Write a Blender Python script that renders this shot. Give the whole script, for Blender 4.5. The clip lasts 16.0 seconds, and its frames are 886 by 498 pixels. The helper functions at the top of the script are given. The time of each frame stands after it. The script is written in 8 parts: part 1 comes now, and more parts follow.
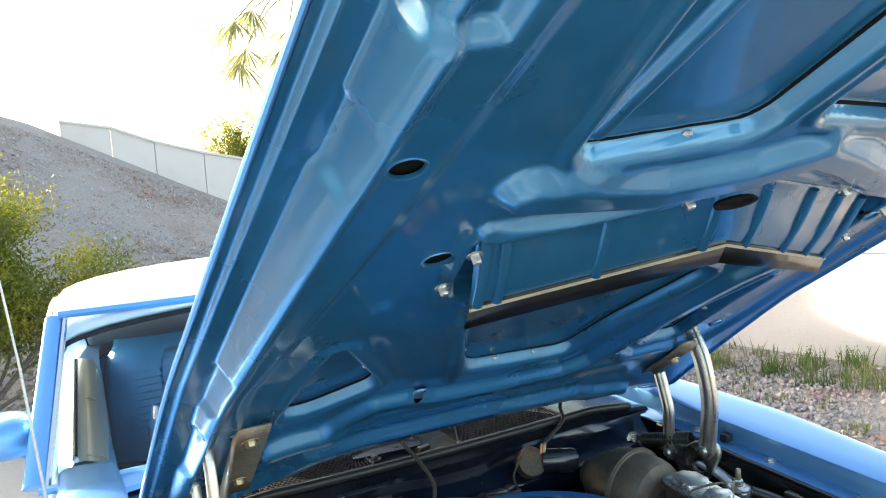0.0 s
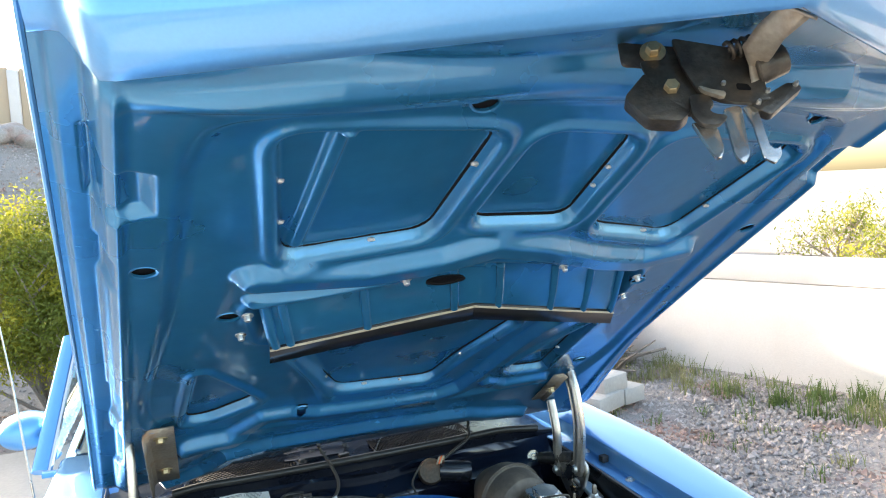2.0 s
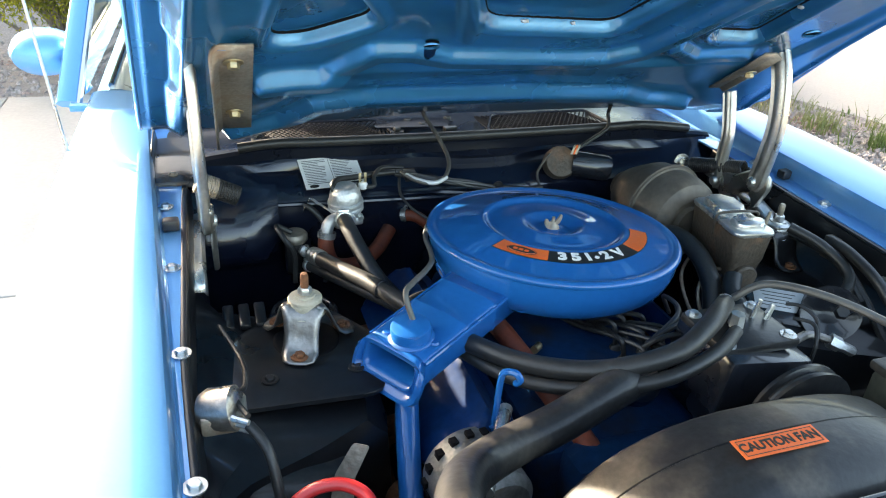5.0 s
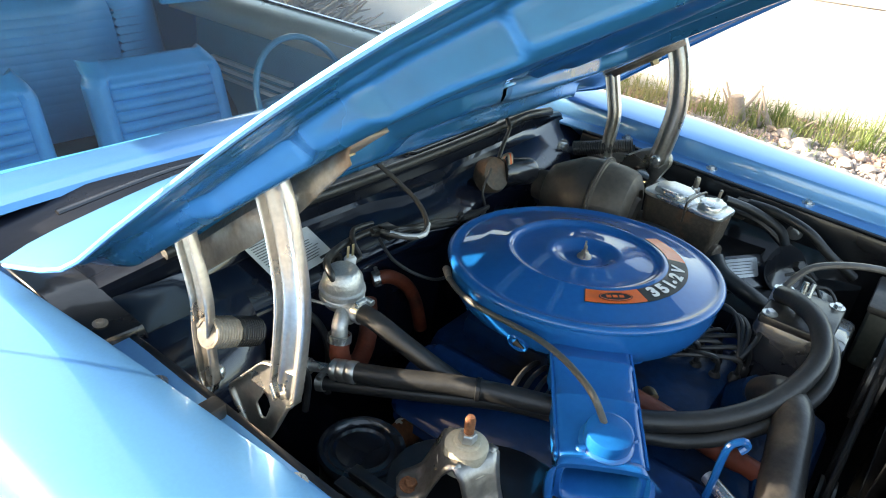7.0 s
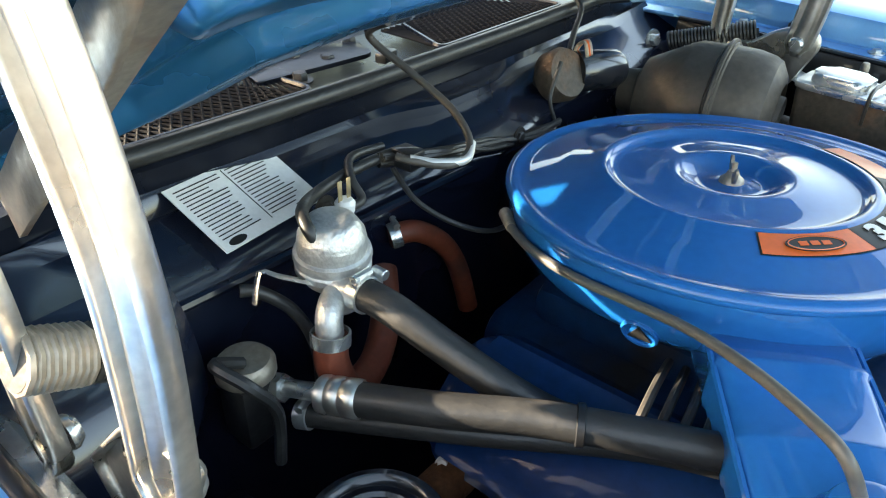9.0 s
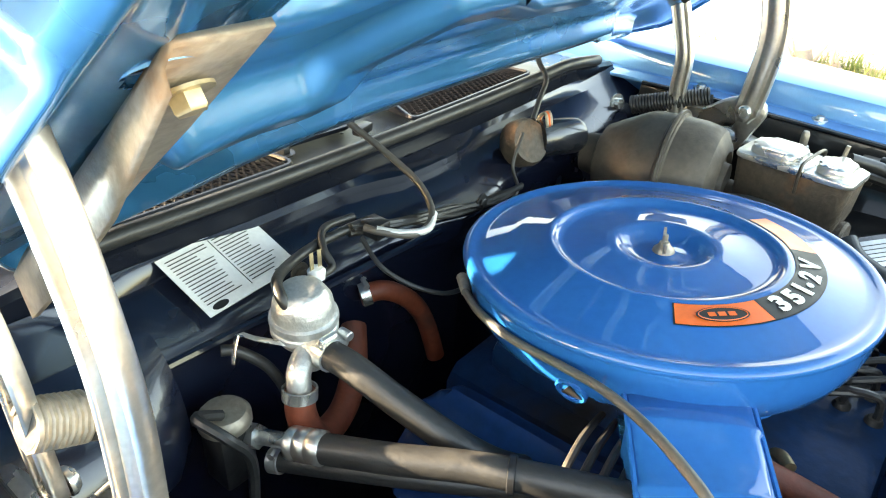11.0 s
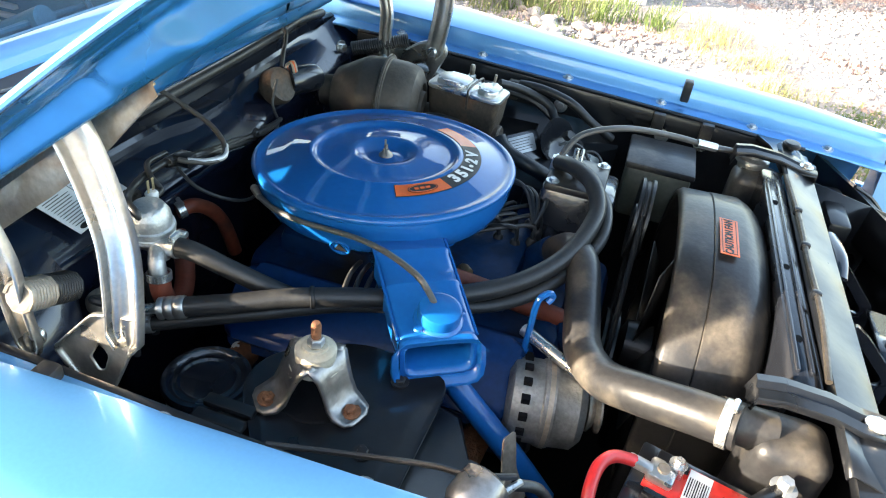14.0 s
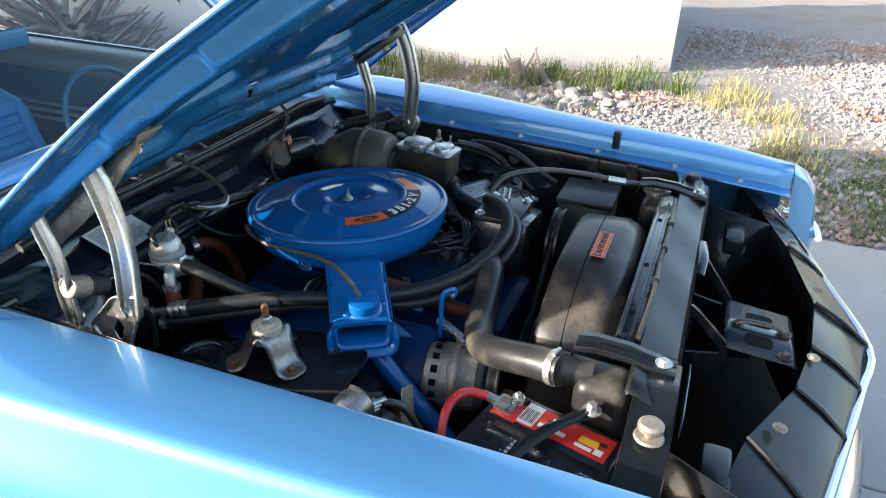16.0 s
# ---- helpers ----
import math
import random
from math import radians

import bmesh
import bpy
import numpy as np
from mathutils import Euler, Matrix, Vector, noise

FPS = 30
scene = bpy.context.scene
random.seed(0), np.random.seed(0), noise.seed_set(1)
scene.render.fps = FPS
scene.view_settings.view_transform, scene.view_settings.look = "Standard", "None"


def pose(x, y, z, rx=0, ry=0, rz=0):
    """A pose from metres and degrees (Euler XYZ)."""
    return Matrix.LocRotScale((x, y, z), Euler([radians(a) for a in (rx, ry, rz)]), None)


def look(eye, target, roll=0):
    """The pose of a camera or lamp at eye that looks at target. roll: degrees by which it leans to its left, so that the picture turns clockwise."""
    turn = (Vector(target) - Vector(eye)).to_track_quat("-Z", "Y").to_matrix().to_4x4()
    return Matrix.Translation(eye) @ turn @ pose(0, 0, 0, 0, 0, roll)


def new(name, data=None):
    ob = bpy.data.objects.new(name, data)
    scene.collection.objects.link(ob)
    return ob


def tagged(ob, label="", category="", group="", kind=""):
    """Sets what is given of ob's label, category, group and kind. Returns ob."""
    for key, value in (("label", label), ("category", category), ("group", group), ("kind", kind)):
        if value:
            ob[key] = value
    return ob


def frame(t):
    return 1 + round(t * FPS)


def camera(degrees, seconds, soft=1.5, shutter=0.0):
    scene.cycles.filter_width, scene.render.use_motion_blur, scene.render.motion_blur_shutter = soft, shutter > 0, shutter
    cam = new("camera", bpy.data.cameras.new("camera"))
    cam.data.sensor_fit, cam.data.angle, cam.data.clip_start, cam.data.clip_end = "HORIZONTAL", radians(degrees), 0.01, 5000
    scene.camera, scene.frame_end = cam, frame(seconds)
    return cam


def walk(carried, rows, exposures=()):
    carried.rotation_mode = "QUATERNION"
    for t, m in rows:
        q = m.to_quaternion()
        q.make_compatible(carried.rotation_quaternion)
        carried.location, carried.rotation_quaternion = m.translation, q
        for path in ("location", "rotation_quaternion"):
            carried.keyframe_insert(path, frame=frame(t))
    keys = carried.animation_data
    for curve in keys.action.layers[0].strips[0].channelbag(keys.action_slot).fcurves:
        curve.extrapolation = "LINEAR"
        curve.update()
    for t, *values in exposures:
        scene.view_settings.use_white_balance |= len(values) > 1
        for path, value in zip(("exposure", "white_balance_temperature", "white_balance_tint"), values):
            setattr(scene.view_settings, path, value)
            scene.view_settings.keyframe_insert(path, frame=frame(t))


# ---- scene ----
cam = camera(64.8, 16.0, soft=1.1)
PATH = [
    (0, (-0.794, -0.763, 1.715), (0.119, 1.005, 1.514), -3.6),
    (0.5, (-0.646, -0.911, 1.732), (0.011, 0.964, 1.501), -3.7),
    (1, (-0.6, -1.105, 1.761), (0.054, 0.78, 1.63), -4.0),
    (1.5, (-0.563, -1.269, 1.786), (0.104, 0.611, 1.652), -3.9),
    (2, (-0.501, -1.302, 1.804), (0.216, 0.56, 1.664), -3.2),
    (2.5, (-0.491, -1.295, 1.801), (0.361, 0.51, 1.676), -2.7),
    (3, (-0.537, -1.277, 1.76), (0.341, 0.514, 1.614), -2.0),
    (3.5, (-0.481, -1.18, 1.701), (0.236, 0.648, 1.324), -0.4),
    (4, (-0.415, -0.987, 1.635), (0.068, 0.869, 1.067), -0.4),
    (4.5, (-0.441, -0.84, 1.564), (-0.024, 0.956, 0.79), 1.4),
    (4.7, (-0.499, -0.798, 1.549), (-0.031, 0.944, 0.686), 2.2),
    (6.8, (-1.055, -0.085, 1.562), (0.322, 1.007, 0.607), 6.1),
    (7, (-1.069, -0.021, 1.561), (0.377, 0.965, 0.593), 6.7),
    (7.5, (-0.978, 0.09, 1.493), (0.409, 1.118, 0.483), 4.6),
    (8, (-0.878, 0.18, 1.376), (0.549, 1.165, 0.379), 4.9),
    (8.5, (-0.798, 0.206, 1.297), (0.528, 1.273, 0.246), 2.2),
    (9, (-0.736, 0.222, 1.298), (0.592, 1.262, 0.223), 1.8),
    (9.2, (-0.714, 0.232, 1.309), (0.67, 1.237, 0.273), 2.6),
    (11.3, (-0.773, 0.121, 1.399), (0.559, 1.219, 0.389), 2.0),
    (11.5, (-0.796, 0.099, 1.407), (0.489, 1.242, 0.386), 1.9),
    (12, (-0.843, 0.047, 1.431), (0.35, 1.208, 0.323), 1.4),
    (12.5, (-0.899, 0.04, 1.453), (0.362, 1.068, 0.29), 3.7),
    (13, (-0.957, 0.03, 1.458), (0.433, 0.856, 0.28), 4.7),
    (13.5, (-1.039, 0.022, 1.506), (0.515, 0.453, 0.323), 8.7),
    (14, (-1.124, 0.001, 1.581), (0.48, 0.373, 0.446), 8.2),
    (14.5, (-1.211, -0.128, 1.632), (0.387, 0.41, 0.558), 3.8),
    (15, (-1.323, -0.285, 1.69), (0.265, 0.376, 0.668), 3.3),
    (15.5, (-1.393, -0.361, 1.708), (0.208, 0.333, 0.731), 1.8),
    (16, (-1.391, -0.41, 1.698), (0.241, 0.229, 0.733), 1.5),
]
walk(cam, [(t, look(eye, target, roll)) for t, eye, target, roll in PATH],
     [(0, 2.25, 7600, 10), (0.5, 2.2, 7500, 10), (1.0, 2.35, 7300, 10), (1.5, 2.55, 7200, 10), (2.0, 2.45, 7200, 10), (2.5, 2.05, 7300, 10), (3.0, 2.1, 7000, 10), (4.0, 2.60, 7350, 10), (4.5, 2.75, 7500, 10), (7, 2.45, 7800, 10), (8, 2.3, 7600, 10), (8.5, 2.72, 7800, 10), (9, 3.05, 8000, 10), (11.5, 3.75, 9400, 10), (13.5, 2.85, 7500, 10), (14.5, 2.68, 7100, 10), (16, 1.72, 6600, 10)])

# ---- sun, sky and exposure ----
SUN_AZ, SUN_EL = 125.5, 14.2          # degrees anticlockwise from +x, and above the ground
world = bpy.data.worlds.new("sky_world")
scene.world = world
world.use_nodes = True
wn = world.node_tree
sky = wn.nodes.new("ShaderNodeTexSky")
sky.sky_type = "NISHITA"
sky.sun_disc = False
sky.sun_elevation = radians(SUN_EL)
sky.sun_rotation = radians(90 - SUN_AZ)
sky.dust_density = 3.0
wn.links.new(sky.outputs[0], wn.nodes["Background"].inputs[0])
wn.nodes["Background"].inputs[1].default_value = 0.20
sun_data = bpy.data.lights.new("sun", "SUN")
sun_data.energy, sun_data.angle, sun_data.color = 5.0, radians(0.6), (1.0, 0.93, 0.82)
sun = new("sun", sun_data)
az, el = radians(SUN_AZ), radians(SUN_EL)
sun_dir = Vector((math.cos(az) * math.cos(el), math.sin(az) * math.cos(el), math.sin(el)))
sun.matrix_world = look(sun_dir * 30, (0, 0, 0))


# ---- materials ----
def mat(name, color, rough=0.5, metal=0.0, coat=0.0, var=0.15, scale=6.0, fine=60.0, bump=0.0, bscale=80.0, second=None, mix_lo=0.5, mix_hi=0.7, rvar=0.1, piece=0.0):
    """A procedural surface: base colour varied at two scales, an optional second colour in patches, roughness wear and fine relief."""
    m = bpy.data.materials.new(name)
    m.use_nodes = True
    nt = m.node_tree
    b = nt.nodes["Principled BSDF"]
    tc = nt.nodes.new("ShaderNodeTexCoord")
    n1 = nt.nodes.new("ShaderNodeTexNoise")
    n1.inputs["Scale"].default_value, n1.inputs["Detail"].default_value = scale, 5
    n2 = nt.nodes.new("ShaderNodeTexNoise")
    n2.inputs["Scale"].default_value, n2.inputs["Detail"].default_value = fine, 4
    for n in (n1, n2):
        nt.links.new(tc.outputs["Object"], n.inputs["Vector"])
    col = nt.nodes.new("ShaderNodeRGB")
    col.outputs[0].default_value = (*color, 1)
    out = col.outputs[0]
    if second:
        ramp = nt.nodes.new("ShaderNodeMapRange")
        ramp.inputs[1].default_value, ramp.inputs[2].default_value = mix_lo, mix_hi
        nt.links.new(n1.outputs["Fac"], ramp.inputs[0])
        mx = nt.nodes.new("ShaderNodeMix")
        mx.data_type = "RGBA"
        nt.links.new(ramp.outputs[0], mx.inputs[0])
        nt.links.new(out, mx.inputs[6])
        mx.inputs[7].default_value = (*second, 1)
        out = mx.outputs[2]
    add = nt.nodes.new("ShaderNodeMath")
    add.operation = "ADD"
    nt.links.new(n1.outputs["Fac"], add.inputs[0])
    nt.links.new(n2.outputs["Fac"], add.inputs[1])
    last = add.outputs[0]
    if piece:
        info = nt.nodes.new("ShaderNodeObjectInfo")
        mul = nt.nodes.new("ShaderNodeMath")
        mul.operation = "MULTIPLY_ADD"
        nt.links.new(info.outputs["Random"], mul.inputs[0])
        mul.inputs[1].default_value = piece
        nt.links.new(last, mul.inputs[2])
        last = mul.outputs[0]
    rng = nt.nodes.new("ShaderNodeMapRange")
    rng.inputs[1].default_value, rng.inputs[2].default_value = 0.6, 1.4
    rng.inputs[3].default_value, rng.inputs[4].default_value = 1 - var, 1 + var
    rng.clamp = False
    nt.links.new(last, rng.inputs[0])
    hsv = nt.nodes.new("ShaderNodeHueSaturation")
    nt.links.new(rng.outputs[0], hsv.inputs["Value"])
    nt.links.new(out, hsv.inputs["Color"])
    nt.links.new(hsv.outputs[0], b.inputs["Base Color"])
    rr = nt.nodes.new("ShaderNodeMapRange")
    rr.inputs[1].default_value, rr.inputs[2].default_value = 0.3, 0.7
    rr.inputs[3].default_value, rr.inputs[4].default_value = max(0.02, rough - rvar), min(1, rough + rvar)
    nt.links.new(n1.outputs["Fac"], rr.inputs[0])
    nt.links.new(rr.outputs[0], b.inputs["Roughness"])
    b.inputs["Metallic"].default_value = metal
    b.inputs["Coat Weight"].default_value = coat
    b.inputs["Coat Roughness"].default_value = 0.06
    if bump:
        n3 = nt.nodes.new("ShaderNodeTexNoise")
        n3.inputs["Scale"].default_value, n3.inputs["Detail"].default_value = bscale, 4
        nt.links.new(tc.outputs["Object"], n3.inputs["Vector"])
        bp = nt.nodes.new("ShaderNodeBump")
        bp.inputs["Strength"].default_value, bp.inputs["Distance"].default_value = bump, 0.01
        nt.links.new(n3.outputs["Fac"], bp.inputs["Height"])
        nt.links.new(bp.outputs[0], b.inputs["Normal"])
    return m


PAINT = mat("blue_body_paint", (0.110, 0.36, 0.70), 0.42, 0.62, 1.0, 0.05, 2.0, 250, 0.0, rvar=0.04)
PAINT.node_tree.nodes["Principled BSDF"].inputs["Coat Roughness"].default_value = 0.03
# the same body paint, its colour darkened for the shade under the hood
PAINT_SHADE = mat("shaded_blue_paint", (0.018, 0.185, 0.385), 0.30, 0.55, 0.9, 0.12, 4.0, 30, 0.03, 25, rvar=0.08)
ENGINE_BLUE = mat("engine_blue_enamel", (0.0, 0.104, 0.345), 0.5, 0.0, 1.0, 0.10, 5.0, 90, rvar=0.06)
ENGINE_BLUE.node_tree.nodes["Principled BSDF"].inputs["Coat Roughness"].default_value = 0.02
ENGINE_BLUE.node_tree.nodes["Principled BSDF"].inputs["Specular IOR Level"].default_value = 0.15
# engine enamel darkened in colour for the shade below hood and air cleaner
COVER_BLUE = mat("shaded_engine_blue", (0.0, 0.026, 0.105), 0.45, 0.0, 0.15, 0.25, 8.0, 90, 0.06, 60, (0.004, 0.018, 0.05), 0.5, 0.75, rvar=0.1)
BLOCK_BLUE = mat("darkened_engine_blue", (0.002, 0.024, 0.075), 0.5, 0.0, 0.05, 0.3, 9.0, 60, 0.15, 60, (0.015, 0.016, 0.018), 0.48, 0.66)
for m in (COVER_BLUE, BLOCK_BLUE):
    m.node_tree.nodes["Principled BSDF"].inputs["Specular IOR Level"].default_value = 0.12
BLACK = mat("satin_black_paint", (0.008, 0.009, 0.011), 0.36, 0.0, 0.35, 0.4, 5.0, 60, 0.05, 40, (0.022, 0.021, 0.020), 0.58, 0.8, rvar=0.12)
FIREWALL = mat("navy_black_enamel", (0.005, 0.008, 0.018), 0.24, 0.0, 0.5, 0.3, 4.0, 60, 0.03, 30, rvar=0.08)
BLACK_GLOSS = mat("gloss_black_paint", (0.013, 0.015, 0.020), 0.26, 0.0, 0.6, 0.3, 4.0, 60, 0.03, 30, rvar=0.08)
BLACK_DUST = mat("dusty_black_plastic", (0.018, 0.018, 0.019), 0.42, 0.0, 0.2, 0.45, 8.0, 120, 0.06, 90, (0.12, 0.10, 0.075), 0.5, 0.8)
RUBBER = mat("black_rubber", (0.017, 0.017, 0.017), 0.5, 0.0, 0.15, 0.3, 12.0, 120, 0.08, 150, (0.05, 0.047, 0.043), 0.58, 0.8)
STEEL = mat("bare_steel", (0.62, 0.59, 0.54), 0.34, 0.9, 0.0, 0.2, 9.0, 140, 0.06, 60, (0.42, 0.37, 0.31), 0.55, 0.8, rvar=0.14)
DARKSTEEL = mat("stained_cast_steel", (0.30, 0.28, 0.26), 0.36, 0.85, 0.0, 0.3, 14.0, 120, 0.12, 70, (0.10, 0.085, 0.07), 0.5, 0.7, rvar=0.12)
DULLSTEEL = mat("dull_oxidised_steel", (0.36, 0.31, 0.25), 0.5, 0.7, 0.0, 0.3, 14.0, 140, 0.15, 90, (0.24, 0.13, 0.07), 0.56, 0.75)
ALU = mat("cast_aluminium", (0.60, 0.60, 0.58), 0.45, 0.75, 0.0, 0.22, 16.0, 200, 0.2, 160, (0.26, 0.24, 0.21), 0.56, 0.78)
DARKALU = mat("dark_grey_aluminium", (0.25, 0.25, 0.24), 0.5, 0.6, 0.0, 0.3, 16.0, 160, 0.2, 160, (0.10, 0.095, 0.085), 0.5, 0.72)
ZINC = mat("zinc_plate", (0.60, 0.60, 0.58), 0.3, 0.85, 0.0, 0.18, 14.0, 160, 0.05, 120)
CASTIRON = mat("brown_cast_iron", (0.085, 0.066, 0.05), 0.6, 0.35, 0.0, 0.4, 16.0, 120, 0.3, 130, (0.17, 0.085, 0.045), 0.55, 0.75)
BOOSTER = mat("grimy_booster_paint", (0.085, 0.07, 0.056), 0.58, 0.1, 0.08, 0.3, 12.0, 90, 0.1, 90, (0.13, 0.105, 0.08), 0.5, 0.72)
RUST = mat("rust", (0.22, 0.085, 0.035), 0.85, 0.1, 0.0, 0.4, 30.0, 160, 0.5, 200, (0.10, 0.04, 0.02), 0.5, 0.7)
REDHOSE = mat("faded_red_hose", (0.19, 0.040, 0.018), 0.6, 0.0, 0.0, 0.25, 14.0, 100, 0.1, 120, (0.06, 0.022, 0.015), 0.48, 0.7)
BRASS = mat("dull_brass", (0.50, 0.40, 0.24), 0.42, 0.8, 0.0, 0.2, 30.0, 200)
CREAM = mat("cream_phenolic", (0.42, 0.37, 0.28), 0.5, 0.0, 0.1, 0.2, 30.0, 200, 0.1, 200)
WHITE = mat("white_plastic", (0.72, 0.72, 0.70), 0.4, 0.0, 0.2, 0.1, 20.0, 200)
WHITEVINYL = mat("white_vinyl_top", (0.80, 0.79, 0.77), 0.55, 0.0, 0.0, 0.06, 5.0, 200, 0.15, 300)
CHROME = mat("chrome", (0.80, 0.80, 0.80), 0.08, 1.0, 0.0, 0.04, 6.0, 100, rvar=0.03)
DECAL = mat("silver_decal", (0.55, 0.56, 0.56), 0.4, 0.35, 0.0, 0.06, 30.0, 200)
ORANGE = mat("orange_sticker", (0.80, 0.14, 0.025), 0.4, 0.0, 0.2, 0.1, 30.0, 200)
INK = mat("black_print", (0.012, 0.012, 0.012), 0.5, 0.0, 0.0, 0.1, 30.0, 200)
PRINTWHITE = mat("white_print", (0.78, 0.78, 0.75), 0.5, 0.0, 0.0, 0.05, 30.0, 200)
REDLABEL = mat("red_battery_label", (0.62, 0.030, 0.022), 0.35, 0.0, 0.3, 0.1, 30.0, 200)
YELLOWINK = mat("yellow_print", (0.80, 0.45, 0.03), 0.4, 0.0, 0.0, 0.05, 30.0, 200)
REDCABLE = mat("red_cable", (0.55, 0.025, 0.025), 0.38, 0.0, 0.3, 0.1, 20.0, 200)
BLUEVINYL = mat("blue_vinyl", (0.035, 0.30, 0.58), 0.42, 0.0, 0.15, 0.15, 10.0, 200, 0.1, 200)
DOORTRIM = mat("dark_blue_door_trim", (0.030, 0.15, 0.23), 0.4, 0.2, 0.2, 0.2, 10.0, 150, 0.08, 150)
BRONZE = mat("bronze_metallic_trim", (0.40, 0.40, 0.33), 0.35, 0.45, 0.3, 0.12, 6.0, 120)
# near-black; also stands in for the shade inside holes, slots and hidden floors
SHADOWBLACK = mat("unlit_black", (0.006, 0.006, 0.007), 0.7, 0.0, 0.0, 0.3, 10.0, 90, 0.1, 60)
CONCRETE = mat("concrete", (0.42, 0.40, 0.37), 0.85, 0.0, 0.0, 0.12, 1.3, 40, 0.15, 90, (0.33, 0.31, 0.28), 0.5, 0.75)
GRAVELBED = mat("gravel_bed", (0.30, 0.27, 0.25), 0.9, 0.0, 0.0, 0.4, 1.2, 60, 0.9, 70, (0.22, 0.185, 0.16), 0.45, 0.65)
STONE = mat("gravel_stone", (0.34, 0.31, 0.29), 0.85, 0.0, 0.0, 0.35, 3.0, 40, 0.3, 60, (0.26, 0.18, 0.15), 0.5, 0.7)
STUCCO = mat("white_stucco", (0.67, 0.62, 0.59), 0.9, 0.0, 0.0, 0.06, 1.5, 60, 0.35, 120, (0.58, 0.53, 0.50), 0.5, 0.8)
BEIGE = mat("beige_stucco", (0.50, 0.38, 0.27), 0.9, 0.0, 0.0, 0.08, 1.5, 60, 0.3, 90)
GRASS = mat("green_weeds", (0.13, 0.19, 0.055), 0.7, 0.0, 0.0, 0.4, 1.5, 20, 0.0, 80, (0.29, 0.27, 0.14), 0.45, 0.65)
DRYGRASS = mat("dry_weeds", (0.46, 0.41, 0.20), 0.75, 0.0, 0.0, 0.3, 2.0, 20, 0.0, 80)
LEAF = mat("shrub_leaf", (0.17, 0.20, 0.022), 0.55, 0.0, 0.1, 0.45, 3.0, 14, 0.0, 80, (0.36, 0.32, 0.03), 0.48, 0.64)
PALMLEAF = mat("palm_leaf", (0.20, 0.22, 0.06), 0.55, 0.0, 0.1, 0.35, 4.0, 20, 0.0, 80, (0.40, 0.32, 0.12), 0.5, 0.65)
WOOD = mat("grey_dead_wood", (0.24, 0.20, 0.17), 0.85, 0.0, 0.0, 0.35, 8.0, 60, 0.5, 60)
GLASS = bpy.data.materials.new("clear_glass")
GLASS.use_nodes = True
gt = GLASS.node_tree
gt.nodes.remove(gt.nodes["Principled BSDF"])
clear, gloss, blend, fres = (gt.nodes.new("ShaderNode" + n) for n in ("BsdfTransparent", "BsdfGlossy", "MixShader", "LayerWeight"))
clear.inputs[0].default_value = (0.86, 0.94, 0.97, 1)
gloss.inputs["Roughness"].default_value = 0.015
fres.inputs["Blend"].default_value = 0.5
powr, mad = gt.nodes.new("ShaderNodeMath"), gt.nodes.new("ShaderNodeMath")
powr.operation, mad.operation = "POWER", "MULTIPLY_ADD"
powr.inputs[1].default_value, mad.inputs[1].default_value, mad.inputs[2].default_value = 4.0, 0.9, 0.045
gt.links.new(fres.outputs["Facing"], powr.inputs[0])
gt.links.new(powr.outputs[0], mad.inputs[0])
gt.links.new(mad.outputs[0], blend.inputs[0])
gt.links.new(clear.outputs[0], blend.inputs[1])
gt.links.new(gloss.outputs[0], blend.inputs[2])
gt.links.new(blend.outputs[0], gt.nodes["Material Output"].inputs[0])


def leafy(m, share=0.4):
    """Lets part of the light through a leaf."""
    nt = m.node_tree
    p = nt.nodes["Principled BSDF"]
    tr, mx = nt.nodes.new("ShaderNodeBsdfTranslucent"), nt.nodes.new("ShaderNodeMixShader")
    nt.links.new(p.inputs["Base Color"].links[0].from_socket, tr.inputs[0])
    mx.inputs[0].default_value = share
    nt.links.new(p.outputs[0], mx.inputs[1])
    nt.links.new(tr.outputs[0], mx.inputs[2])
    nt.links.new(mx.outputs[0], nt.nodes["Material Output"].inputs[0])


for m_ in (LEAF, GRASS, DRYGRASS, PALMLEAF):
    leafy(m_)



COWLBLACK = mat("satin_blue_black_cowl_paint", (0.006, 0.008, 0.014), 0.30, 0.0, 0.0, 0.35, 6.0, 80, 0.03, 60, (0.012, 0.013, 0.016), 0.55, 0.8)
for m_, lev in ((COWLBLACK, 0.3), (BLACK, 0.3), (BLACK_DUST, 0.3), (SHADOWBLACK, 0.1)):
    m_.node_tree.nodes["Principled BSDF"].inputs["Specular IOR Level"].default_value = lev


# ---- building helpers ----
def smooth_flags(me, angle=40):
    me.shade_smooth()
    me.set_sharp_from_angle(angle=radians(angle))


def part(name, bm, material, parent=None, label="", sharp=40):
    """One mesh object from a bmesh, under a thing or a part."""
    me = bpy.data.meshes.new(name)
    bmesh.ops.recalc_face_normals(bm, faces=bm.faces)
    bm.to_mesh(me)
    bm.free()
    me.materials.append(material)
    smooth_flags(me, sharp)
    ob = new(name, me)
    if parent:
        ob.parent = parent
        if parent.matrix_basis != Matrix():
            ob.matrix_parent_inverse = parent.matrix_basis.inverted()
    if label:
        ob["label"] = label
    return ob


def thing(name, label, category, group="", kind="", at=(0, 0, 0)):
    """An empty at the base of a thing, which parents its parts; parts are given in world metres."""
    e = new(name)
    e.location = at
    e.empty_display_size = 0.05
    return tagged(e, label, category, group, kind)


def solo(name, bm, material, label, category, group="", kind="", sharp=40):
    return tagged(part(name, bm, material, None, "", sharp), label, category, group, kind)


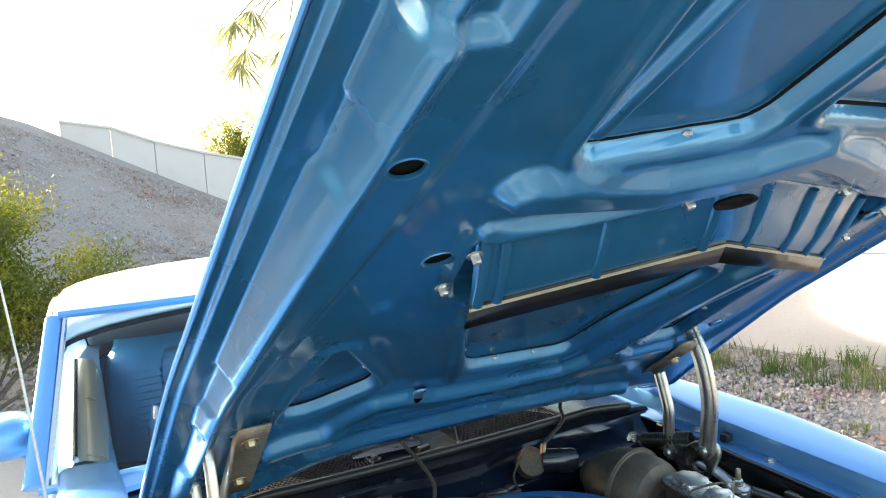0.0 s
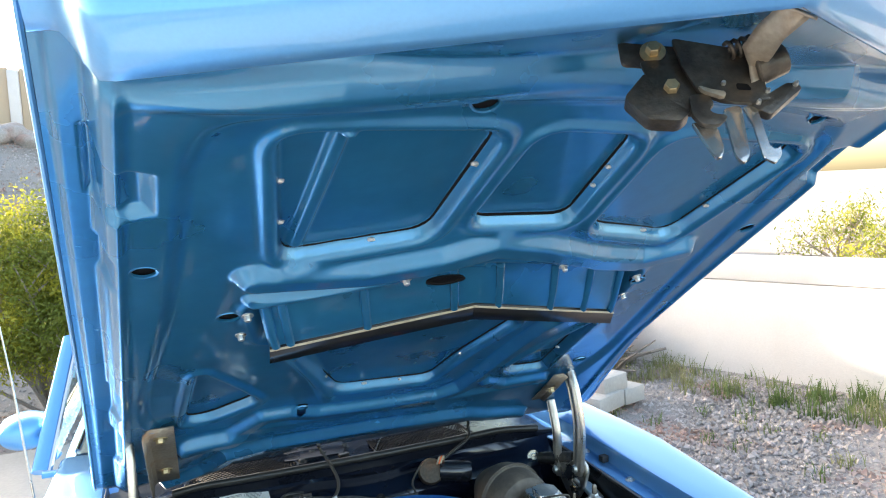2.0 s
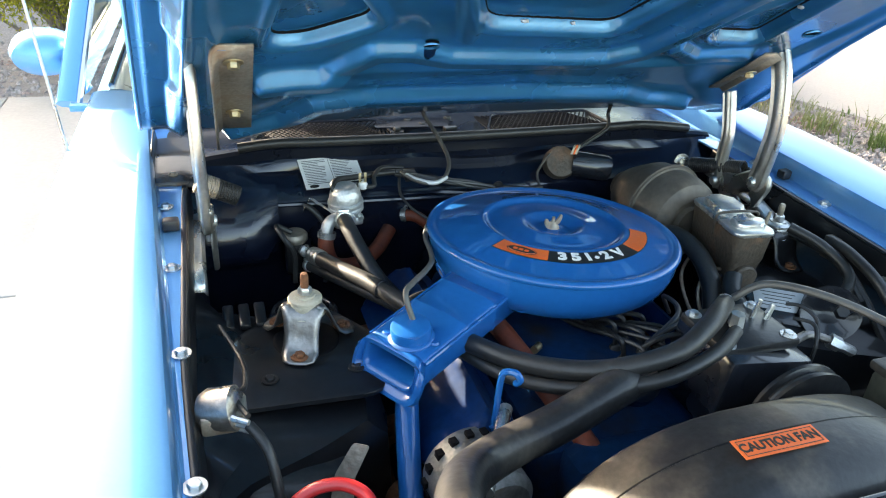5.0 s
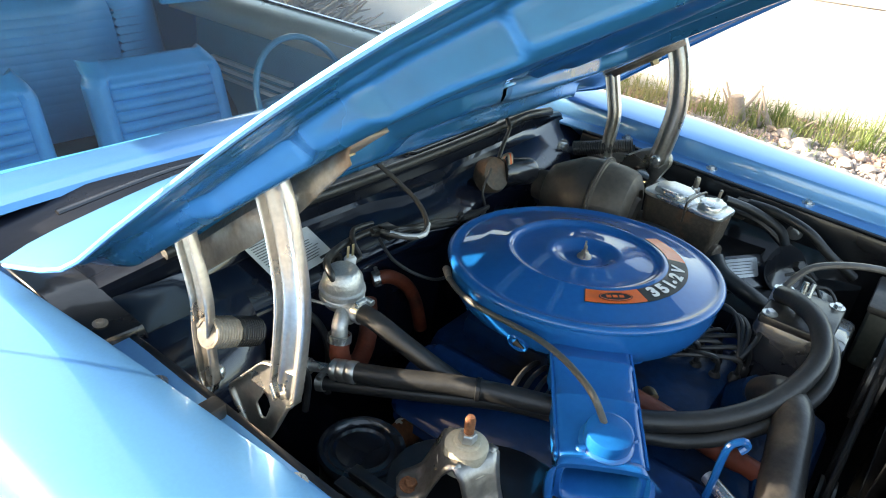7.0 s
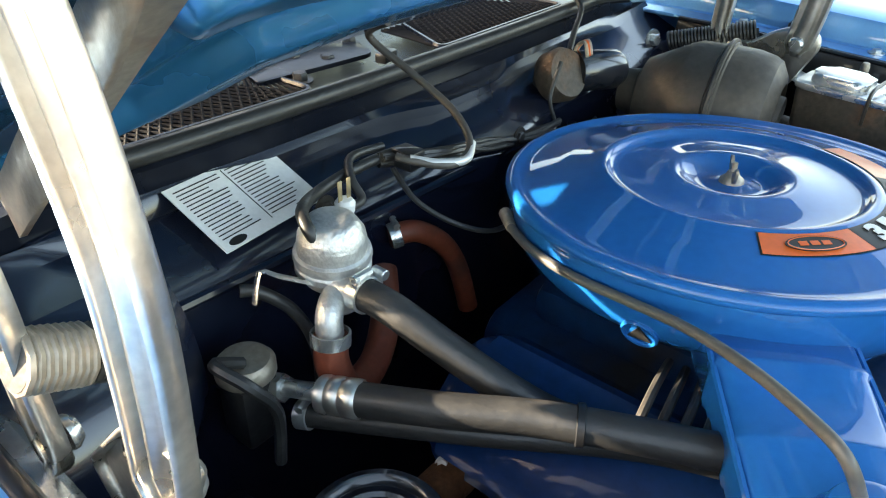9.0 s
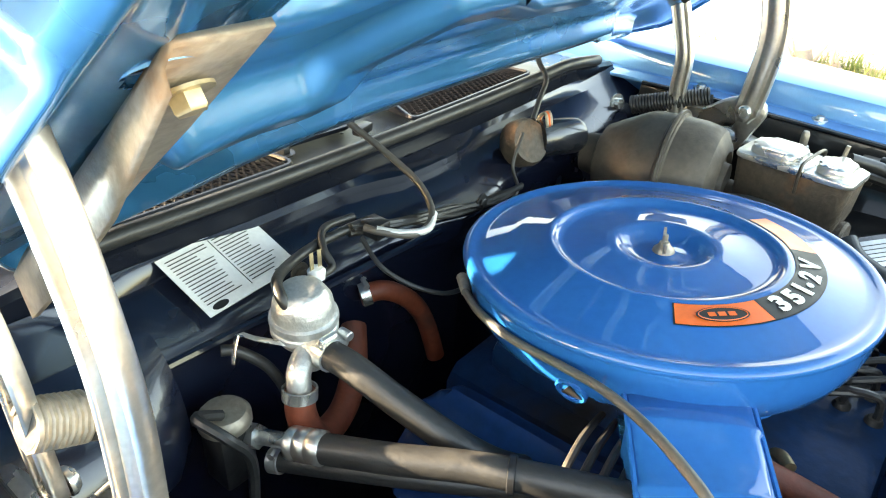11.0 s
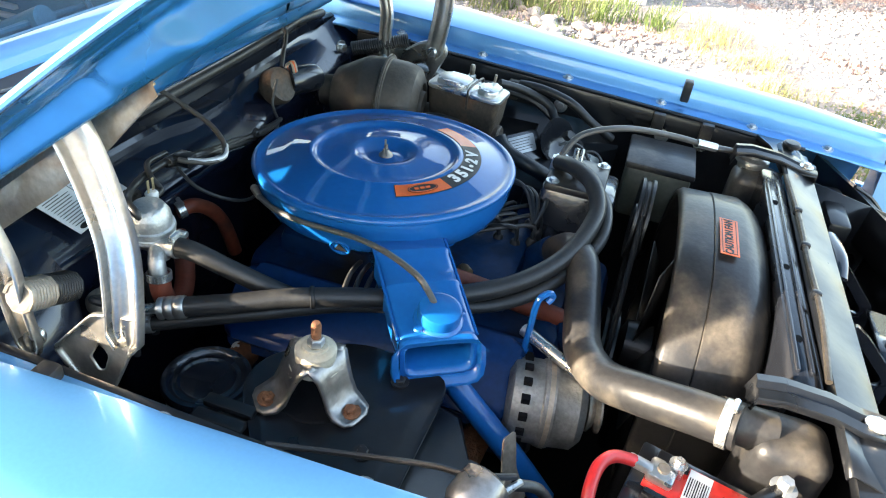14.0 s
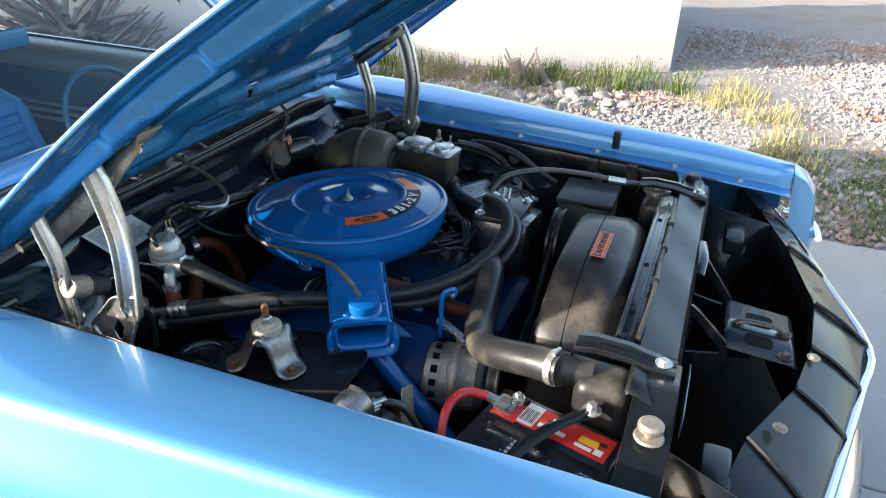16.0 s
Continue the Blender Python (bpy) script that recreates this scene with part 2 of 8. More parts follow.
def lathe(bm, prof, m=Matrix(), seg=32, closed=False):
    """Turns (radius, height) pairs about the local z axis."""
    rings = []
    for r, z in prof:
        if r < 1e-6:
            rings.append([bm.verts.new(m @ Vector((0, 0, z)))])
        else:
            rings.append([bm.verts.new(m @ Vector((r * math.cos(2 * math.pi * i / seg), r * math.sin(2 * math.pi * i / seg), z))) for i in range(seg)])
    pairs = list(zip(rings, rings[1:]))
    if closed:
        pairs.append((rings[-1], rings[0]))
    for a, b in pairs:
        for i in range(seg):
            j = (i + 1) % seg
            if len(a) == 1 and len(b) == 1:
                continue
            if len(a) == 1:
                bm.faces.new((a[0], b[i], b[j]))
            elif len(b) == 1:
                bm.faces.new((a[i], a[j], b[0]))
            else:
                bm.faces.new((a[i], a[j], b[j], b[i]))
    return bm


def axis(p, q):
    """A pose at p whose z axis points to q, and the distance."""
    p, q = Vector(p), Vector(q)
    d = q - p
    return Matrix.Translation(p) @ d.to_track_quat("Z", "Y").to_matrix().to_4x4(), d.length


def rod(bm, p, q, r, r2=None, seg=14, bev=0.0):
    m, L = axis(p, q)
    r2 = r if r2 is None else r2
    if bev:
        lathe(bm, [(0, 0), (r - bev, 0), (r, bev), (r2, L - bev), (r2 - bev, L), (0, L)], m, seg)
    else:
        lathe(bm, [(0, 0), (r, 0), (r2, L), (0, L)], m, seg)
    return bm


def curve_points(pts, n=8):
    """A smooth line through the given points."""
    pts = [Vector(p) for p in pts]
    if len(pts) < 3:
        return pts
    out = []
    for i in range(len(pts) - 1):
        p0, p1, p2, p3 = pts[max(i - 1, 0)], pts[i], pts[i + 1], pts[min(i + 2, len(pts) - 1)]
        for k in range(n):
            t = k / n
            out.append(0.5 * (2 * p1 + (p2 - p0) * t + (2 * p0 - 5 * p1 + 4 * p2 - p3) * t * t + (3 * p1 - p0 - 3 * p2 + p3) * t ** 3))
    return out + [pts[-1]]


def tube(bm, pts, r, seg=10, n=8, taper=None, flat=1.0, rings=0.0, up=None):
    """Sweeps a round (or flattened) section along a smooth line; rings adds a bellows wave."""
    line = curve_points(pts, n)
    prev = None
    side = None
    for i, p in enumerate(line):
        d = (line[min(i + 1, len(line) - 1)] - line[max(i - 1, 0)]).normalized()
        if side is None:
            ref = Vector(up) if up else (Vector((0, 0, 1)) if abs(d.z) < 0.9 else Vector((1, 0, 0)))
            side = d.cross(ref).normalized()
        side = (side - d * side.dot(d)).normalized()
        other = d.cross(side)
        rr = r if taper is None else r + (taper - r) * i / (len(line) - 1)
        if rings:
            rr += rings * (1 if i % 2 else -1)
        ring = [bm.verts.new(p + side * rr * math.cos(2 * math.pi * k / seg) + other * rr * flat * math.sin(2 * math.pi * k / seg)) for k in range(seg)]
        if prev:
            for k in range(seg):
                bm.faces.new((prev[k], prev[(k + 1) % seg], ring[(k + 1) % seg], ring[k]))
        else:
            bm.faces.new(ring[::-1])
        prev = ring
    bm.faces.new(prev)
    return bm


def box(bm, c, s, m=Matrix(), bev=0.0, seg=2):
    """A box with softened edges; c and s in the frame of m."""
    g = bmesh.ops.create_cube(bm, size=1)
    bmesh.ops.transform(bm, matrix=m @ Matrix.Translation(c) @ Matrix.Diagonal((*s, 1)), verts=g["verts"])
    if bev:
        edges = {e for v in g["verts"] for e in v.link_edges}
        bmesh.ops.bevel(bm, geom=list(edges), offset=bev, segments=seg, affect="EDGES", profile=0.5)
    return bm


def plate(bm, outline, t, m=Matrix(), bev=0.0):
    """A flat plate from an outline of (x, y), t thick along the local z."""
    lo = [bm.verts.new(m @ Vector((x, y, 0))) for x, y in outline]
    hi = [bm.verts.new(m @ Vector((x, y, t))) for x, y in outline]
    n = len(lo)
    fs = [bm.faces.new(lo[::-1]), bm.faces.new(hi)]
    for i in range(n):
        fs.append(bm.faces.new((lo[i], lo[(i + 1) % n], hi[(i + 1) % n], hi[i])))
    if bev:
        bmesh.ops.bevel(bm, geom=list({e for f in fs[:2] for e in f.edges}), offset=bev, segments=2, affect="EDGES", profile=0.5)
    return bm


def loft(bm, sections, cap=False, close=False):
    """Joins sections (lists of points of one length) into a skin."""
    rows = [[bm.verts.new(p) for p in s] for s in sections]
    for a, b in zip(rows, rows[1:]):
        k = len(a)
        for i in range(k if close else k - 1):
            j = (i + 1) % k
            bm.faces.new((a[i], a[j], b[j], b[i]))
    if cap:
        bm.faces.new(rows[0][::-1])
        bm.faces.new(rows[-1])
    return bm


def thick(ob, t, offset=-1.0):
    md = ob.modifiers.new("thickness", "SOLIDIFY")
    md.thickness, md.offset = t, offset
    return ob


def rounded(outline, r, n=4):
    """Rounds the corners of an outline."""
    out = []
    k = len(outline)
    for i in range(k):
        a, b, c = (Vector(outline[(i + d) % k]) for d in (-1, 0, 1))
        ra = min(r, (a - b).length * 0.45, (c - b).length * 0.45)
        p, q = b + (a - b).normalized() * ra, b + (c - b).normalized() * ra
        for j in range(n + 1):
            t = j / n
            v = (1 - t) ** 2 * p + 2 * t * (1 - t) * b + t * t * q
            out.append((v.x, v.y))
    return out


def hexbolt(bm, p, d, r=0.009, h=0.007, washer=True):
    m, _ = axis(p, Vector(p) + Vector(d))
    if washer:
        lathe(bm, [(0, 0), (r * 1.7, 0), (r * 1.7, 0.0022), (0, 0.0022)], m, 16)
    lathe(bm, [(0, 0.001), (r, 0.001), (r, h * 0.85), (r * 0.85, h), (0, h)], m, 6)
    return bm


def text(name, body, size, m, material, parent, extrude=0.0004, width=1.0, bold=0.03):
    cu = bpy.data.curves.new(name, "FONT")
    cu.body, cu.size, cu.extrude, cu.align_x, cu.align_y, cu.offset = body, size, extrude, "CENTER", "CENTER", size * bold
    ob = new(name, cu)
    me = bpy.data.meshes.new_from_object(ob)
    bpy.data.objects.remove(ob)
    bpy.data.curves.remove(cu)
    me.transform(m @ Matrix.Diagonal((width, 1, 1, 1)))
    me.materials.append(material)
    ob = new(name, me)
    ob.parent = parent
    ob.matrix_parent_inverse = parent.matrix_basis.inverted()
    return ob


NB = bmesh.new


# ---- ground and surroundings ----
def ground_height(x, y):
    """The yard: flat at the drive, falling and rising gently, with a gravel bank behind the car."""
    h = 0.0
    if x > 1.6:
        h += 0.10 * min(1, (x - 1.6) / 2.5)
    if y > 6.2:
        crest = 2.47 - 0.49 * x if x > -1.6 else 3.25 + 0.25 * (-1.6 - x)
        crest = max(0.15, min(4.3, crest))
        k = min(1.0, (y - 6.2) / 7.8)
        h += crest * (0.35 * k + 0.65 * k * k * (3 - 2 * k)) + 0.02 * max(0, y - 14)
    return h


def axis_steps(lo, hi, dense_lo, dense_hi, step, far):
    out, v = [], dense_lo
    while v <= dense_hi:
        out.append(v)
        v += step
    a, s = dense_lo, step
    left = []
    while a > lo:
        s *= far
        a -= s
        left.append(a)
    b, s = out[-1], step
    right = []
    while b < hi:
        s *= far
        b += s
        right.append(b)
    return left[::-1] + out + right


bm = NB()
xs = axis_steps(-400, 400, -6, 9, 0.35, 1.35)
ys = axis_steps(-400, 400, -5, 20, 0.35, 1.35)
grid = [[bm.verts.new((x, y, ground_height(x, y) + (noise.noise(Vector((x * 0.7, y * 0.7, 0))) * 0.035 if (x > 1.7 or y > 6) else 0))) for x in xs] for y in ys]
for a, b in zip(grid, grid[1:]):
    for i in range(len(xs) - 1):
        bm.faces.new((a[i], a[i + 1], b[i + 1], b[i]))
solo("ground", bm, GRAVELBED, "grey-brown gravel yard rising to a bank", "ground", kind="structure", sharp=80)

# the concrete drive, in slabs with open joints
drive = thing("pavement", "pale concrete driveway slabs under the car", "driveway", kind="structure")
for x0, x1 in ((-6.0, -2.0), (-1.99, 0.55), (0.56, 2.35)):
    for y0, y1 in ((-6.5, -3.41), (-3.4, -0.86), (-0.85, 1.99), (2.0, 4.9)):
        if x0 > 0.5 and y0 > -1.0:
            continue
        bm = NB()
        box(bm, ((x0 + x1) / 2, (y0 + y1) / 2, 0.0), (x1 - x0, y1 - y0, 0.06), bev=0.008)
        part("slab", bm, CONCRETE, drive)

# stones of the yard: one joined scatter of facetted chips
def chips(name, n, area, smin, smax, material, label, seed):
    rnd = random.Random(seed)
    verts, faces = [], []
    for _ in range(n):
        x, y = area(rnd)
        s = rnd.uniform(smin, smax) * (1 + 1.2 * rnd.random() ** 6)
        z = ground_height(x, y) + s * 0.15
        q = Euler((rnd.uniform(0, 6.3), rnd.uniform(0, 6.3), rnd.uniform(0, 6.3))).to_matrix()
        base = len(verts)
        for v in ((1, 0, 0), (-1, 0, 0), (0, 1, 0), (0, -1, 0), (0, 0, 1), (0, 0, -1)):
            w = q @ Vector((v[0] * rnd.uniform(0.6, 1.1), v[1] * rnd.uniform(0.6, 1), v[2] * rnd.uniform(0.5, 0.8))) * s
            verts.append((x + w.x, y + w.y, z + w.z))
        for f in ((0, 2, 4), (2, 1, 4), (1, 3, 4), (3, 0, 4), (2, 0, 5), (1, 2, 5), (3, 1, 5), (0, 3, 5)):
            faces.append(tuple(base + i for i in f))
    me = bpy.data.meshes.new(name)
    me.from_pydata(verts, [], faces)
    me.materials.append(material)
    return tagged(new(name, me), label, "gravel", kind="stuff")


def yard_right(rnd):
    while True:
        x, y = rnd.uniform(1.25, 7.5), rnd.uniform(-3.0, 6.5)
        if x > wall_x(y) - 0.05 and y > 0.0:
            continue
        if x < 2.36 and y < -0.84:
            continue
        return x, y


def wall_x(y):
    return 5.15 - 0.30 * (y - 0.05)


def yard_back(rnd):
    while True:
        x, y = rnd.uniform(-7, 2.0), rnd.uniform(4.95, 13)
        return x, y


STONEISL = mat("mixed_gravel_chips", (0.36, 0.32, 0.30), 0.85, 0.0, 0.0, 0.3, 2.0, 30, 0.0, 60, (0.30, 0.20, 0.165), 0.5, 0.62)
nt = STONEISL.node_tree
geo = nt.nodes.new("ShaderNodeNewGeometry")
mr = nt.nodes.new("ShaderNodeMapRange")
mr.inputs[3].default_value, mr.inputs[4].default_value = 0.72, 1.28
nt.links.new(geo.outputs["Random Per Island"], mr.inputs[0])
hs = [n for n in nt.nodes if n.type == "HUE_SAT"][0]
h2 = nt.nodes.new("ShaderNodeHueSaturation")
nt.links.new(mr.outputs[0], h2.inputs["Value"])
nt.links.new(hs.outputs[0], h2.inputs["Color"])
nt.links.new(h2.outputs[0], nt.nodes["Principled BSDF"].inputs["Base Color"])
chips("gravel", 44000, yard_right, 0.010, 0.023, STONEISL, "loose pinkish-grey gravel chips of the yard", 3)
chips("gravel", 30000, yard_back, 0.010, 0.026, STONEISL, "loose grey gravel on the bank behind the car", 4)

# weeds: upright and leaning blades in tufts
def weeds(name, spots, material, label, seed, h0=0.04, h1=0.20, per=20):
    rnd = random.Random(seed)
    verts, faces = [], []
    for x, y, r in spots:
        for _ in range(per):
            a, d = rnd.uniform(0, 6.3), r * rnd.random() ** 0.7
            px, py = x + d * math.cos(a), y + d * math.sin(a)
            h = rnd.uniform(h0, h1)
            lean = rnd.uniform(0.1, 0.7) * h
            b = rnd.uniform(0, 6.3)
            w = rnd.uniform(0.0025, 0.006)
            z = ground_height(px, py) - 0.01
            dx, dy = math.cos(b), math.sin(b)
            base = len(verts)
            for k, (f, g) in enumerate(((0, 1.0), (0.55, 0.85), (1.0, 0.12))):
                cx, cy, cz = px + dx * lean * f * f, py + dy * lean * f * f, z + h * f
                verts.append((cx - dy * w * g, cy + dx * w * g, cz))
                verts.append((cx + dy * w * g, cy - dx * w * g, cz))
            for k in (0, 2):
                faces.append((base + k, base + k + 1, base + k + 3, base + k + 2))
            if rnd.random() < 0.35:
                base = len(verts)
                cx, cy, cz = px + dx * lean * 0.6, py + dy * lean * 0.6, z + h * rnd.uniform(0.5, 1.0)
                for k in range(4):
                    an = k * 1.57 + b
                    verts.append((cx + 0.012 * math.cos(an), cy + 0.012 * math.sin(an), cz + 0.006 * (k % 2)))
                faces.append((base, base + 1, base + 2, base + 3))
    me = bpy.data.meshes.new(name)
    me.from_pydata(verts, [], faces)
    me.materials.append(material)
    return tagged(new(name, me), label, "weeds", kind="stuff")


rnd = random.Random(8)
green = [(wall_x(y) - rnd.uniform(0.05, 0.75) ** 1.0, y, 0.10) for y in [rnd.uniform(-0.2, 5.5) for _ in range(150)]]
weeds("weeds", green, GRASS, "green weeds growing along the foot of the white wall", 5)
weeds("weeds", [(rnd.uniform(2.4, 4.6), rnd.uniform(0.3, 4.0), 0.08) for _ in range(46)], GRASS, "sparse green weeds in the gravel", 6, 0.03, 0.12, 14)
weeds("weeds", [(rnd.uniform(2.45, 3.7), rnd.uniform(-2.6, -0.75), 0.14) for _ in range(260)], GRASS, "short olive grass beside the concrete slab", 9, 0.015, 0.06, 22)
dry = [(4.5 + rnd.gauss(0, 0.30), -0.50 + rnd.gauss(0, 0.2), 0.12) for _ in range(26)] + [(3.8 + rnd.gauss(0, 0.4), -0.90 + rnd.gauss(0, 0.2), 0.12) for _ in range(22)]
weeds("weeds", dry, DRYGRASS, "yellow dry weeds in sunlit gravel", 7, 0.04, 0.16, 18)

# white garden wall, with its return at the corner
wall = thing("wall_east", "white stucco garden wall along the yard", "wall", kind="structure")
bm = NB()
pts = [(wall_x(-0.0), 0.02), (wall_x(9.5), 9.5)]
d = Vector((pts[1][0] - pts[0][0], pts[1][1] - pts[0][1])).normalized()
nrm = Vector((d.y, -d.x))
WH = 1.16
m = Matrix(((d.x, nrm.x, 0, pts[0][0]), (d.y, nrm.y, 0, pts[0][1]), (0, 0, 1, -0.15), (0, 0, 0, 1)))
for z0, z1, t_ in ((-0.15, 0.945, 0.20), (0.951, WH, 0.206)):
    bm = NB()
    box(bm, (4.75, 0.11, (z0 + z1) / 2 + 0.15), (9.5, t_, z1 - z0), m, 0.008)
    part("course", bm, STUCCO, wall)
    bm = NB()
    box(bm, (0.1, 1.72, (z0 + z1) / 2 + 0.15), (t_ - 0.004, 3.0, z1 - z0 - 0.004), m, 0.008)
    part("course", bm, STUCCO, wall)

# low boundary wall on the bank, and the beige house part beyond it
low = thing("wall_north", "low white stucco boundary wall running down the bank", "wall", kind="structure")
prev = None
tops = [(-0.95, 3.19), (-0.09, 3.06), (0.67, 2.77), (1.59, 2.52), (2.92, 2.25), (4.6, 1.95), (7.0, 1.6), (9.5, 1.3)]
for (xa, za), (xb, zb) in zip(tops, tops[1:]):
    bm = NB()
    loft(bm, [[(x, y, z) for x, z in ((xa + 0.006, za), (xb - 0.006, zb), (xb - 0.006, zb - 1.9), (xa + 0.006, za - 1.9))] for y in (14.2, 14.4)], cap=True, close=True)
    part("panel", bm, STUCCO, low)
    bm = NB()
    loft(bm, [[(x, y, z) for x, z in ((xa, za + 0.05), (xb, zb + 0.05), (xb, zb + 0.002), (xa, za + 0.002))] for y in (14.17, 14.43)], cap=True, close=True)
    part("coping", bm, STUCCO, low)
house = thing("house", "beige stucco house wall on top of the bank", "house")
for c, s in (((-3.75, 15.0, 4.2), (0.95, 0.6, 1.35)), ((-2.93, 15.0, 4.2), (0.32, 0.6, 1.32))):
    bm = NB()
    box(bm, c, s, bev=0.03)
    part("wall", bm, BEIGE, house)
bm = NB()
box(bm, (-3.19, 14.98, 4.2), (0.2, 0.7, 1.25), bev=0.03)
part("pillar", bm, STUCCO, house, "white stucco pillar")

# the shrub behind the car, clumps of small leaves on forked stems
def shrub(name, at, size, n, label, material, seed, leaf=0.05):
    rnd = random.Random(seed)
    t = thing(name, label, "shrub", at=at)
    bm = NB()
    tips = []
    for i in range(24):
        a, out = rnd.uniform(0, 6.3), rnd.uniform(0.15, 0.95)
        tip = Vector((at[0] + size[0] * out * math.cos(a), at[1] + size[1] * out * math.sin(a), at[2] + size[2] * rnd.uniform(0.22, 1.0) * (1.08 - 0.4 * out * out)))
        mid = Vector(at).lerp(tip, 0.5) + Vector((rnd.uniform(-.12, .12), rnd.uniform(-.12, .12), 0.1))
        tube(bm, [at, mid, tip], 0.022, 6, 4, 0.005)
        tips += [tip, mid.lerp(tip, 0.5)]
        for _ in range(4):
            side = mid.lerp(tip, rnd.uniform(0, 0.8))
            tp = side + Vector((rnd.uniform(-.3, .3), rnd.uniform(-.3, .3), rnd.uniform(0.05, 0.42)))
            tube(bm, [side, tp], 0.008, 5, 2, 0.003)
            tips += [tp]
    part("stem", bm, WOOD, t, "grey-brown twigs")
    verts, faces = [], []
    for _ in range(n):
        c = rnd.choice(tips) + Vector((rnd.gauss(0, .10), rnd.gauss(0, .10), rnd.gauss(0.02, .11)))
        q = Euler((rnd.uniform(-1.2, 1.2), rnd.uniform(-1.2, 1.2), rnd.uniform(0, 6.3))).to_matrix()
        s = leaf * rnd.uniform(0.5, 1.1)
        base = len(verts)
        for v in ((-1, 0, 0), (0, -0.38, 0.10), (1, 0, 0), (0, 0.38, 0.10)):
            w = q @ Vector(v) * s * 0.5
            verts.append((c.x + w.x, c.y + w.y, c.z + w.z))
        faces.append((base, base + 1, base + 2, base + 3))
    me = bpy.data.meshes.new("crown")
    me.from_pydata(verts, [], faces)
    me.materials.append(material)
    ob = new("crown", me)
    ob.parent = t
    ob.matrix_parent_inverse = t.matrix_basis.inverted()
    return t


shrub("shrub", (-1.65, 5.9, 0.0), (1.35, 1.0, 2.0), 52000, "tall yellow-green desert shrub behind the car", LEAF, 11)
shrub("shrub", (2.5, 14.9, 1.5), (1.0, 0.5, 1.75), 7000, "small grey-green shrub behind the boundary wall", LEAF, 12, 0.09)

for k, (x, y, s) in enumerate(((9.0, 5.5, 0.9), (11.5, 8.5, 1.2), (13.0, 5.0, 1.1), (10.0, 11.0, 1.0))):
    shrub("shrub", (x, y, 0.1), (s, s, 0.9 * s), 2200, "low desert shrub beyond the garden wall", LEAF, 40 + k, 0.09)
# palm fronds hanging over the boundary wall
PX, PY, PZ = 4.9, 16.5, 6.3
palm = thing("palm_tree", "fan palm with partly dried leaves beyond the wall", "palm", at=(PX, PY, 1.0))
bm = NB()
tube(bm, [(PX, PY, 0.5), (PX + 0.05, PY, 3.5), (PX, PY, PZ)], 0.2, 12, 6, 0.15)
part("trunk", bm, WOOD, palm)
rnd = random.Random(5)
for k in range(13):
    a = 6.28 * k / 13 + 0.2
    reach = 1.5 + 0.9 * ((k * 5) % 3) / 2
    hub = Vector((PX + reach * math.cos(a), PY + reach * math.sin(a), PZ - 0.25 - 0.55 * (k % 3)))
    bm = NB()
    tube(bm, [(PX, PY, PZ), ((PX + hub.x) / 2, (PY + hub.y) / 2, PZ + 0.2), hub], 0.025, 6, 5, 0.015)
    part("stalk", bm, PALMLEAF, palm)
    bm = NB()
    for j in range(34):
        b = a + (j - 16.5) / 16.5 * 2.2
        L = rnd.uniform(0.8, 1.1)
        tip = hub + Vector((math.cos(b) * L, math.sin(b) * L, -0.35 - 0.6 * rnd.random()))
        mid = hub.lerp(tip, 0.55) + Vector((0, 0, 0.07))
        side = Vector((-math.sin(b), math.cos(b), 0)) * 0.032
        v = [bm.verts.new(p) for p in (hub, mid - side, tip, mid + side)]
        bm.faces.new(v)
    part("frond", bm, PALMLEAF, palm)

# stump with dead branches by the wall
stump = thing("dead_stump", "grey weathered stump with splintered branches", "stump", at=(4.25, 1.15, 0.1))
rnd = random.Random(21)
bm = NB()
tube(bm, [(4.25, 1.15, 0.0), (4.24, 1.16, 0.14), (4.22, 1.2, 0.30)], 0.085, 9, 4, 0.05)
part("trunk", bm, WOOD, stump)
for k in range(9):
    a = rnd.uniform(0, 6.3)
    L = rnd.uniform(0.15, 0.42)
    bm = NB()
    p = Vector((4.25 + rnd.uniform(-.1, .1), 1.12 + rnd.uniform(-.3, .2), 0.12))
    tube(bm, [p, p + Vector((math.cos(a) * L * .5, math.sin(a) * L * .5, 0.10 * rnd.random())), p + Vector((math.cos(a) * L, math.sin(a) * L, rnd.uniform(0.02, .26)))], 0.022, 6, 4, 0.006)
    part("branch", bm, WOOD, stump)
# heap of cut wood and rocks seen over the cowl
rnd = random.Random(33)
pile = thing("brushwood_pile", "pile of grey broken brushwood on the gravel", "brushwood", at=(3.15, 4.9, 0.1))
for k in range(170):
    a, L = rnd.uniform(0, 6.28), rnd.uniform(0.18, 0.5)
    r_ = rnd.random() ** 0.7
    p = Vector((3.15 + 0.55 * r_ * math.cos(a), 4.9 + 0.75 * r_ * math.sin(a), 0.08 + 0.62 * (1 - r_) * rnd.uniform(0.6, 1.1)))
    up = rnd.uniform(0.1, 1.1)
    e = p + Vector((math.cos(a), math.sin(a), up)).normalized() * L
    bm = NB()
    tube(bm, [p, p.lerp(e, 0.5) + Vector((rnd.uniform(-.03, .03), rnd.uniform(-.03, .03), 0.02)), e], rnd.uniform(0.022, 0.05), 6, 2, rnd.uniform(0.004, 0.015), flat=rnd.uniform(0.35, 0.9))
    part("branch", bm, WOOD, pile)
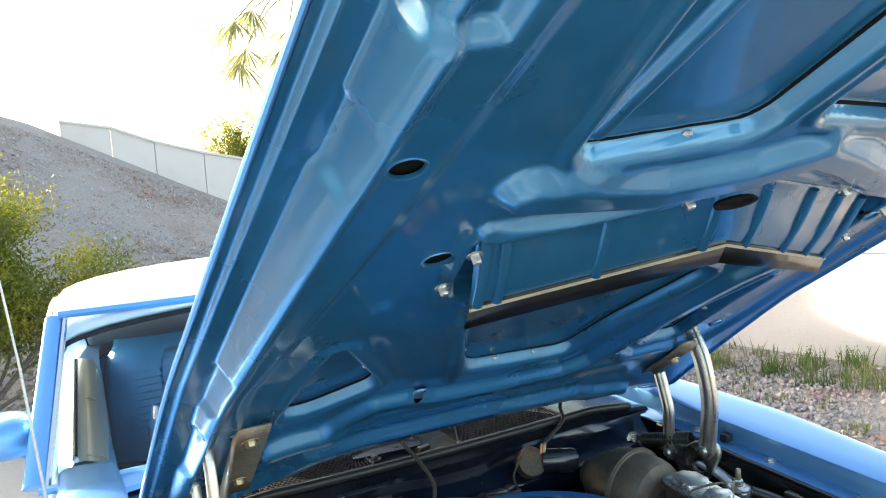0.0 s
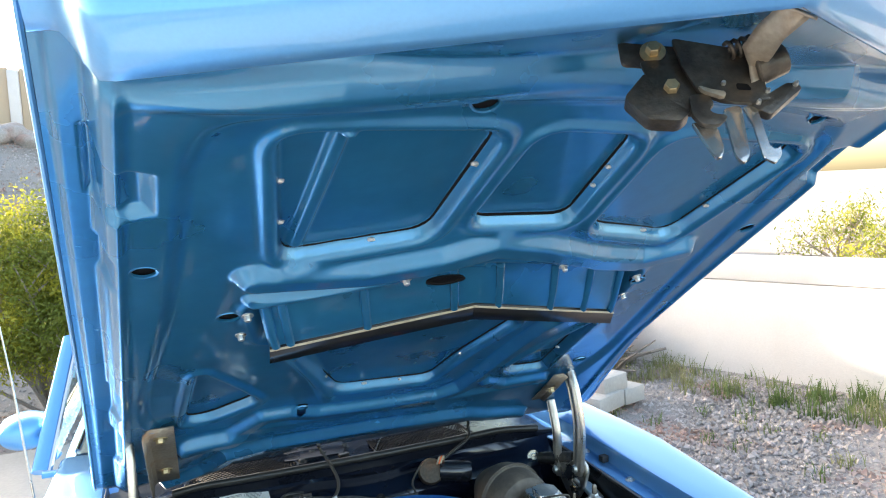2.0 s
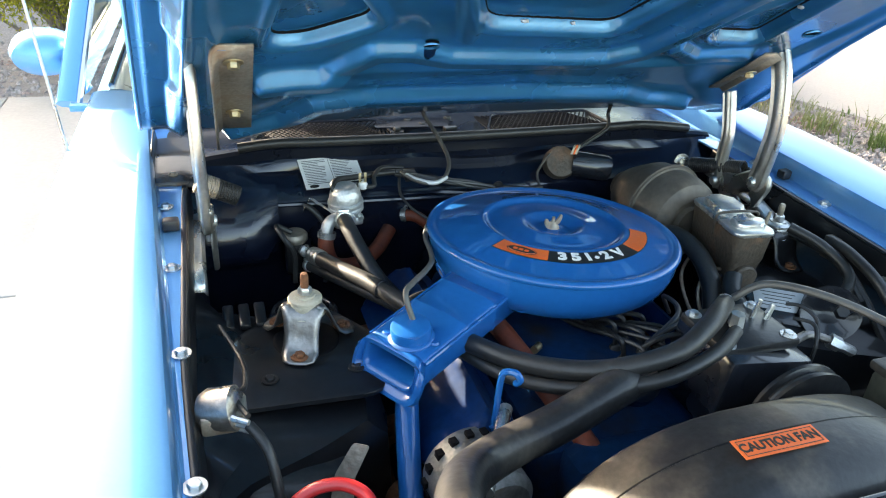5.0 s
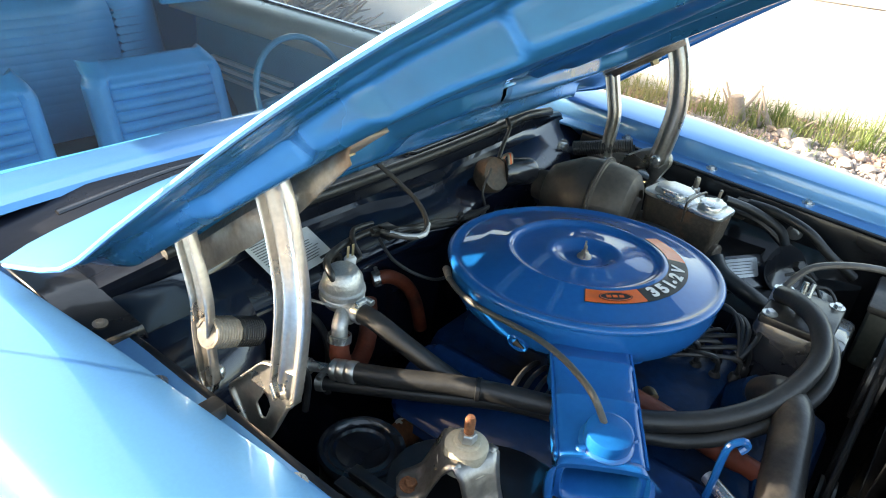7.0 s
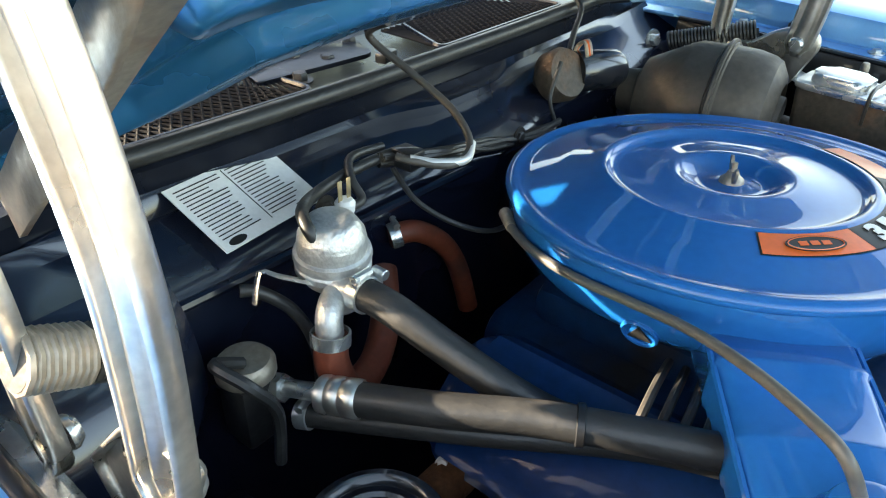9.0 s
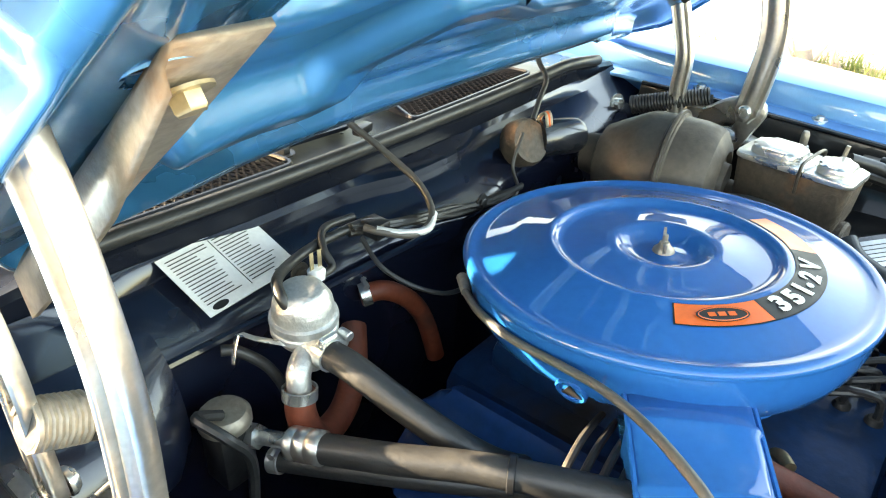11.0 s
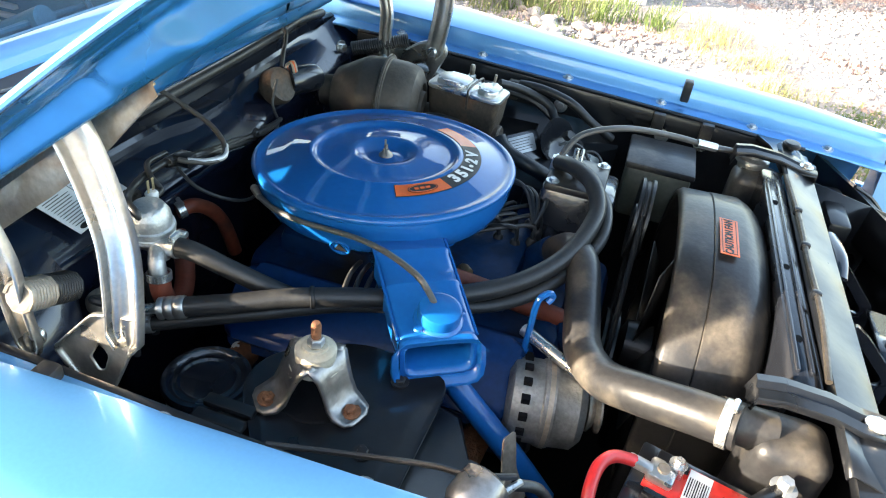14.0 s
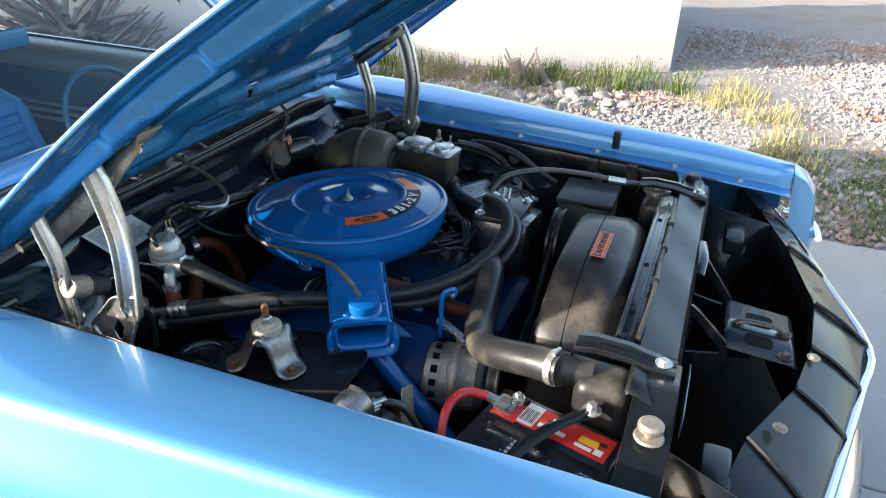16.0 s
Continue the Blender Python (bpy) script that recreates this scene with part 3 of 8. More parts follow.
for k, (x, y, s) in enumerate(((-3.4, 12.6, 0.35), (-3.0, 12.9, 0.3), (-3.8, 12.8, 0.28), (-2.7, 12.7, 0.2), (-4.2, 13.1, 0.4))):
    bm = NB()
    g = bmesh.ops.create_icosphere(bm, subdivisions=3, radius=s)
    for v in bm.verts:
        n_ = noise.noise(v.co * 3.0 / s * 0.3 + Vector((k * 7, 0, 0)))
        v.co = Vector((v.co.x * 1.2, v.co.y, v.co.z * 0.7)) * (1 + 0.35 * n_) + Vector((x, y, ground_height(x, y) + s * 0.25))
    solo("boulder", bm, STONE, "rough grey boulder half sunk in the gravel", "rock", "boulders", sharp=30)

rnd = random.Random(17)
for k in range(46):
    a, r_ = rnd.uniform(0, 6.3), 0.75 * rnd.random() ** 0.6
    x, y, s = 3.75 + r_ * math.cos(a) * 0.8, 0.62 + r_ * math.sin(a) * 0.62, rnd.uniform(0.025, 0.06)
    bm = NB()
    g = bmesh.ops.create_icosphere(bm, subdivisions=2, radius=s)
    for v in bm.verts:
        n_ = noise.noise(v.co * 0.9 / s + Vector((k * 3.1, 0, 0)))
        q = Vector((v.co.x * 1.3, v.co.y, v.co.z * 0.75))
        v.co = q * (1 + 0.45 * n_)
    bmesh.ops.transform(bm, matrix=pose(x, y, ground_height(x, y) + s * 0.3, rnd.uniform(-25, 25), rnd.uniform(-25, 25), rnd.uniform(0, 360)), verts=bm.verts)
    solo("rock", bm, STONE, "broken grey rock among the weeds by the stump", "rock", "rocks by the stump", sharp=25)
for k, (x, y, z, w, rz) in enumerate(((2.52, 3.28, 0.17, 0.36, 24), (2.83, 3.40, 0.16, 0.24, 15), (2.62, 3.36, 0.29, 0.30, 19))):
    bm = NB()
    box(bm, (0, 0, 0), (w, 0.2, 0.13), pose(x, y, z, 0, 0, rz), 0.012)
    solo("concrete_block", bm, CONCRETE, "weathered grey concrete block lying on the gravel", "concrete block", "concrete blocks")

# unseen dark ridge added at the horizon, for the fender paint to reflect
DARK_BAND = mat("reflected_dark_ridge", (0.085, 0.075, 0.05), 0.95, 0.0, 0.0, 0.3, 0.05, 0.6)
bm = NB()
secs = []
for i in range(57):
    a = radians(140 + 2 * i)
    top = 13 + 7 * noise.noise(Vector((i * 0.23, 3.1, 0))) + 4 * noise.noise(Vector((i * 0.9, 7.7, 0)))
    secs.append([(r * math.cos(a), r * math.sin(a), z) for r, z in ((95, -1.0), (105, top * 0.45), (118, top * 0.85), (128, top), (160, top * 0.6))])
solo("backdrop", loft(bm, secs), DARK_BAND, "added unseen dark brown ridge, reflected in the fender", "hills", kind="structure")


# ---- the car's body ----
def fz(y):
    """How far the fender line lies above or below its height at the hinges."""
    return -0.042 * max(0.0, (0.62 - y)) - 0.03 * max(0.0, -0.25 - y) ** 1.5


car = thing("car", "blue two-door convertible with its hood open on a concrete drive", "car")
ZB = 0.955


def fender(side):
    stations = [1.30, 1.1, 0.9, 0.7, 0.5, 0.3, 0.1, -0.1, -0.3, -0.45, -0.55, -0.62, -0.66]
    secs = []
    for i, y in enumerate(stations):
        z = ZB + fz(y)
        nose = max(0.0, (-0.45 - y) / 0.21)
        inx = 0.690 + 0.063 * y if side < 0 else 0.722 + 0.04 * max(0, (y - 0.6))
        cr = 0.905 - 0.108 * max(0.0, 0.5 - max(y, -0.1)) - 0.02 * nose
        out = cr + 0.068
        prof = [(min(0.678, inx - 0.02) if side < 0 else 0.668, z - 0.004), (min(0.681, inx - 0.017) if side < 0 else 0.672, z), (inx - 0.008, z), (inx - 0.003, z + 0.004), (inx, z + 0.040), (inx + 0.004, z + 0.048), (inx + 0.012, z + 0.051),
                (inx + 0.05, z + 0.056 - 0.004 * nose), (cr - 0.05, z + 0.058 - 0.006 * nose), (cr - 0.016, z + 0.057 - 0.006 * nose), (cr - 0.006, z + 0.055 - 0.008 * nose), (cr, z + 0.051 - 0.01 * nose), (cr + 0.005, z + 0.044 - 0.012 * nose), (cr + 0.010, z + 0.032 - 0.012 * nose),
                (cr + 0.022, z + 0.006 - 0.03 * nose), (cr + 0.034, z - 0.018 - 0.03 * nose), (cr + 0.045, z - 0.040 - 0.04 * nose), (cr + 0.054, z - 0.062 - 0.05 * nose), (cr + 0.060, z - 0.10 - 0.03 * nose), (cr + 0.066, z - 0.20), (out + 0.005, z - 0.40), (out - 0.02, z - 0.62), (out - 0.06, z - 0.76)]
        secs.append([(side * x, y, zz) for x, zz in prof])
    bm = loft(NB(), secs)
    ob = part("fender", bm, PAINT, car, sharp=28)
    thick(ob, 0.003, 0)
    # the tip that caps the fender's front
    bm = NB()
    secs = []
    for k, (y, s, dz) in enumerate(((-0.664, 1.0, 0), (-0.70, 0.97, -0.012), (-0.735, 0.86, -0.035), (-0.755, 0.6, -0.07))):
        z = ZB + fz(-0.66)
        cx, cz = side * 0.83, z - 0.16
        ring = []
        for x, zz in ((0.73, z + 0.045), (0.79, z + 0.058), (0.815, z + 0.046), (0.86, z - 0.02), (0.885, z - 0.11), (0.888, z - 0.20), (0.87, z - 0.30), (0.75, z - 0.30)):
            ring.append((cx + (side * x - cx) * s, y - (0.04 if zz < z - 0.05 else 0) * s, cz + (zz - cz) * s + dz))
        secs.append(ring)
    loft(bm, secs, cap=True, close=True)
    tip = part("fender_tip", bm, PAINT, car, sharp=35)
    bm = NB()
    tube(bm, [(side * 0.74, -0.775, 0.745), (side * 0.84, -0.77, 0.742), (side * 0.90, -0.74, 0.745), (side * 0.905, -0.68, 0.75)], 0.012, 8, 6, flat=0.7)
    part("trim_strip", bm, CHROME, car, "bright chrome lip below the fender tip")
    for y in (0.629, 0.392, 0.153, -0.097, -0.331, -0.52):
        bm = hexbolt(NB(), (0.703 if side > 0 else -0.672 - 0.063 * y, y, ZB + fz(y) + 0.0015), (0, 0, 1), 0.0085, 0.008)
        part("bolt", bm, ZINC, car)
    bm = NB()
    for y in (0.535,):
        box(bm, (side * (0.712 if side > 0 else 0.700), y, ZB + fz(y) + 0.012), (0.03, 0.026, 0.022), bev=0.005)
    part("stop", bm, RUBBER, car, "small black rubber hood stop")


fender(-1)
fender(1)

bm = NB()
box(bm, (0.722, -0.151, 0.965), (0.03, 0.022, 0.055), bev=0.004)
part("clip", bm, RUBBER, car, "black clip on the fender edge")
# antenna on the passenger side fender
ant = thing("antenna", "thin chrome radio antenna on the fender top", "antenna", at=(-0.905, 0.85, 0.965))
bm = NB()
lathe(bm, [(0, 0), (0.022, 0), (0.024, 0.008), (0.014, 0.022), (0.008, 0.034), (0, 0.036)], Matrix.Translation((-0.905, 0.85, 0.962)), 20)
part("base", bm, CHROME, ant)
bm = NB()
rod(bm, (-0.905, 0.85, 0.99), (-0.925, 0.80, 1.40), 0.0035, 0.003, 8)
rod(bm, (-0.925, 0.80, 1.40), (-0.944, 0.76, 1.66), 0.0024, 0.002, 8)
lathe(bm, [(0, -.006), (0.005, -.003), (0.006, 0), (0.005, .003), (0, .006)], Matrix.Translation((-0.944, 0.76, 1.664)), 10)
part("mast", bm, STEEL, ant)

# cowl with its two mesh vents, wipers and seal
cowl = thing("cowl", "black cowl panel with mesh vents below the windshield", "cowl")
CY, CZ = 0.815, 1.000
def cowl_y(x):
    return CY + 0.03 * (x / 0.7) ** 2
secs = []
for i in range(29):
    x = -0.72 + 1.44 * i / 28
    y0 = cowl_y(x)
    drop = 0.03 * max(0, abs(x) - 0.5) / 0.2
    secs.append([(x, y0 - 0.004, CZ - 0.035 - drop), (x, y0 - 0.006, CZ - 0.008 - drop), (x, y0 + 0.004, CZ - 0.002 - drop), (x, y0 + 0.03, CZ - 0.004 - drop), (x, y0 + 0.06, CZ - 0.012 - drop), (x, y0 + 0.20, CZ - 0.010 - drop), (x, y0 + 0.30, CZ - 0.012 - drop), (x, y0 + 0.315, CZ - 0.008 - drop)])
part("panel", loft(NB(), secs), COWLBLACK, cowl, sharp=30)
part("rear_lip", loft(NB(), [[(x, y0, CZ - 0.014 - dr), (x, y0 + 0.006, CZ - 0.002 - dr), (x, y0 + 0.04, CZ + 0.004 - dr), (x, y0 + 0.10, CZ + 0.008 - dr), (x, y0 + 0.13, CZ - 0.004 - dr)] for x, y0, dr in [(-0.80 + 1.6 * i / 20, 1.138 + 0.01 * (i / 10 - 1) ** 2, 0.02 * abs(i / 10 - 1) ** 4) for i in range(21)]]), PAINT, cowl, "body-coloured strip below the glass")
bm = NB()
tube(bm, [(x / 100, cowl_y(x / 100) + 0.002, CZ + 0.006 - 0.03 * max(0, abs(x / 100) - 0.5) / 0.2) for x in range(-56, 65, 8)], 0.0115, 10, 3)
part("seal", bm, RUBBER, cowl, "grey rubber hood seal along the cowl lip")
for x0, x1 in ((-0.52, -0.20), (0.06, 0.40)):
    bm = NB()
    n = 26
    for i in range(n):
        t = i / (n - 1)
        xa = x0 + (x1 - x0) * t
        for sgn in (1, -1):
            pa = Vector((xa, cowl_y(xa) + 0.045, CZ - 0.003))
            pb = Vector((max(x0, min(x1, xa + sgn * 0.075)), cowl_y(xa) + 0.165, CZ - 0.001))
            rod(bm, pa, pb, 0.0021, None, 4)
    part("mesh", bm, SHADOWBLACK, cowl, "diamond wire mesh over the air intake")
    bm = NB()
    out = rounded([(x0 - 0.01, cowl_y(x0) + 0.038), (x1 + 0.01, cowl_y(x1) + 0.038), (x1 + 0.0, cowl_y(x1) + 0.17), (x0 + 0.05, cowl_y(x0) + 0.172)], 0.02)
    tube(bm, [(a, b, CZ + 0.0) for a, b in out] + [(out[0][0], out[0][1], CZ)], 0.004, 6, 1)
    part("rim", bm, COWLBLACK, cowl)
for x, y in ((-0.175, 0.90), (-0.10, 0.93), (-0.13, 0.965), (-0.02, 0.97)):
    part("bolt", hexbolt(NB(), (x, y, CZ - 0.004), (0, 0, 1), 0.010, 0.012), BLACK_DUST, cowl)
bm = NB()
plate(bm, rounded([(-0.17, -0.02), (0.02, -0.035), (0.04, 0.02), (-0.02, 0.05), (-0.15, 0.04)], 0.015), 0.006, Matrix.Translation((-0.06, 0.935, CZ - 0.002)), 0.001)
part("bracket", bm, COWLBLACK, cowl)
bm = NB()
box(bm, (0, 0, 0), (0.035, 0.018, 0.014), pose(-0.045, 0.872, CZ + 0.006, 0, 0, 15), 0.003)
part("clip", bm, BLACK, cowl)
for k, (p, q, r_) in enumerate((((-0.62, 1.03, 1.012), (-0.10, 0.99, 1.022), -0.06), ((-0.02, 1.06, 1.015), (0.55, 0.985, 1.026), 0.04))):
    w = thing("windshield_wiper", "black windshield wiper parked on the cowl", "wiper", "wipers", at=p)
    bm = NB()
    tube(bm, [p, ((p[0] + q[0]) / 2, (p[1] + q[1]) / 2 + 0.02, p[2] + 0.02), q], 0.007, 8, 6, 0.004, flat=0.6)
    part("arm", bm, BLACK_GLOSS, w)
    bm = NB()
    d = Vector((q[0] - p[0], q[1] - p[1], 0)).normalized()
    c = Vector(q) + Vector((0, 0, -0.004))
    rod(bm, c - d * 0.26, c + d * 0.2, 0.005, None, 6)
    rod(bm, c - d * 0.2 + Vector((0, 0, .008)), c + d * 0.14 + Vector((0, 0, .008)), 0.003, None, 6)
    part("blade", bm, RUBBER, w)

# windshield, pillars and roof
ws = [(-0.955, 1.25, 0.985), (0.955, 1.25, 0.985), (0.88, 1.62, 1.365), (-0.88, 1.62, 1.365)]
secs = []
for j in range(9):
    t = j / 8
    row = []
    for i in range(17):
        s = i / 16
        a = Vector(ws[0]).lerp(Vector(ws[1]), s)
        b = Vector(ws[3]).lerp(Vector(ws[2]), s)
        p = a.lerp(b, t)
        p.y -= 0.03 * (1 - (2 * s - 1) ** 2) * (1 - 0.4 * t) - 0.02
        row.append(p)
    secs.append(row)
wsob = part("windshield", loft(NB(), secs), GLASS, car, "curved tinted windshield glass", sharp=80)
if wsob.data.polygons[0].normal.z < 0:
    wsob.data.flip_normals()
wsob.visible_shadow = False
edge = [secs[j][0] for j in range(9)]
for side in (-1, 1):
    bm = NB()
    tube(bm, [(side * abs(p.x) + side * 0.01, p.y + 0.01, p.z) for p in edge], 0.032, 8, 2, 0.028, flat=0.6)
    part("pillar", bm, PAINT, car)
    bm = NB()
    tube(bm, [(side * abs(p.x) - side * 0.018, p.y - 0.012, p.z) for p in edge], 0.008, 6, 2)
    part("trim_strip", bm, CHROME, car, "bright metal strip along the windshield pillar")
bm = NB()
tube(bm, [p + Vector((0, 0, 0.012)) for p in secs[-1]], 0.022, 8, 2, flat=0.7)
part("windshield_header", bm, PAINT, car)
bm = NB()
tube(bm, [p + Vector((0, -0.02, -0.0)) for p in secs[0]], 0.016, 8, 2, flat=0.7)
part("windshield_base", bm, PAINT, car)
rows = []
for j, (y, z, hw) in enumerate(((1.585, 1.375, 0.82), (1.62, 1.405, 0.83), (1.75, 1.425, 0.835), (2.1, 1.445, 0.83), (2.5, 1.43, 0.81), (2.85, 1.36, 0.78), (3.1, 1.20, 0.74), (3.25, 0.98, 0.72))):
    hw += 0.085
    rows.append([(hw * math.sin(a) if abs(a) < 1.57 else hw * (1 if a > 0 else -1), y + 0.05 * abs(math.sin(a)), z - 0.10 * (1 - math.cos(a)) ** 1.2 - (0.06 if abs(a) > 1.5 else 0)) for a in [(-90 + 180 * i / 16) * math.pi / 180 for i in range(17)]])
ob = part("soft_top", loft(NB(), rows), WHITEVINYL, car, "white vinyl convertible roof", sharp=50)
thick(ob, 0.02)
# unseen black lining, added to darken the cabin behind the glass
lin = part("dark_lining", loft(NB(), [[Vector(p) + Vector((0, 0, -0.03)) for p in r] for r in rows]), SHADOWBLACK, car, "black lining added under the roof to darken the cabin", sharp=50)
# doors, rear quarters and tail
for side in (-1, 1):
    secs = []
    for y, o, zt in ((1.30, 0.965, 0.955), (1.7, 0.975, 0.945), (2.2, 0.98, 0.94), (2.6, 0.98, 0.95), (3.0, 0.975, 0.975), (3.5, 0.955, 0.96), (4.0, 0.92, 0.92), (4.25, 0.86, 0.86)):
        secs.append([(side * x, y, z) for x, z in ((o - 0.20, zt), (o - 0.10, zt + 0.03), (o - 0.05, zt + 0.01), (o - 0.02, zt - 0.06), (o, zt - 0.2), (o + 0.005, zt - 0.4), (o - 0.02, zt - 0.62), (o - 0.06, zt - 0.76))])
    part("body_side", loft(NB(), secs), PAINT, car, sharp=30)
    bm = NB()
    tube(bm, [(side * 0.945, 1.36, 0.99), (side * 0.915, 1.62, 1.30), (side * 0.91, 2.3, 1.34), (side * 0.91, 2.75, 1.26)], 0.012, 6, 6)
    part("window_seal", bm, RUBBER, car, "dark rubber seal along the roof edge")
    g = part("side_window", loft(NB(), [[(side * 0.935, 1.40, 0.985), (side * 0.935, 2.6, 0.985)], [(side * 0.912, 1.66, 1.33), (side * 0.912, 2.55, 1.33)]]), GLASS, car, "clear side window glass")
    if g.data.polygons[0].normal.x * side < 0:
        g.data.flip_normals()
    g.visible_shadow = False
bm = NB()
loft(bm, [[(-0.75, 3.2, 0.98), (0.75, 3.2, 0.98)], [(-0.75, 4.2, 0.93), (0.75, 4.2, 0.93)], [(-0.8, 4.3, 0.6), (0.8, 4.3, 0.6)], [(-0.8, 4.26, 0.30), (0.8, 4.26, 0.30)]])
part("trunk_lid", bm, PAINT, car)
for x in (-0.86, 0.86):
    for y in (-0.05, 2.75):
        m = pose(x, y, 0.32, 0, 90, 0)
        w = part("wheel", lathe(NB(), [(0.19, -0.09), (0.29, -0.10), (0.32, -0.07), (0.325, 0), (0.32, 0.07), (0.29, 0.10), (0.19, 0.09)], m, 40, closed=True), RUBBER, car, "black rubber tyre")
        part("rim", lathe(NB(), [(0, 0.06), (0.05, 0.07), (0.06, 0.04), (0.17, 0.03), (0.195, 0.085), (0.2, -0.08), (0, -0.08)], m, 40), ZINC, w)
bm = NB()
box(bm, (0, 2.0, 0.30), (1.7, 4.4, 0.16), bev=0.03)
part("underbody", bm, SHADOWBLACK, car)

# mirror on the passenger door
mir = thing("door_mirror", "blue bullet-shaped door mirror on a short stalk", "mirror", at=(-0.99, 1.52, 0.985))
bm = NB()
lathe(bm, [(0, -0.085), (0.03, -0.082), (0.052, -0.06), (0.058, -0.02), (0.056, 0.05), (0.053, 0.062), (0, 0.062)], pose(-1.035, 1.50, 1.075, -88, 0, 8) @ Matrix.Diagonal((1.55, 1, 1, 1)), 28)
part("shell", bm, PAINT, mir)
bm = NB()
lathe(bm, [(0, 0.0625), (0.049, 0.0625), (0.049, 0.066), (0, 0.066)], pose(-1.035, 1.50, 1.075, -88, 0, 8) @ Matrix.Diagonal((1.55, 1, 1, 1)), 28)
part("mirror_glass", bm, CHROME, mir)
bm = NB()
tube(bm, [(-0.955, 1.53, 0.955), (-0.975, 1.52, 0.99), (-1.01, 1.505, 1.03)], 0.022, 10, 5, 0.016)
part("stalk", bm, PAINT, mir)

# interior: dash, wheel, seats
bm = NB()
secs = []
for x in (-0.84, -0.4, 0.0, 0.3, 0.55, 0.84):
    hump = 0.03 if 0.25 < x < 0.6 else 0
    secs.append([(x, 1.24, 0.975), (x, 1.33, 0.965), (x, 1.39, 0.945), (x, 1.44, 0.90 + hump * 0.4), (x, 1.50, 0.84 + hump * 0.4), (x, 1.53, 0.78), (x, 1.50, 0.66)])
loft(bm, secs)
dash = tagged(part("dashboard", bm, BLUEVINYL, None), "padded blue vinyl dashboard with metal instrument trim", "dashboard")
bm = NB()
for k in range(3):
    box(bm, (0.12, 1.517 + 0.012 * k, 0.825 - 0.03 * k), (0.32, 0.010, 0.012), bev=0.003)
part("trim_strip", bm, CHROME, dash, "bright horizontal trim strips")
sw = thing("steering_wheel", "thin-rimmed blue steering wheel", "steering wheel", at=(0.45, 1.72, 0.84))
smx = pose(0.57, 1.74, 0.800, 65, 0, 0)
part("wheel_rim", lathe(NB(), [(0.205 + 0.011 * math.cos(a), 0.011 * math.sin(a)) for a in [i * math.pi / 4 for i in range(8)]], smx, 40, closed=True), DOORTRIM, sw)
bm = NB()
for a in (0, 180):
    rod(bm, smx @ Vector((0, 0, -0.02)), smx @ Vector((0.18 * math.cos(radians(a)), 0.18 * math.sin(radians(a)), 0)), 0.014, 0.010, 8)
rod(bm, smx @ Vector((0, 0, 0.02)), smx @ Vector((0, 0, -0.25)), 0.04, 0.03, 16)
part("spoke", bm, DOORTRIM, sw)


def pleated_back(x, hw, y0, z0, z1, lean, pleats):
    """A seat back with horizontal pleats between two plain bolsters."""
    rows = []
    n = pleats * 6 + 12
    for i in range(n + 1):
        f = i / n
        z = z0 + (z1 - z0) * f
        y = y0 + lean * f
        row = []
        for t in (-1, -0.97, -0.9, -0.8, -0.74, -0.70, -0.5, -0.25, 0, 0.25, 0.5, 0.70, 0.74, 0.8, 0.9, 0.97, 1):
            k = (i - 4) / 6
            inside = abs(t) <= 0.70 and 0 < k < pleats
            pleat = 0.016 * abs(math.sin(k * math.pi)) ** 0.5 if inside else 0.0
            bol = 0.026 * (1 - ((abs(t) - 0.87) / 0.13) ** 2) if abs(t) > 0.74 else 0.0
            row.append((x + t * (hw - 0.03 * max(0, f - 0.85) / 0.15), y - pleat - max(bol, 0) + 0.05 * abs(t) ** 10 + 0.06 * max(0, f - 0.92) / 0.08, z))
        rows.append(row)
    return rows


def seat(x):
    s = thing("bucket_seat", "blue vinyl bucket seat with pleated back", "car seat", "front seats", at=(x, 2.2, 0.4))
    ob = part("backrest", loft(NB(), pleated_back(x, 0.265, 2.05, 0.42, 0.865, 0.15, 11)), BLUEVINYL, s, sharp=60)
    thick(ob, 0.10, -1)
    bm = NB()
    box(bm, (x, 1.86, 0.40), (0.52, 0.52, 0.16), bev=0.05, seg=4)
    part("cushion", bm, BLUEVINYL, s)


seat(-0.37)
seat(0.30)
ob = solo("rear_bench", loft(NB(), pleated_back(0.0, 0.68, 2.85, 0.45, 0.92, 0.14, 13)), BLUEVINYL, "blue vinyl rear bench seat with pleated back", "car seat")
thick(ob, 0.12, -1)
rvm = thing("rear_view_mirror", "dark-backed interior mirror on a short stem", "mirror", at=(0.03, 1.56, 1.21))
bm = NB()
box(bm, (0.04, 1.57, 1.215), (0.22, 0.022, 0.055), bev=0.009)
part("housing", bm, DOORTRIM, rvm)
part("stem", tube(NB(), [(0.04, 1.575, 1.235), (0.04, 1.585, 1.29), (0.04, 1.60, 1.345)], 0.007, 8, 4), CHROME, rvm)
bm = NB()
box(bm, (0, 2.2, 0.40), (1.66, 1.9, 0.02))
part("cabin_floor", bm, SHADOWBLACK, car)
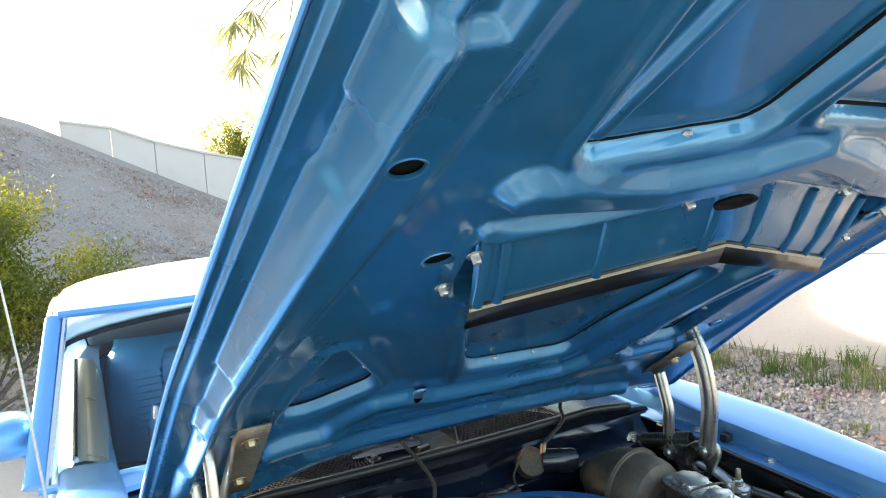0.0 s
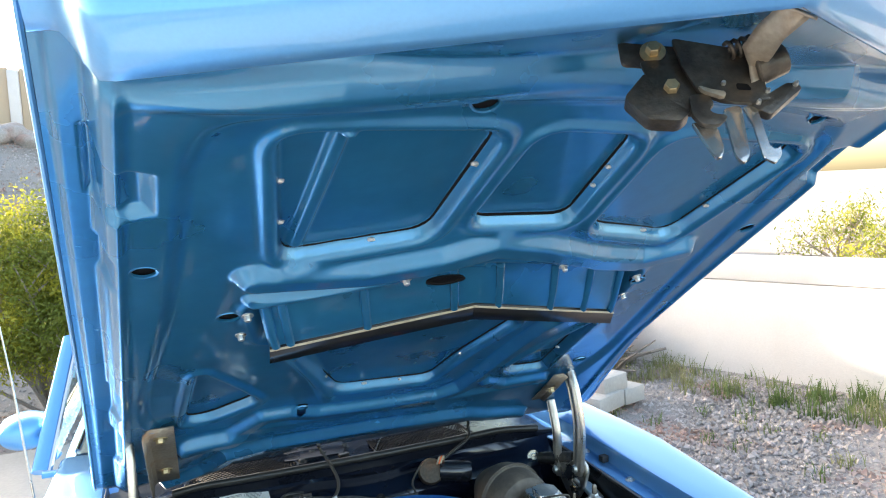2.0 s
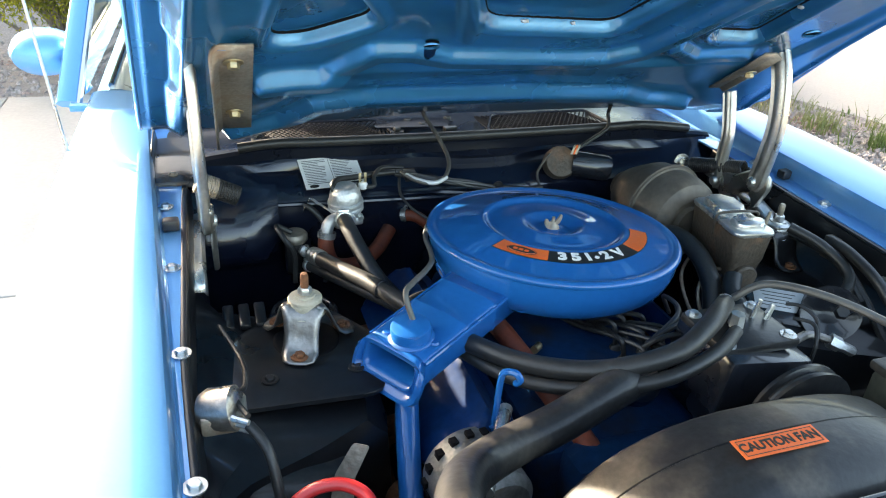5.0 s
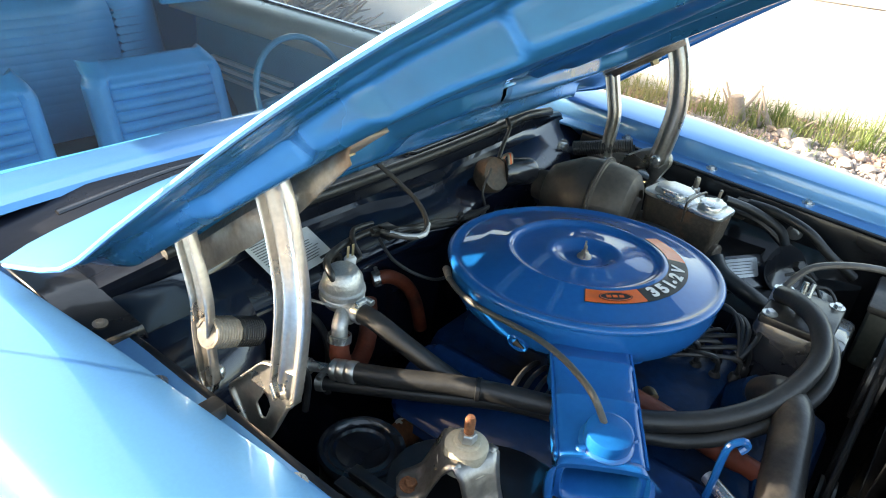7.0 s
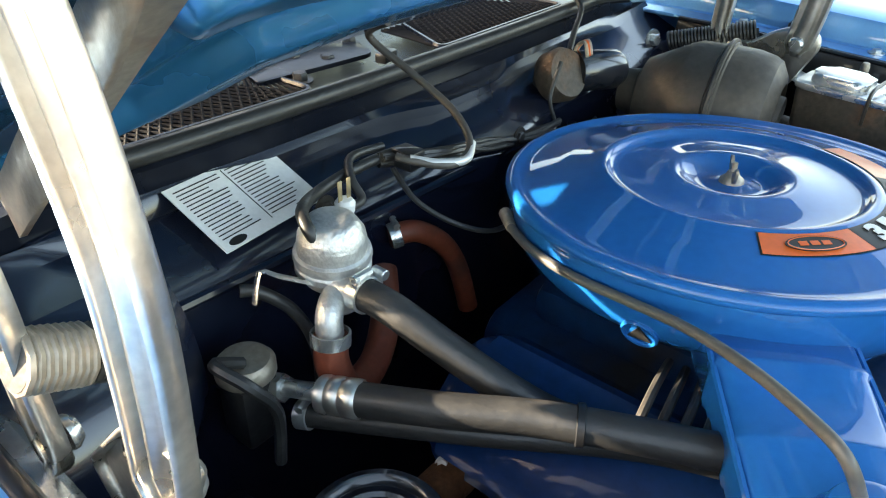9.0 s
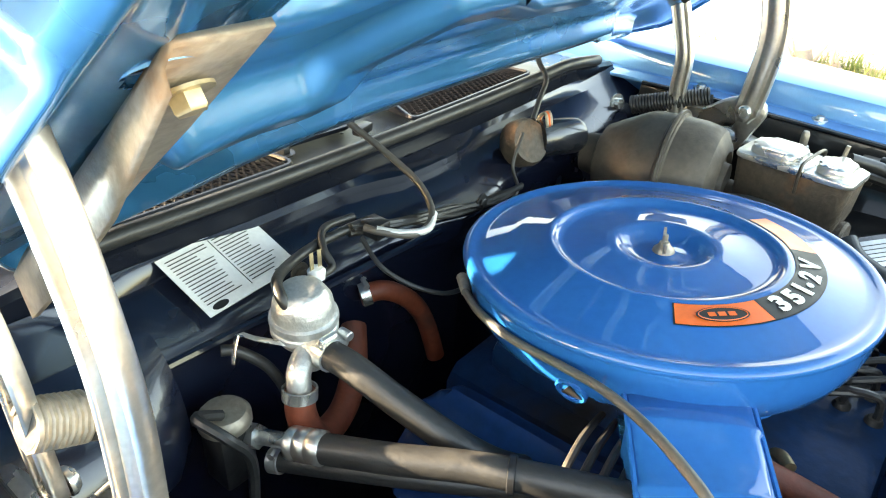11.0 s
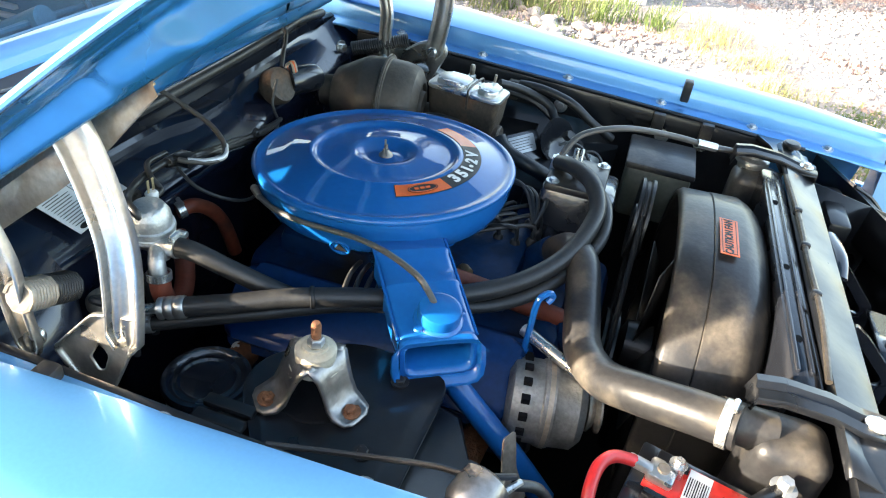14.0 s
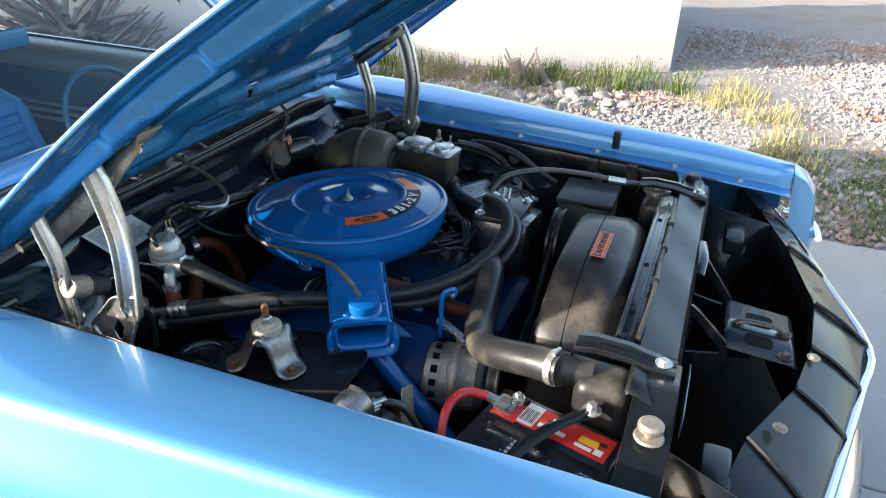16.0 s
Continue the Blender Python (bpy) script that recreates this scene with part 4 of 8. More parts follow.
for side in (-1, 1):
    bm = NB()
    box(bm, (side * 0.86, 2.05, 0.68), (0.04, 1.4, 0.52), bev=0.015)
    part("door_panel", bm, DOORTRIM, car)
    bm = NB()
    rod(bm, (side * 0.872, 1.42, 0.994), (side * 0.872, 2.8, 0.994), 0.009, None, 8)
    part("trim_strip", bm, CHROME, car, "bright metal door top strip")
    bm = NB()
    loft(bm, [[(side * x, y, z) for x, z in ((0.885, 0.975), (0.875, 0.990), (0.845, 0.990), (0.80, 0.972), (0.778, 0.945), (0.772, 0.905), (0.785, 0.875))] for y in (1.40, 1.45, 1.9, 2.4, 2.85)])
    part("door_cap", bm, BRONZE, car, "bronze-grey metallic door top")
    for k in range(3):
        bm = NB()
        box(bm, (side * 0.825, 2.36, 0.705 - 0.036 * k), (0.022, 0.52, 0.016), bev=0.003)
        part("trim_strip", bm, DECAL, car, "bright horizontal door trim")

# ---- the open hood ----
hood = thing("car_hood", "open blue car hood, its ribbed underside turned to the engine", "car hood")
TH = radians(31.5)
HO = Vector((0, 0.62, 1.208))
HU, HV = Vector((1, 0, 0)), Vector((0, -math.cos(TH), math.sin(TH)))
HN = HU.cross(HV)
HC = 0.02


def flat(u, v, w=0.0):
    """A point over the hood's mean plane."""
    return HO + HU * u + HV * v + HN * w


def bend(u, v):
    """The hood curves down towards the windshield and kicks up again at its rear edge, most of all at the sides."""
    v = np.asarray(v, float)
    s = np.abs(np.asarray(u, float) - HC) / (0.632 + 0.081 * (1.455 - v))
    down = 0.058 * np.clip((0.38 - v) / 0.53, 0, 1) ** 1.25 - 0.036 * np.clip((-0.16 - v) / 0.16, 0, 1.2) ** 1.3
    return down * (0.40 + 0.60 * ease(0.60, 0.90, s))


def hp(u, v, w=0.0):
    return flat(u, v, w + float(bend(u, v)))


V0, V1 = -0.325, 1.43


def half(v):
    return 0.632 + 0.081 * (1.455 - v)


def v_lo(s):
    return V0 + 0.05 * (1 - s * s) * 1.0


def v_hi(s):
    return V1 + 0.22 * (1 - abs(s))


def w_edge(v):
    """The rim rises from the inner panel towards the front corners."""
    return -0.060 * max(0.0, min(1.0, (v + 0.3) / 1.75))


def w_front(s):
    return 0.115 * (1 - abs(s))


def seg_dist(u, v, a, b):
    """Distances of points to a segment."""
    ex, ey = b[0] - a[0], b[1] - a[1]
    t = np.clip(((u - a[0]) * ex + (v - a[1]) * ey) / (ex * ex + ey * ey), 0, 1)
    return np.hypot(u - a[0] - ex * t, v - a[1] - ey * t)


def line_dist(u, v, line):
    return np.minimum.reduce([seg_dist(u, v, a, b) for a, b in zip(line, line[1:])])


def poly_dist(u, v, poly):
    """Signed distance to an outline, negative inside."""
    ring = list(poly) + [poly[0]]
    inside = np.zeros(np.shape(u), bool)
    for a, b in zip(ring, ring[1:]):
        if a[1] != b[1]:
            inside ^= ((a[1] > v) != (b[1] > v)) & (u < (b[0] - a[0]) * (v - a[1]) / (b[1] - a[1]) + a[0])
    return np.where(inside, -1, 1) * line_dist(u, v, ring)


def ease(a, b, x):
    t = np.clip((x - a) / (b - a), 0, 1)
    return t * t * (3 - 2 * t)


def step(a, b, x):
    t = max(0.0, min(1.0, (x - a) / (b - a)))
    return t * t * (3 - 2 * t)


OPENINGS = [rounded(o, r, 5) for o, r in (
    ([(-0.378, 1.290), (-0.078, 1.281), (-0.110, 1.006), (-0.350, 0.962)], 0.04),
    ([(-0.022, 1.280), (0.150, 1.266), (0.146, 1.018), (-0.052, 1.032)], 0.04),
    ([(0.205, 1.262), (0.505, 1.225), (0.425, 0.925), (0.203, 0.985)], 0.045),
    ([(-0.285, 0.540), (-0.145, 0.232), (0.115, 0.208), (0.155, 0.34), (0.245, 0.560), (0.05, 0.665)], 0.035),
    ([(-0.475, 0.50), (-0.338, 0.250), (-0.40, 0.20), (-0.45, 0.165), (-0.51, 0.17)], 0.03),
    ([(0.48, 0.50), (0.335, 0.215), (0.37, 0.17), (0.48, 0.16)], 0.03),
    ([(-0.385, 0.815), (0.02, 0.895), (0.435, 0.80), (0.46, 0.60), (0.05, 0.745), (-0.355, 0.635)], 0.03))]
# the broad field of the panel, sunk behind its border
FIELD = rounded([(-0.605, 0.30), (-0.525, 0.82), (-0.486, 1.25), (-0.455, 1.335), (-0.34, 1.352), (0.06, 1.358), (0.38, 1.345), (0.49, 1.315), (0.53, 1.24), (0.575, 0.82), (0.65, 0.30), (0.60, 0.06), (-0.55, 0.06)], 0.07, 8)
RIDGES = [([(-0.385, 0.925), (-0.20, 0.912), (-0.07, 0.935), (0.02, 0.974), (0.12, 0.945), (0.28, 0.885), (0.38, 0.862), (0.47, 0.892)], 0.030, 0.027),
          ([(-0.385, 0.838), (-0.24, 0.848), (-0.07, 0.868), (0.02, 0.885)], 0.014, 0.012),
          ([(-0.295, 1.285), (-0.326, 0.995)], 0.012, 0.012),
          ([(-0.51, 0.04), (-0.40, 0.035), (-0.32, 0.15), (-0.26, 0.15), (-0.185, 0.118), (0.05, 0.10), (0.16, 0.098), (0.225, 0.14), (0.265, 0.26), (0.325, 0.53), (0.38, 0.62)], 0.024, 0.026),
          ([(-0.56, -0.24), (-0.46, -0.18), (-0.40, -0.09), (-0.31, -0.06), (0.02, -0.055), (0.30, -0.085), (0.38, -0.13), (0.52, -0.17)], 0.026, 0.028),
          ([(0.30, 0.135), (0.37, 0.09), (0.50, 0.095)], 0.022, 0.018),
          ([(-0.30, 0.60), (-0.22, 0.38), (-0.165, 0.19)], 0.016, 0.010)]
HOLES = [(-0.544, 0.988, 0.017), (-0.42, 0.765, 0.019), (-0.228, 0.165, 0.014), (-0.152, 1.375, 0.017), (0.44, 1.315, 0.015), (-0.585, 0.185, 0.018), (0.585, 0.965, 0.016), (0.46, 0.74, 0.016), (0.585, 0.20, 0.018)]


def hood_depth(u, v, s):
    """How far the inner panel stands out (down) from its mean plane, for arrays of points."""
    u, v, s = (np.asarray(a, float) for a in (u, v, s))
    hw = 0.632 + 0.081 * (1.455 - v)
    top = V1 + 0.22 * (1 - np.abs(s))
    h = hw * (1 - np.abs(s))
    # stepped flange along the edges
    notch = 0.014 * ease(0.93, 0.955, v) * ease(1.04, 1.02, v) + 0.012 * ease(0.30, 0.33, v) * ease(0.47, 0.45, v) + 0.016 * ease(0.24, 0.20, v) * ease(0.02, 0.06, v)
    fall = -0.012 - 0.060 * np.clip((v + 0.3) / 1.75, 0, 1)
    w = fall * (0.12 * (1 - ease(0.010, 0.016, h)) + 0.88 * (1 - ease(0.044 + 0.5 * notch, 0.064 + 0.5 * notch, h)))
    w = w + 0.115 * (1 - np.abs(s)) * ease(0.26, 0.02, top - v)
    w += 0.008 * np.exp(-((h - 0.074) / 0.008) ** 2)
    vr = 1.452 - 0.12 * np.maximum(0.0, np.abs(s) - 0.55)
    front = ease(0.04, 0.08, h)
    w += front * (0.012 * ease(1.355, 1.385, v) * ease(vr, vr - 0.03, v) - 0.030 * ease(vr - 0.055, vr, v))
    w -= 0.013 * ease(0.010, -0.022, poly_dist(u, v, FIELD))
    for o in OPENINGS:
        d = poly_dist(u, v, o)
        w += np.where(d > -0.002, 0.008 * np.exp(-((d - 0.016) / 0.011) ** 2), 0) - 0.022 * ease(0.006, -0.008, d)
    for line, r, hh in RIDGES:
        w += hh * (1 - ease(0.45 * r, 1.45 * r, line_dist(u, v, line)))
    # pressed pocket near the edge and a tie between border and field
    w -= 0.016 * ease(0.008, -0.014, poly_dist(u, v, [(-0.585, 1.255), (-0.520, 1.228), (-0.524, 1.145), (-0.595, 1.13)]))
    w -= 0.016 * ease(0.008, -0.014, poly_dist(u, v, [(0.625, 1.255), (0.560, 1.228), (0.564, 1.145), (0.635, 1.13)]))
    w += 0.0007 * (np.sin(u * 9 + 2 * np.sin(v * 5)) + np.sin(v * 8 + 1.7 * np.sin(u * 6 + 1)))
    return w


NU, NV = 440, 540
gs, gt_ = np.meshgrid(np.linspace(-1, 1, NU + 1), np.linspace(0, 1, NV + 1))
glo = V0 + 0.05 * (1 - gs * gs)
gv = glo + (V1 + 0.22 * (1 - np.abs(gs)) - glo) * gt_
gu = HC + gs * (0.632 + 0.081 * (1.455 - gv))
gw = hood_depth(gu, gv, gs) + bend(gu, gv)
co = np.array(HO)[None] + gu.reshape(-1, 1) * np.array(HU) + gv.reshape(-1, 1) * np.array(HV) + gw.reshape(-1, 1) * np.array(HN)
idx = np.arange((NU + 1) * (NV + 1)).reshape(NV + 1, NU + 1)
quads = np.stack([idx[:-1, :-1], idx[:-1, 1:], idx[1:, 1:], idx[1:, :-1]], -1).reshape(-1, 4)
mu, mv = ((g[:-1, :-1] + g[1:, 1:]).reshape(-1) / 2 for g in (gu, gv))
quads = quads[np.all([(mu - x) ** 2 + (mv - y) ** 2 >= r * r for x, y, r in HOLES], axis=0)]
me = bpy.data.meshes.new("inner_panel")
me.from_pydata(co.tolist(), [], quads.tolist())
me.materials.append(PAINT_SHADE)
me.shade_smooth()
ip = new("inner_panel", me)
ip.parent = hood
ip["label"] = "pressed blue inner panel with ribs and openings"
bm = NB()
secs = []
for j in range(41):
    row = []
    for i in range(41):
        s = -1 + 2 * i / 40
        t = -0.004 + 1.008 * j / 40
        v = v_lo(s) + (v_hi(s) - v_lo(s)) * t
        k8 = abs(s) ** 8
        crown = (-0.055 - 0.02 * t) * (1 - k8) + (w_edge(v) - 0.016) * k8 + step(0.80, 1.0, t) * (w_front(s) - 0.02 * (1 - k8))
        row.append(hp(HC + s * (half(v) + 0.003), v, crown))
    secs.append(row)
for sd in (-1, 1):
    bm = NB()
    tube(bm, [hp(HC + sd * (half(v) + 0.004), v, w_edge(v) - 0.015) for v in [V0 + 0.01 + (V1 - V0 - 0.02) * k / 12 for k in range(13)]], 0.0042, 8, 3)
    part("hem", bm, PAINT, hood, "rolled hem along the hood edge")
sk = part("outer_skin", loft(NB(), secs), PAINT, hood, "smooth painted outer skin", sharp=60)
for x, y, r in HOLES:
    bm = NB()
    wh = float(hood_depth(x, y, (x - HC) / half(y)))
    m, _ = axis(hp(x, y, wh + 0.0015), hp(x, y, -0.2))
    lathe(bm, [(r * 1.22, 0.003), (r * 1.16, 0.0), (r * 1.0, 0.001), (r * 0.98, 0.005)], m @ Matrix.Diagonal((1, 0.85, 1, 1)), 24)
    part("hole_rim", bm, PAINT_SHADE, hood)
    # dark disc standing in for the shade inside the hole
    bm = NB()
    m, _ = axis(hp(x, y, wh), hp(x, y, -0.2))
    lathe(bm, [(r * 1.2, 0.006), (0, 0.006)], m, 16)
    part("hole_backing", bm, SHADOWBLACK, hood)
# turned-down front lip
secs = []
for i in range(65):
    s = math.sin(math.pi / 2 * (-1 + 2 * i / 64))
    ve = v_hi(s)
    u = HC + s * half(ve)
    rim = 1 - step(0.022, 0.066, half(ve) * (1 - abs(s)))
    wf = w_front(s) + (w_edge(ve) - 0.012) * rim
    secs.append([hp(u, ve - 0.004, wf - 0.07 * (1 - abs(s) ** 8) - 0.006), hp(u, ve + 0.030, wf - 0.070), hp(u, ve + 0.050, wf - 0.060), hp(u, ve + 0.054, wf - 0.045), hp(u, ve + 0.034, wf + 0.004), hp(u, ve + 0.026, wf + 0.012), hp(u, ve - (0.004 + 0.014 * abs(s)), wf + 0.017), hp(u, ve - (0.010 + 0.024 * abs(s)), wf + 0.018), hp(u, ve - (0.014 + 0.026 * abs(s)), wf + 0.014), hp(u, ve - (0.015 + 0.026 * abs(s)), wf - 0.012)])
lip = part("front_lip", loft(NB(), secs), PAINT, hood, "rolled front edge of the hood", sharp=60)
# air deflector flap with ribs and its rubber strip
TOPL = [(-0.372, 0.790), (0.02, 0.872), (0.415, 0.775)]
BOTL = [(-0.347, 0.668), (0.040, 0.772), (0.445, 0.632)]
secs = []
for k in range(25):
    t = k / 24 * 2
    i = min(int(t), 1)
    f = t - i
    a = Vector(TOPL[i]).lerp(Vector(TOPL[i + 1]), f)
    b = Vector(BOTL[i]).lerp(Vector(BOTL[i + 1]), f)
    secs.append([hp(a.x, a.y + 0.012, -0.033), hp(a.x, a.y, -0.030), hp(*a.lerp(b, 0.3), -0.014), hp(*a.lerp(b, 0.7), 0.008), hp(*b, 0.018), hp(b.x, b.y - 0.004, 0.010)])
fl = part("air_flap", loft(NB(), secs), PAINT_SHADE, hood, "ribbed blue air flap", sharp=40)
thick(fl, 0.002, 0)
for t in (0.03, 0.10, 0.47, 0.90, 1.15, 1.50, 1.75, 1.97):
    i = min(int(t), 1)
    f = t - i
    a = Vector(TOPL[i]).lerp(Vector(TOPL[i + 1]), f)
    b = Vector(BOTL[i]).lerp(Vector(BOTL[i + 1]), f)
    bm = NB()
    tube(bm, [hp(a.x, a.y, -0.028), hp(*a.lerp(b, 0.5), -0.001), hp(*b, 0.019)], 0.009, 8, 3, flat=0.7)
    part("flap_rib", bm, PAINT_SHADE, fl)
for i in (0, 1):
    a, b = Vector(BOTL[i]), Vector(BOTL[i + 1])
    bm = NB()
    loft(bm, [[hp(p.x, p.y + 0.004, 0.016), hp(p.x, p.y - 0.002, 0.022), hp(p.x, p.y - 0.012, 0.028), hp(p.x, p.y - 0.028, 0.037)] for p in (a, a.lerp(b, 0.5), b)])
    ob = part("rubber_strip", bm, BLACK, hood, "dark rubber strip hanging from the flap")
    thick(ob, 0.004, 0)
    bm = NB()
    tube(bm, [hp(a.x, a.y, 0.023), hp(b.x, b.y, 0.023)], 0.0025, 6, 2)
    part("trim_strip", bm, CREAM, hood)
for x, y in ((-0.392, 0.80), (-0.125, 0.885), (0.20, 0.875), (0.425, 0.785), (-0.40, 0.715), (0.445, 0.69)):
    bm = hexbolt(NB(), hp(x, y, 0.002), HN, 0.006, 0.012)
    part("bolt", bm, ZINC, hood)
bm = NB()
m, _ = axis(hp(-0.055, 0.892, 0.012), hp(-0.055, 0.892, 0.05))
lathe(bm, [(0, 0), (0.036, 0), (0.038, 0.004), (0.030, 0.004), (0.028, 0.001), (0, 0.001)], m @ Matrix.Diagonal((1, 0.45, 1, 1)), 28)
part("slot", bm, SHADOWBLACK, hood)
# dabs of sealant along the openings
rnd = random.Random(14)
bm = NB()
for o in OPENINGS[:-1]:
    k = len(o)
    for i in range(k):
        a, b = Vector(o[i]), Vector(o[(i + 1) % k])
        if (b - a).length > 0.08:
            for t in (0.3, 0.72):
                if rnd.random() < 0.4:
                    p = a.lerp(b, t + rnd.uniform(-.1, .1))
                    g = bmesh.ops.create_icosphere(bm, subdivisions=1, radius=0.008)
                    bmesh.ops.transform(bm, matrix=Matrix.Translation(hp(p.x, p.y, -0.026)) @ Matrix.Diagonal((rnd.uniform(.7, 1.5), 1, 0.6, 1)), verts=g["verts"])
tagged(part("sealant", bm, DECAL, hood, "pale dabs of sealant"), kind="stuff")
# dark joint between frame and skin at the openings' lower edges
for o in OPENINGS[:-1]:
    bm = NB()
    c = Vector((sum(p[0] for p in o) / len(o), sum(p[1] for p in o) / len(o)))
    k = len(o)
    for i in range(k):
        a, b = Vector(o[i]), Vector(o[(i + 1) % k])
        q = (a + b) / 2 - c
        if q.x > 0.05 or q.y < -0.02:
            a2, b2 = a - q.normalized() * 0.004, b - q.normalized() * 0.004
            rod(bm, hp(a2.x, a2.y, -0.033), hp(b2.x, b2.y, -0.033), 0.0030, None, 6)
    part("joint", bm, SHADOWBLACK, hood)

# latch hanging at the front of the hood
latch = thing("hood_latch", "greasy steel hood latch with release lever", "latch", at=hp(0.06, 1.47))
LX = HU * math.cos(radians(25)) + HV * math.sin(radians(25))
LZ = HV * math.cos(radians(25)) - HU * math.sin(radians(25))
LM = Matrix(((LX.x, -HN.x, LZ.x, 0), (LX.y, -HN.y, LZ.y, 0), (LX.z, -HN.z, LZ.z, 0), (0, 0, 0, 1)))
LM.translation = hp(-0.006, 1.45, 0.0)
DARKMETAL = mat("greasy_dark_steel", (0.10, 0.085, 0.07), 0.42, 0.7, 0.1, 0.35, 20.0, 120, 0.15, 120, (0.035, 0.03, 0.028), 0.5, 0.7)


def latch_plate(name, outline, z, t, material, label="", r=0.004, bev=0.0012):
    bm = NB()
    plate(bm, rounded([(x, -y) for x, y in outline], r), t, LM @ Matrix.Translation((0, 0, z)), bev)
    return part(name, bm, material, latch, label)


latch_plate("mount_strip", [(-0.006, 0.025), (0.013, 0.034), (0.141, 0.097), (0.155, 0.070), (0.110, 0.048), (0.0, -0.007)], 0.0, 0.004, DARKMETAL)
latch_plate("side_box", [(-0.020, 0.071), (-0.005, 0.107), (0.025, 0.119), (0.039, 0.112), (0.020, 0.085), (0.011, 0.048)], -0.012, 0.022, DARKMETAL)
latch_plate("back_plate", [(0.012, 0.030), (0.012, 0.069), (0.023, 0.099), (0.039, 0.118), (0.060, 0.112), (0.062, 0.045)], 0.005, 0.004, DARKMETAL)
latch_plate("cover", [(0.052, 0.018), (0.049, 0.060), (0.053, 0.095), (0.071, 0.114), (0.101, 0.128), (0.119, 0.128), (0.119, 0.111), (0.132, 0.067), (0.102, 0.050)], 0.012, 0.005, DARKMETAL)
latch_plate("cover_lip", [(0.052, 0.090), (0.055, 0.099), (0.072, 0.114), (0.077, 0.108), (0.062, 0.099)], 0.017, 0.006, DULLSTEEL, "lighter steel edge of the cover")
latch_plate("jaw", [(0.042, 0.096), (0.036, 0.119), (0.041, 0.135), (0.056, 0.141), (0.070, 0.133), (0.057, 0.126), (0.053, 0.118), (0.062, 0.116), (0.060, 0.100)], 0.010, 0.007, DARKMETAL)
latch_plate("prong", [(0.034, 0.124), (0.041, 0.171), (0.046, 0.176), (0.053, 0.166), (0.057, 0.139)], 0.004, 0.006, STEEL, "bare steel latch prong")
latch_plate("prong", [(0.070, 0.120), (0.060, 0.178), (0.065, 0.189), (0.074, 0.180), (0.089, 0.122)], 0.005, 0.006, STEEL, "bare steel latch prong")
latch_plate("hook", [(0.089, 0.126), (0.090, 0.150), (0.084, 0.189), (0.092, 0.199), (0.102, 0.191), (0.105, 0.180), (0.099, 0.185), (0.095, 0.178), (0.101, 0.137), (0.102, 0.126)], 0.009, 0.004, STEEL, "hooked safety catch", 0.002)
latch_plate("flange", [(0.095, 0.128), (0.110, 0.146), (0.154, 0.124), (0.143, 0.113)], 0.004, 0.012, DARKMETAL)
part("barrel", rod(NB(), LM @ Vector((0.117, -0.086, 0.015)), LM @ Vector((0.150, -0.086, 0.020)), 0.020, 0.017, 18, 0.002), DARKMETAL, latch)
bm = NB()
tube(bm, [LM @ Vector((0.097 + 0.0009 * i, -0.060 + 0.009 * math.cos(i * 0.7), 0.024 + 0.009 * math.sin(i * 0.7))) for i in range(34)], 0.0024, 6, 1)
part("spring", bm, DARKMETAL, latch)
bm = NB()
secs = []
for (x0, y0), (x1, y1), z in (((0.097, 0.123), (0.114, 0.121), 0.012), ((0.108, 0.100), (0.126, 0.098), 0.016), ((0.110, 0.085), (0.126, 0.090), 0.024), ((0.100, 0.077), (0.124, 0.098), 0.05), ((0.108, 0.078), (0.124, 0.103), 0.08), ((0.117, 0.083), (0.132, 0.109), 0.105), ((0.118, 0.085), (0.138, 0.108), 0.112), ((0.120, 0.094), (0.138, 0.116), 0.115)):
    secs.append([LM @ Vector((x0 + (x1 - x0) * k / 4, -(y0 + (y1 - y0) * k / 4), z)) for k in range(5)])
thick(part("release_lever", loft(bm, secs), DULLSTEEL, latch, "bent flat steel release lever", sharp=35), 0.003, 0)
for x, y in ((0.031, 0.021), (0.031, 0.076)):
    part("bolt", hexbolt(NB(), LM @ Vector((x, -y, 0.005)), LZ, 0.0085, 0.012), BRASS, latch)
for x, y in ((0.080, 0.094), (0.104, 0.128), (0.118, 0.118), (0.148, 0.119)):
    part("rivet", rod(NB(), LM @ Vector((x, -y, 0.014)), LM @ Vector((x, -y, 0.021)), 0.0035, 0.002, 10), ZINC, latch)
latch_plate("slot", [(0.092, 0.098), (0.090, 0.106), (0.104, 0.112), (0.103, 0.103)], 0.0172, 0.0006, SHADOWBLACK, "", 0.003, 0)


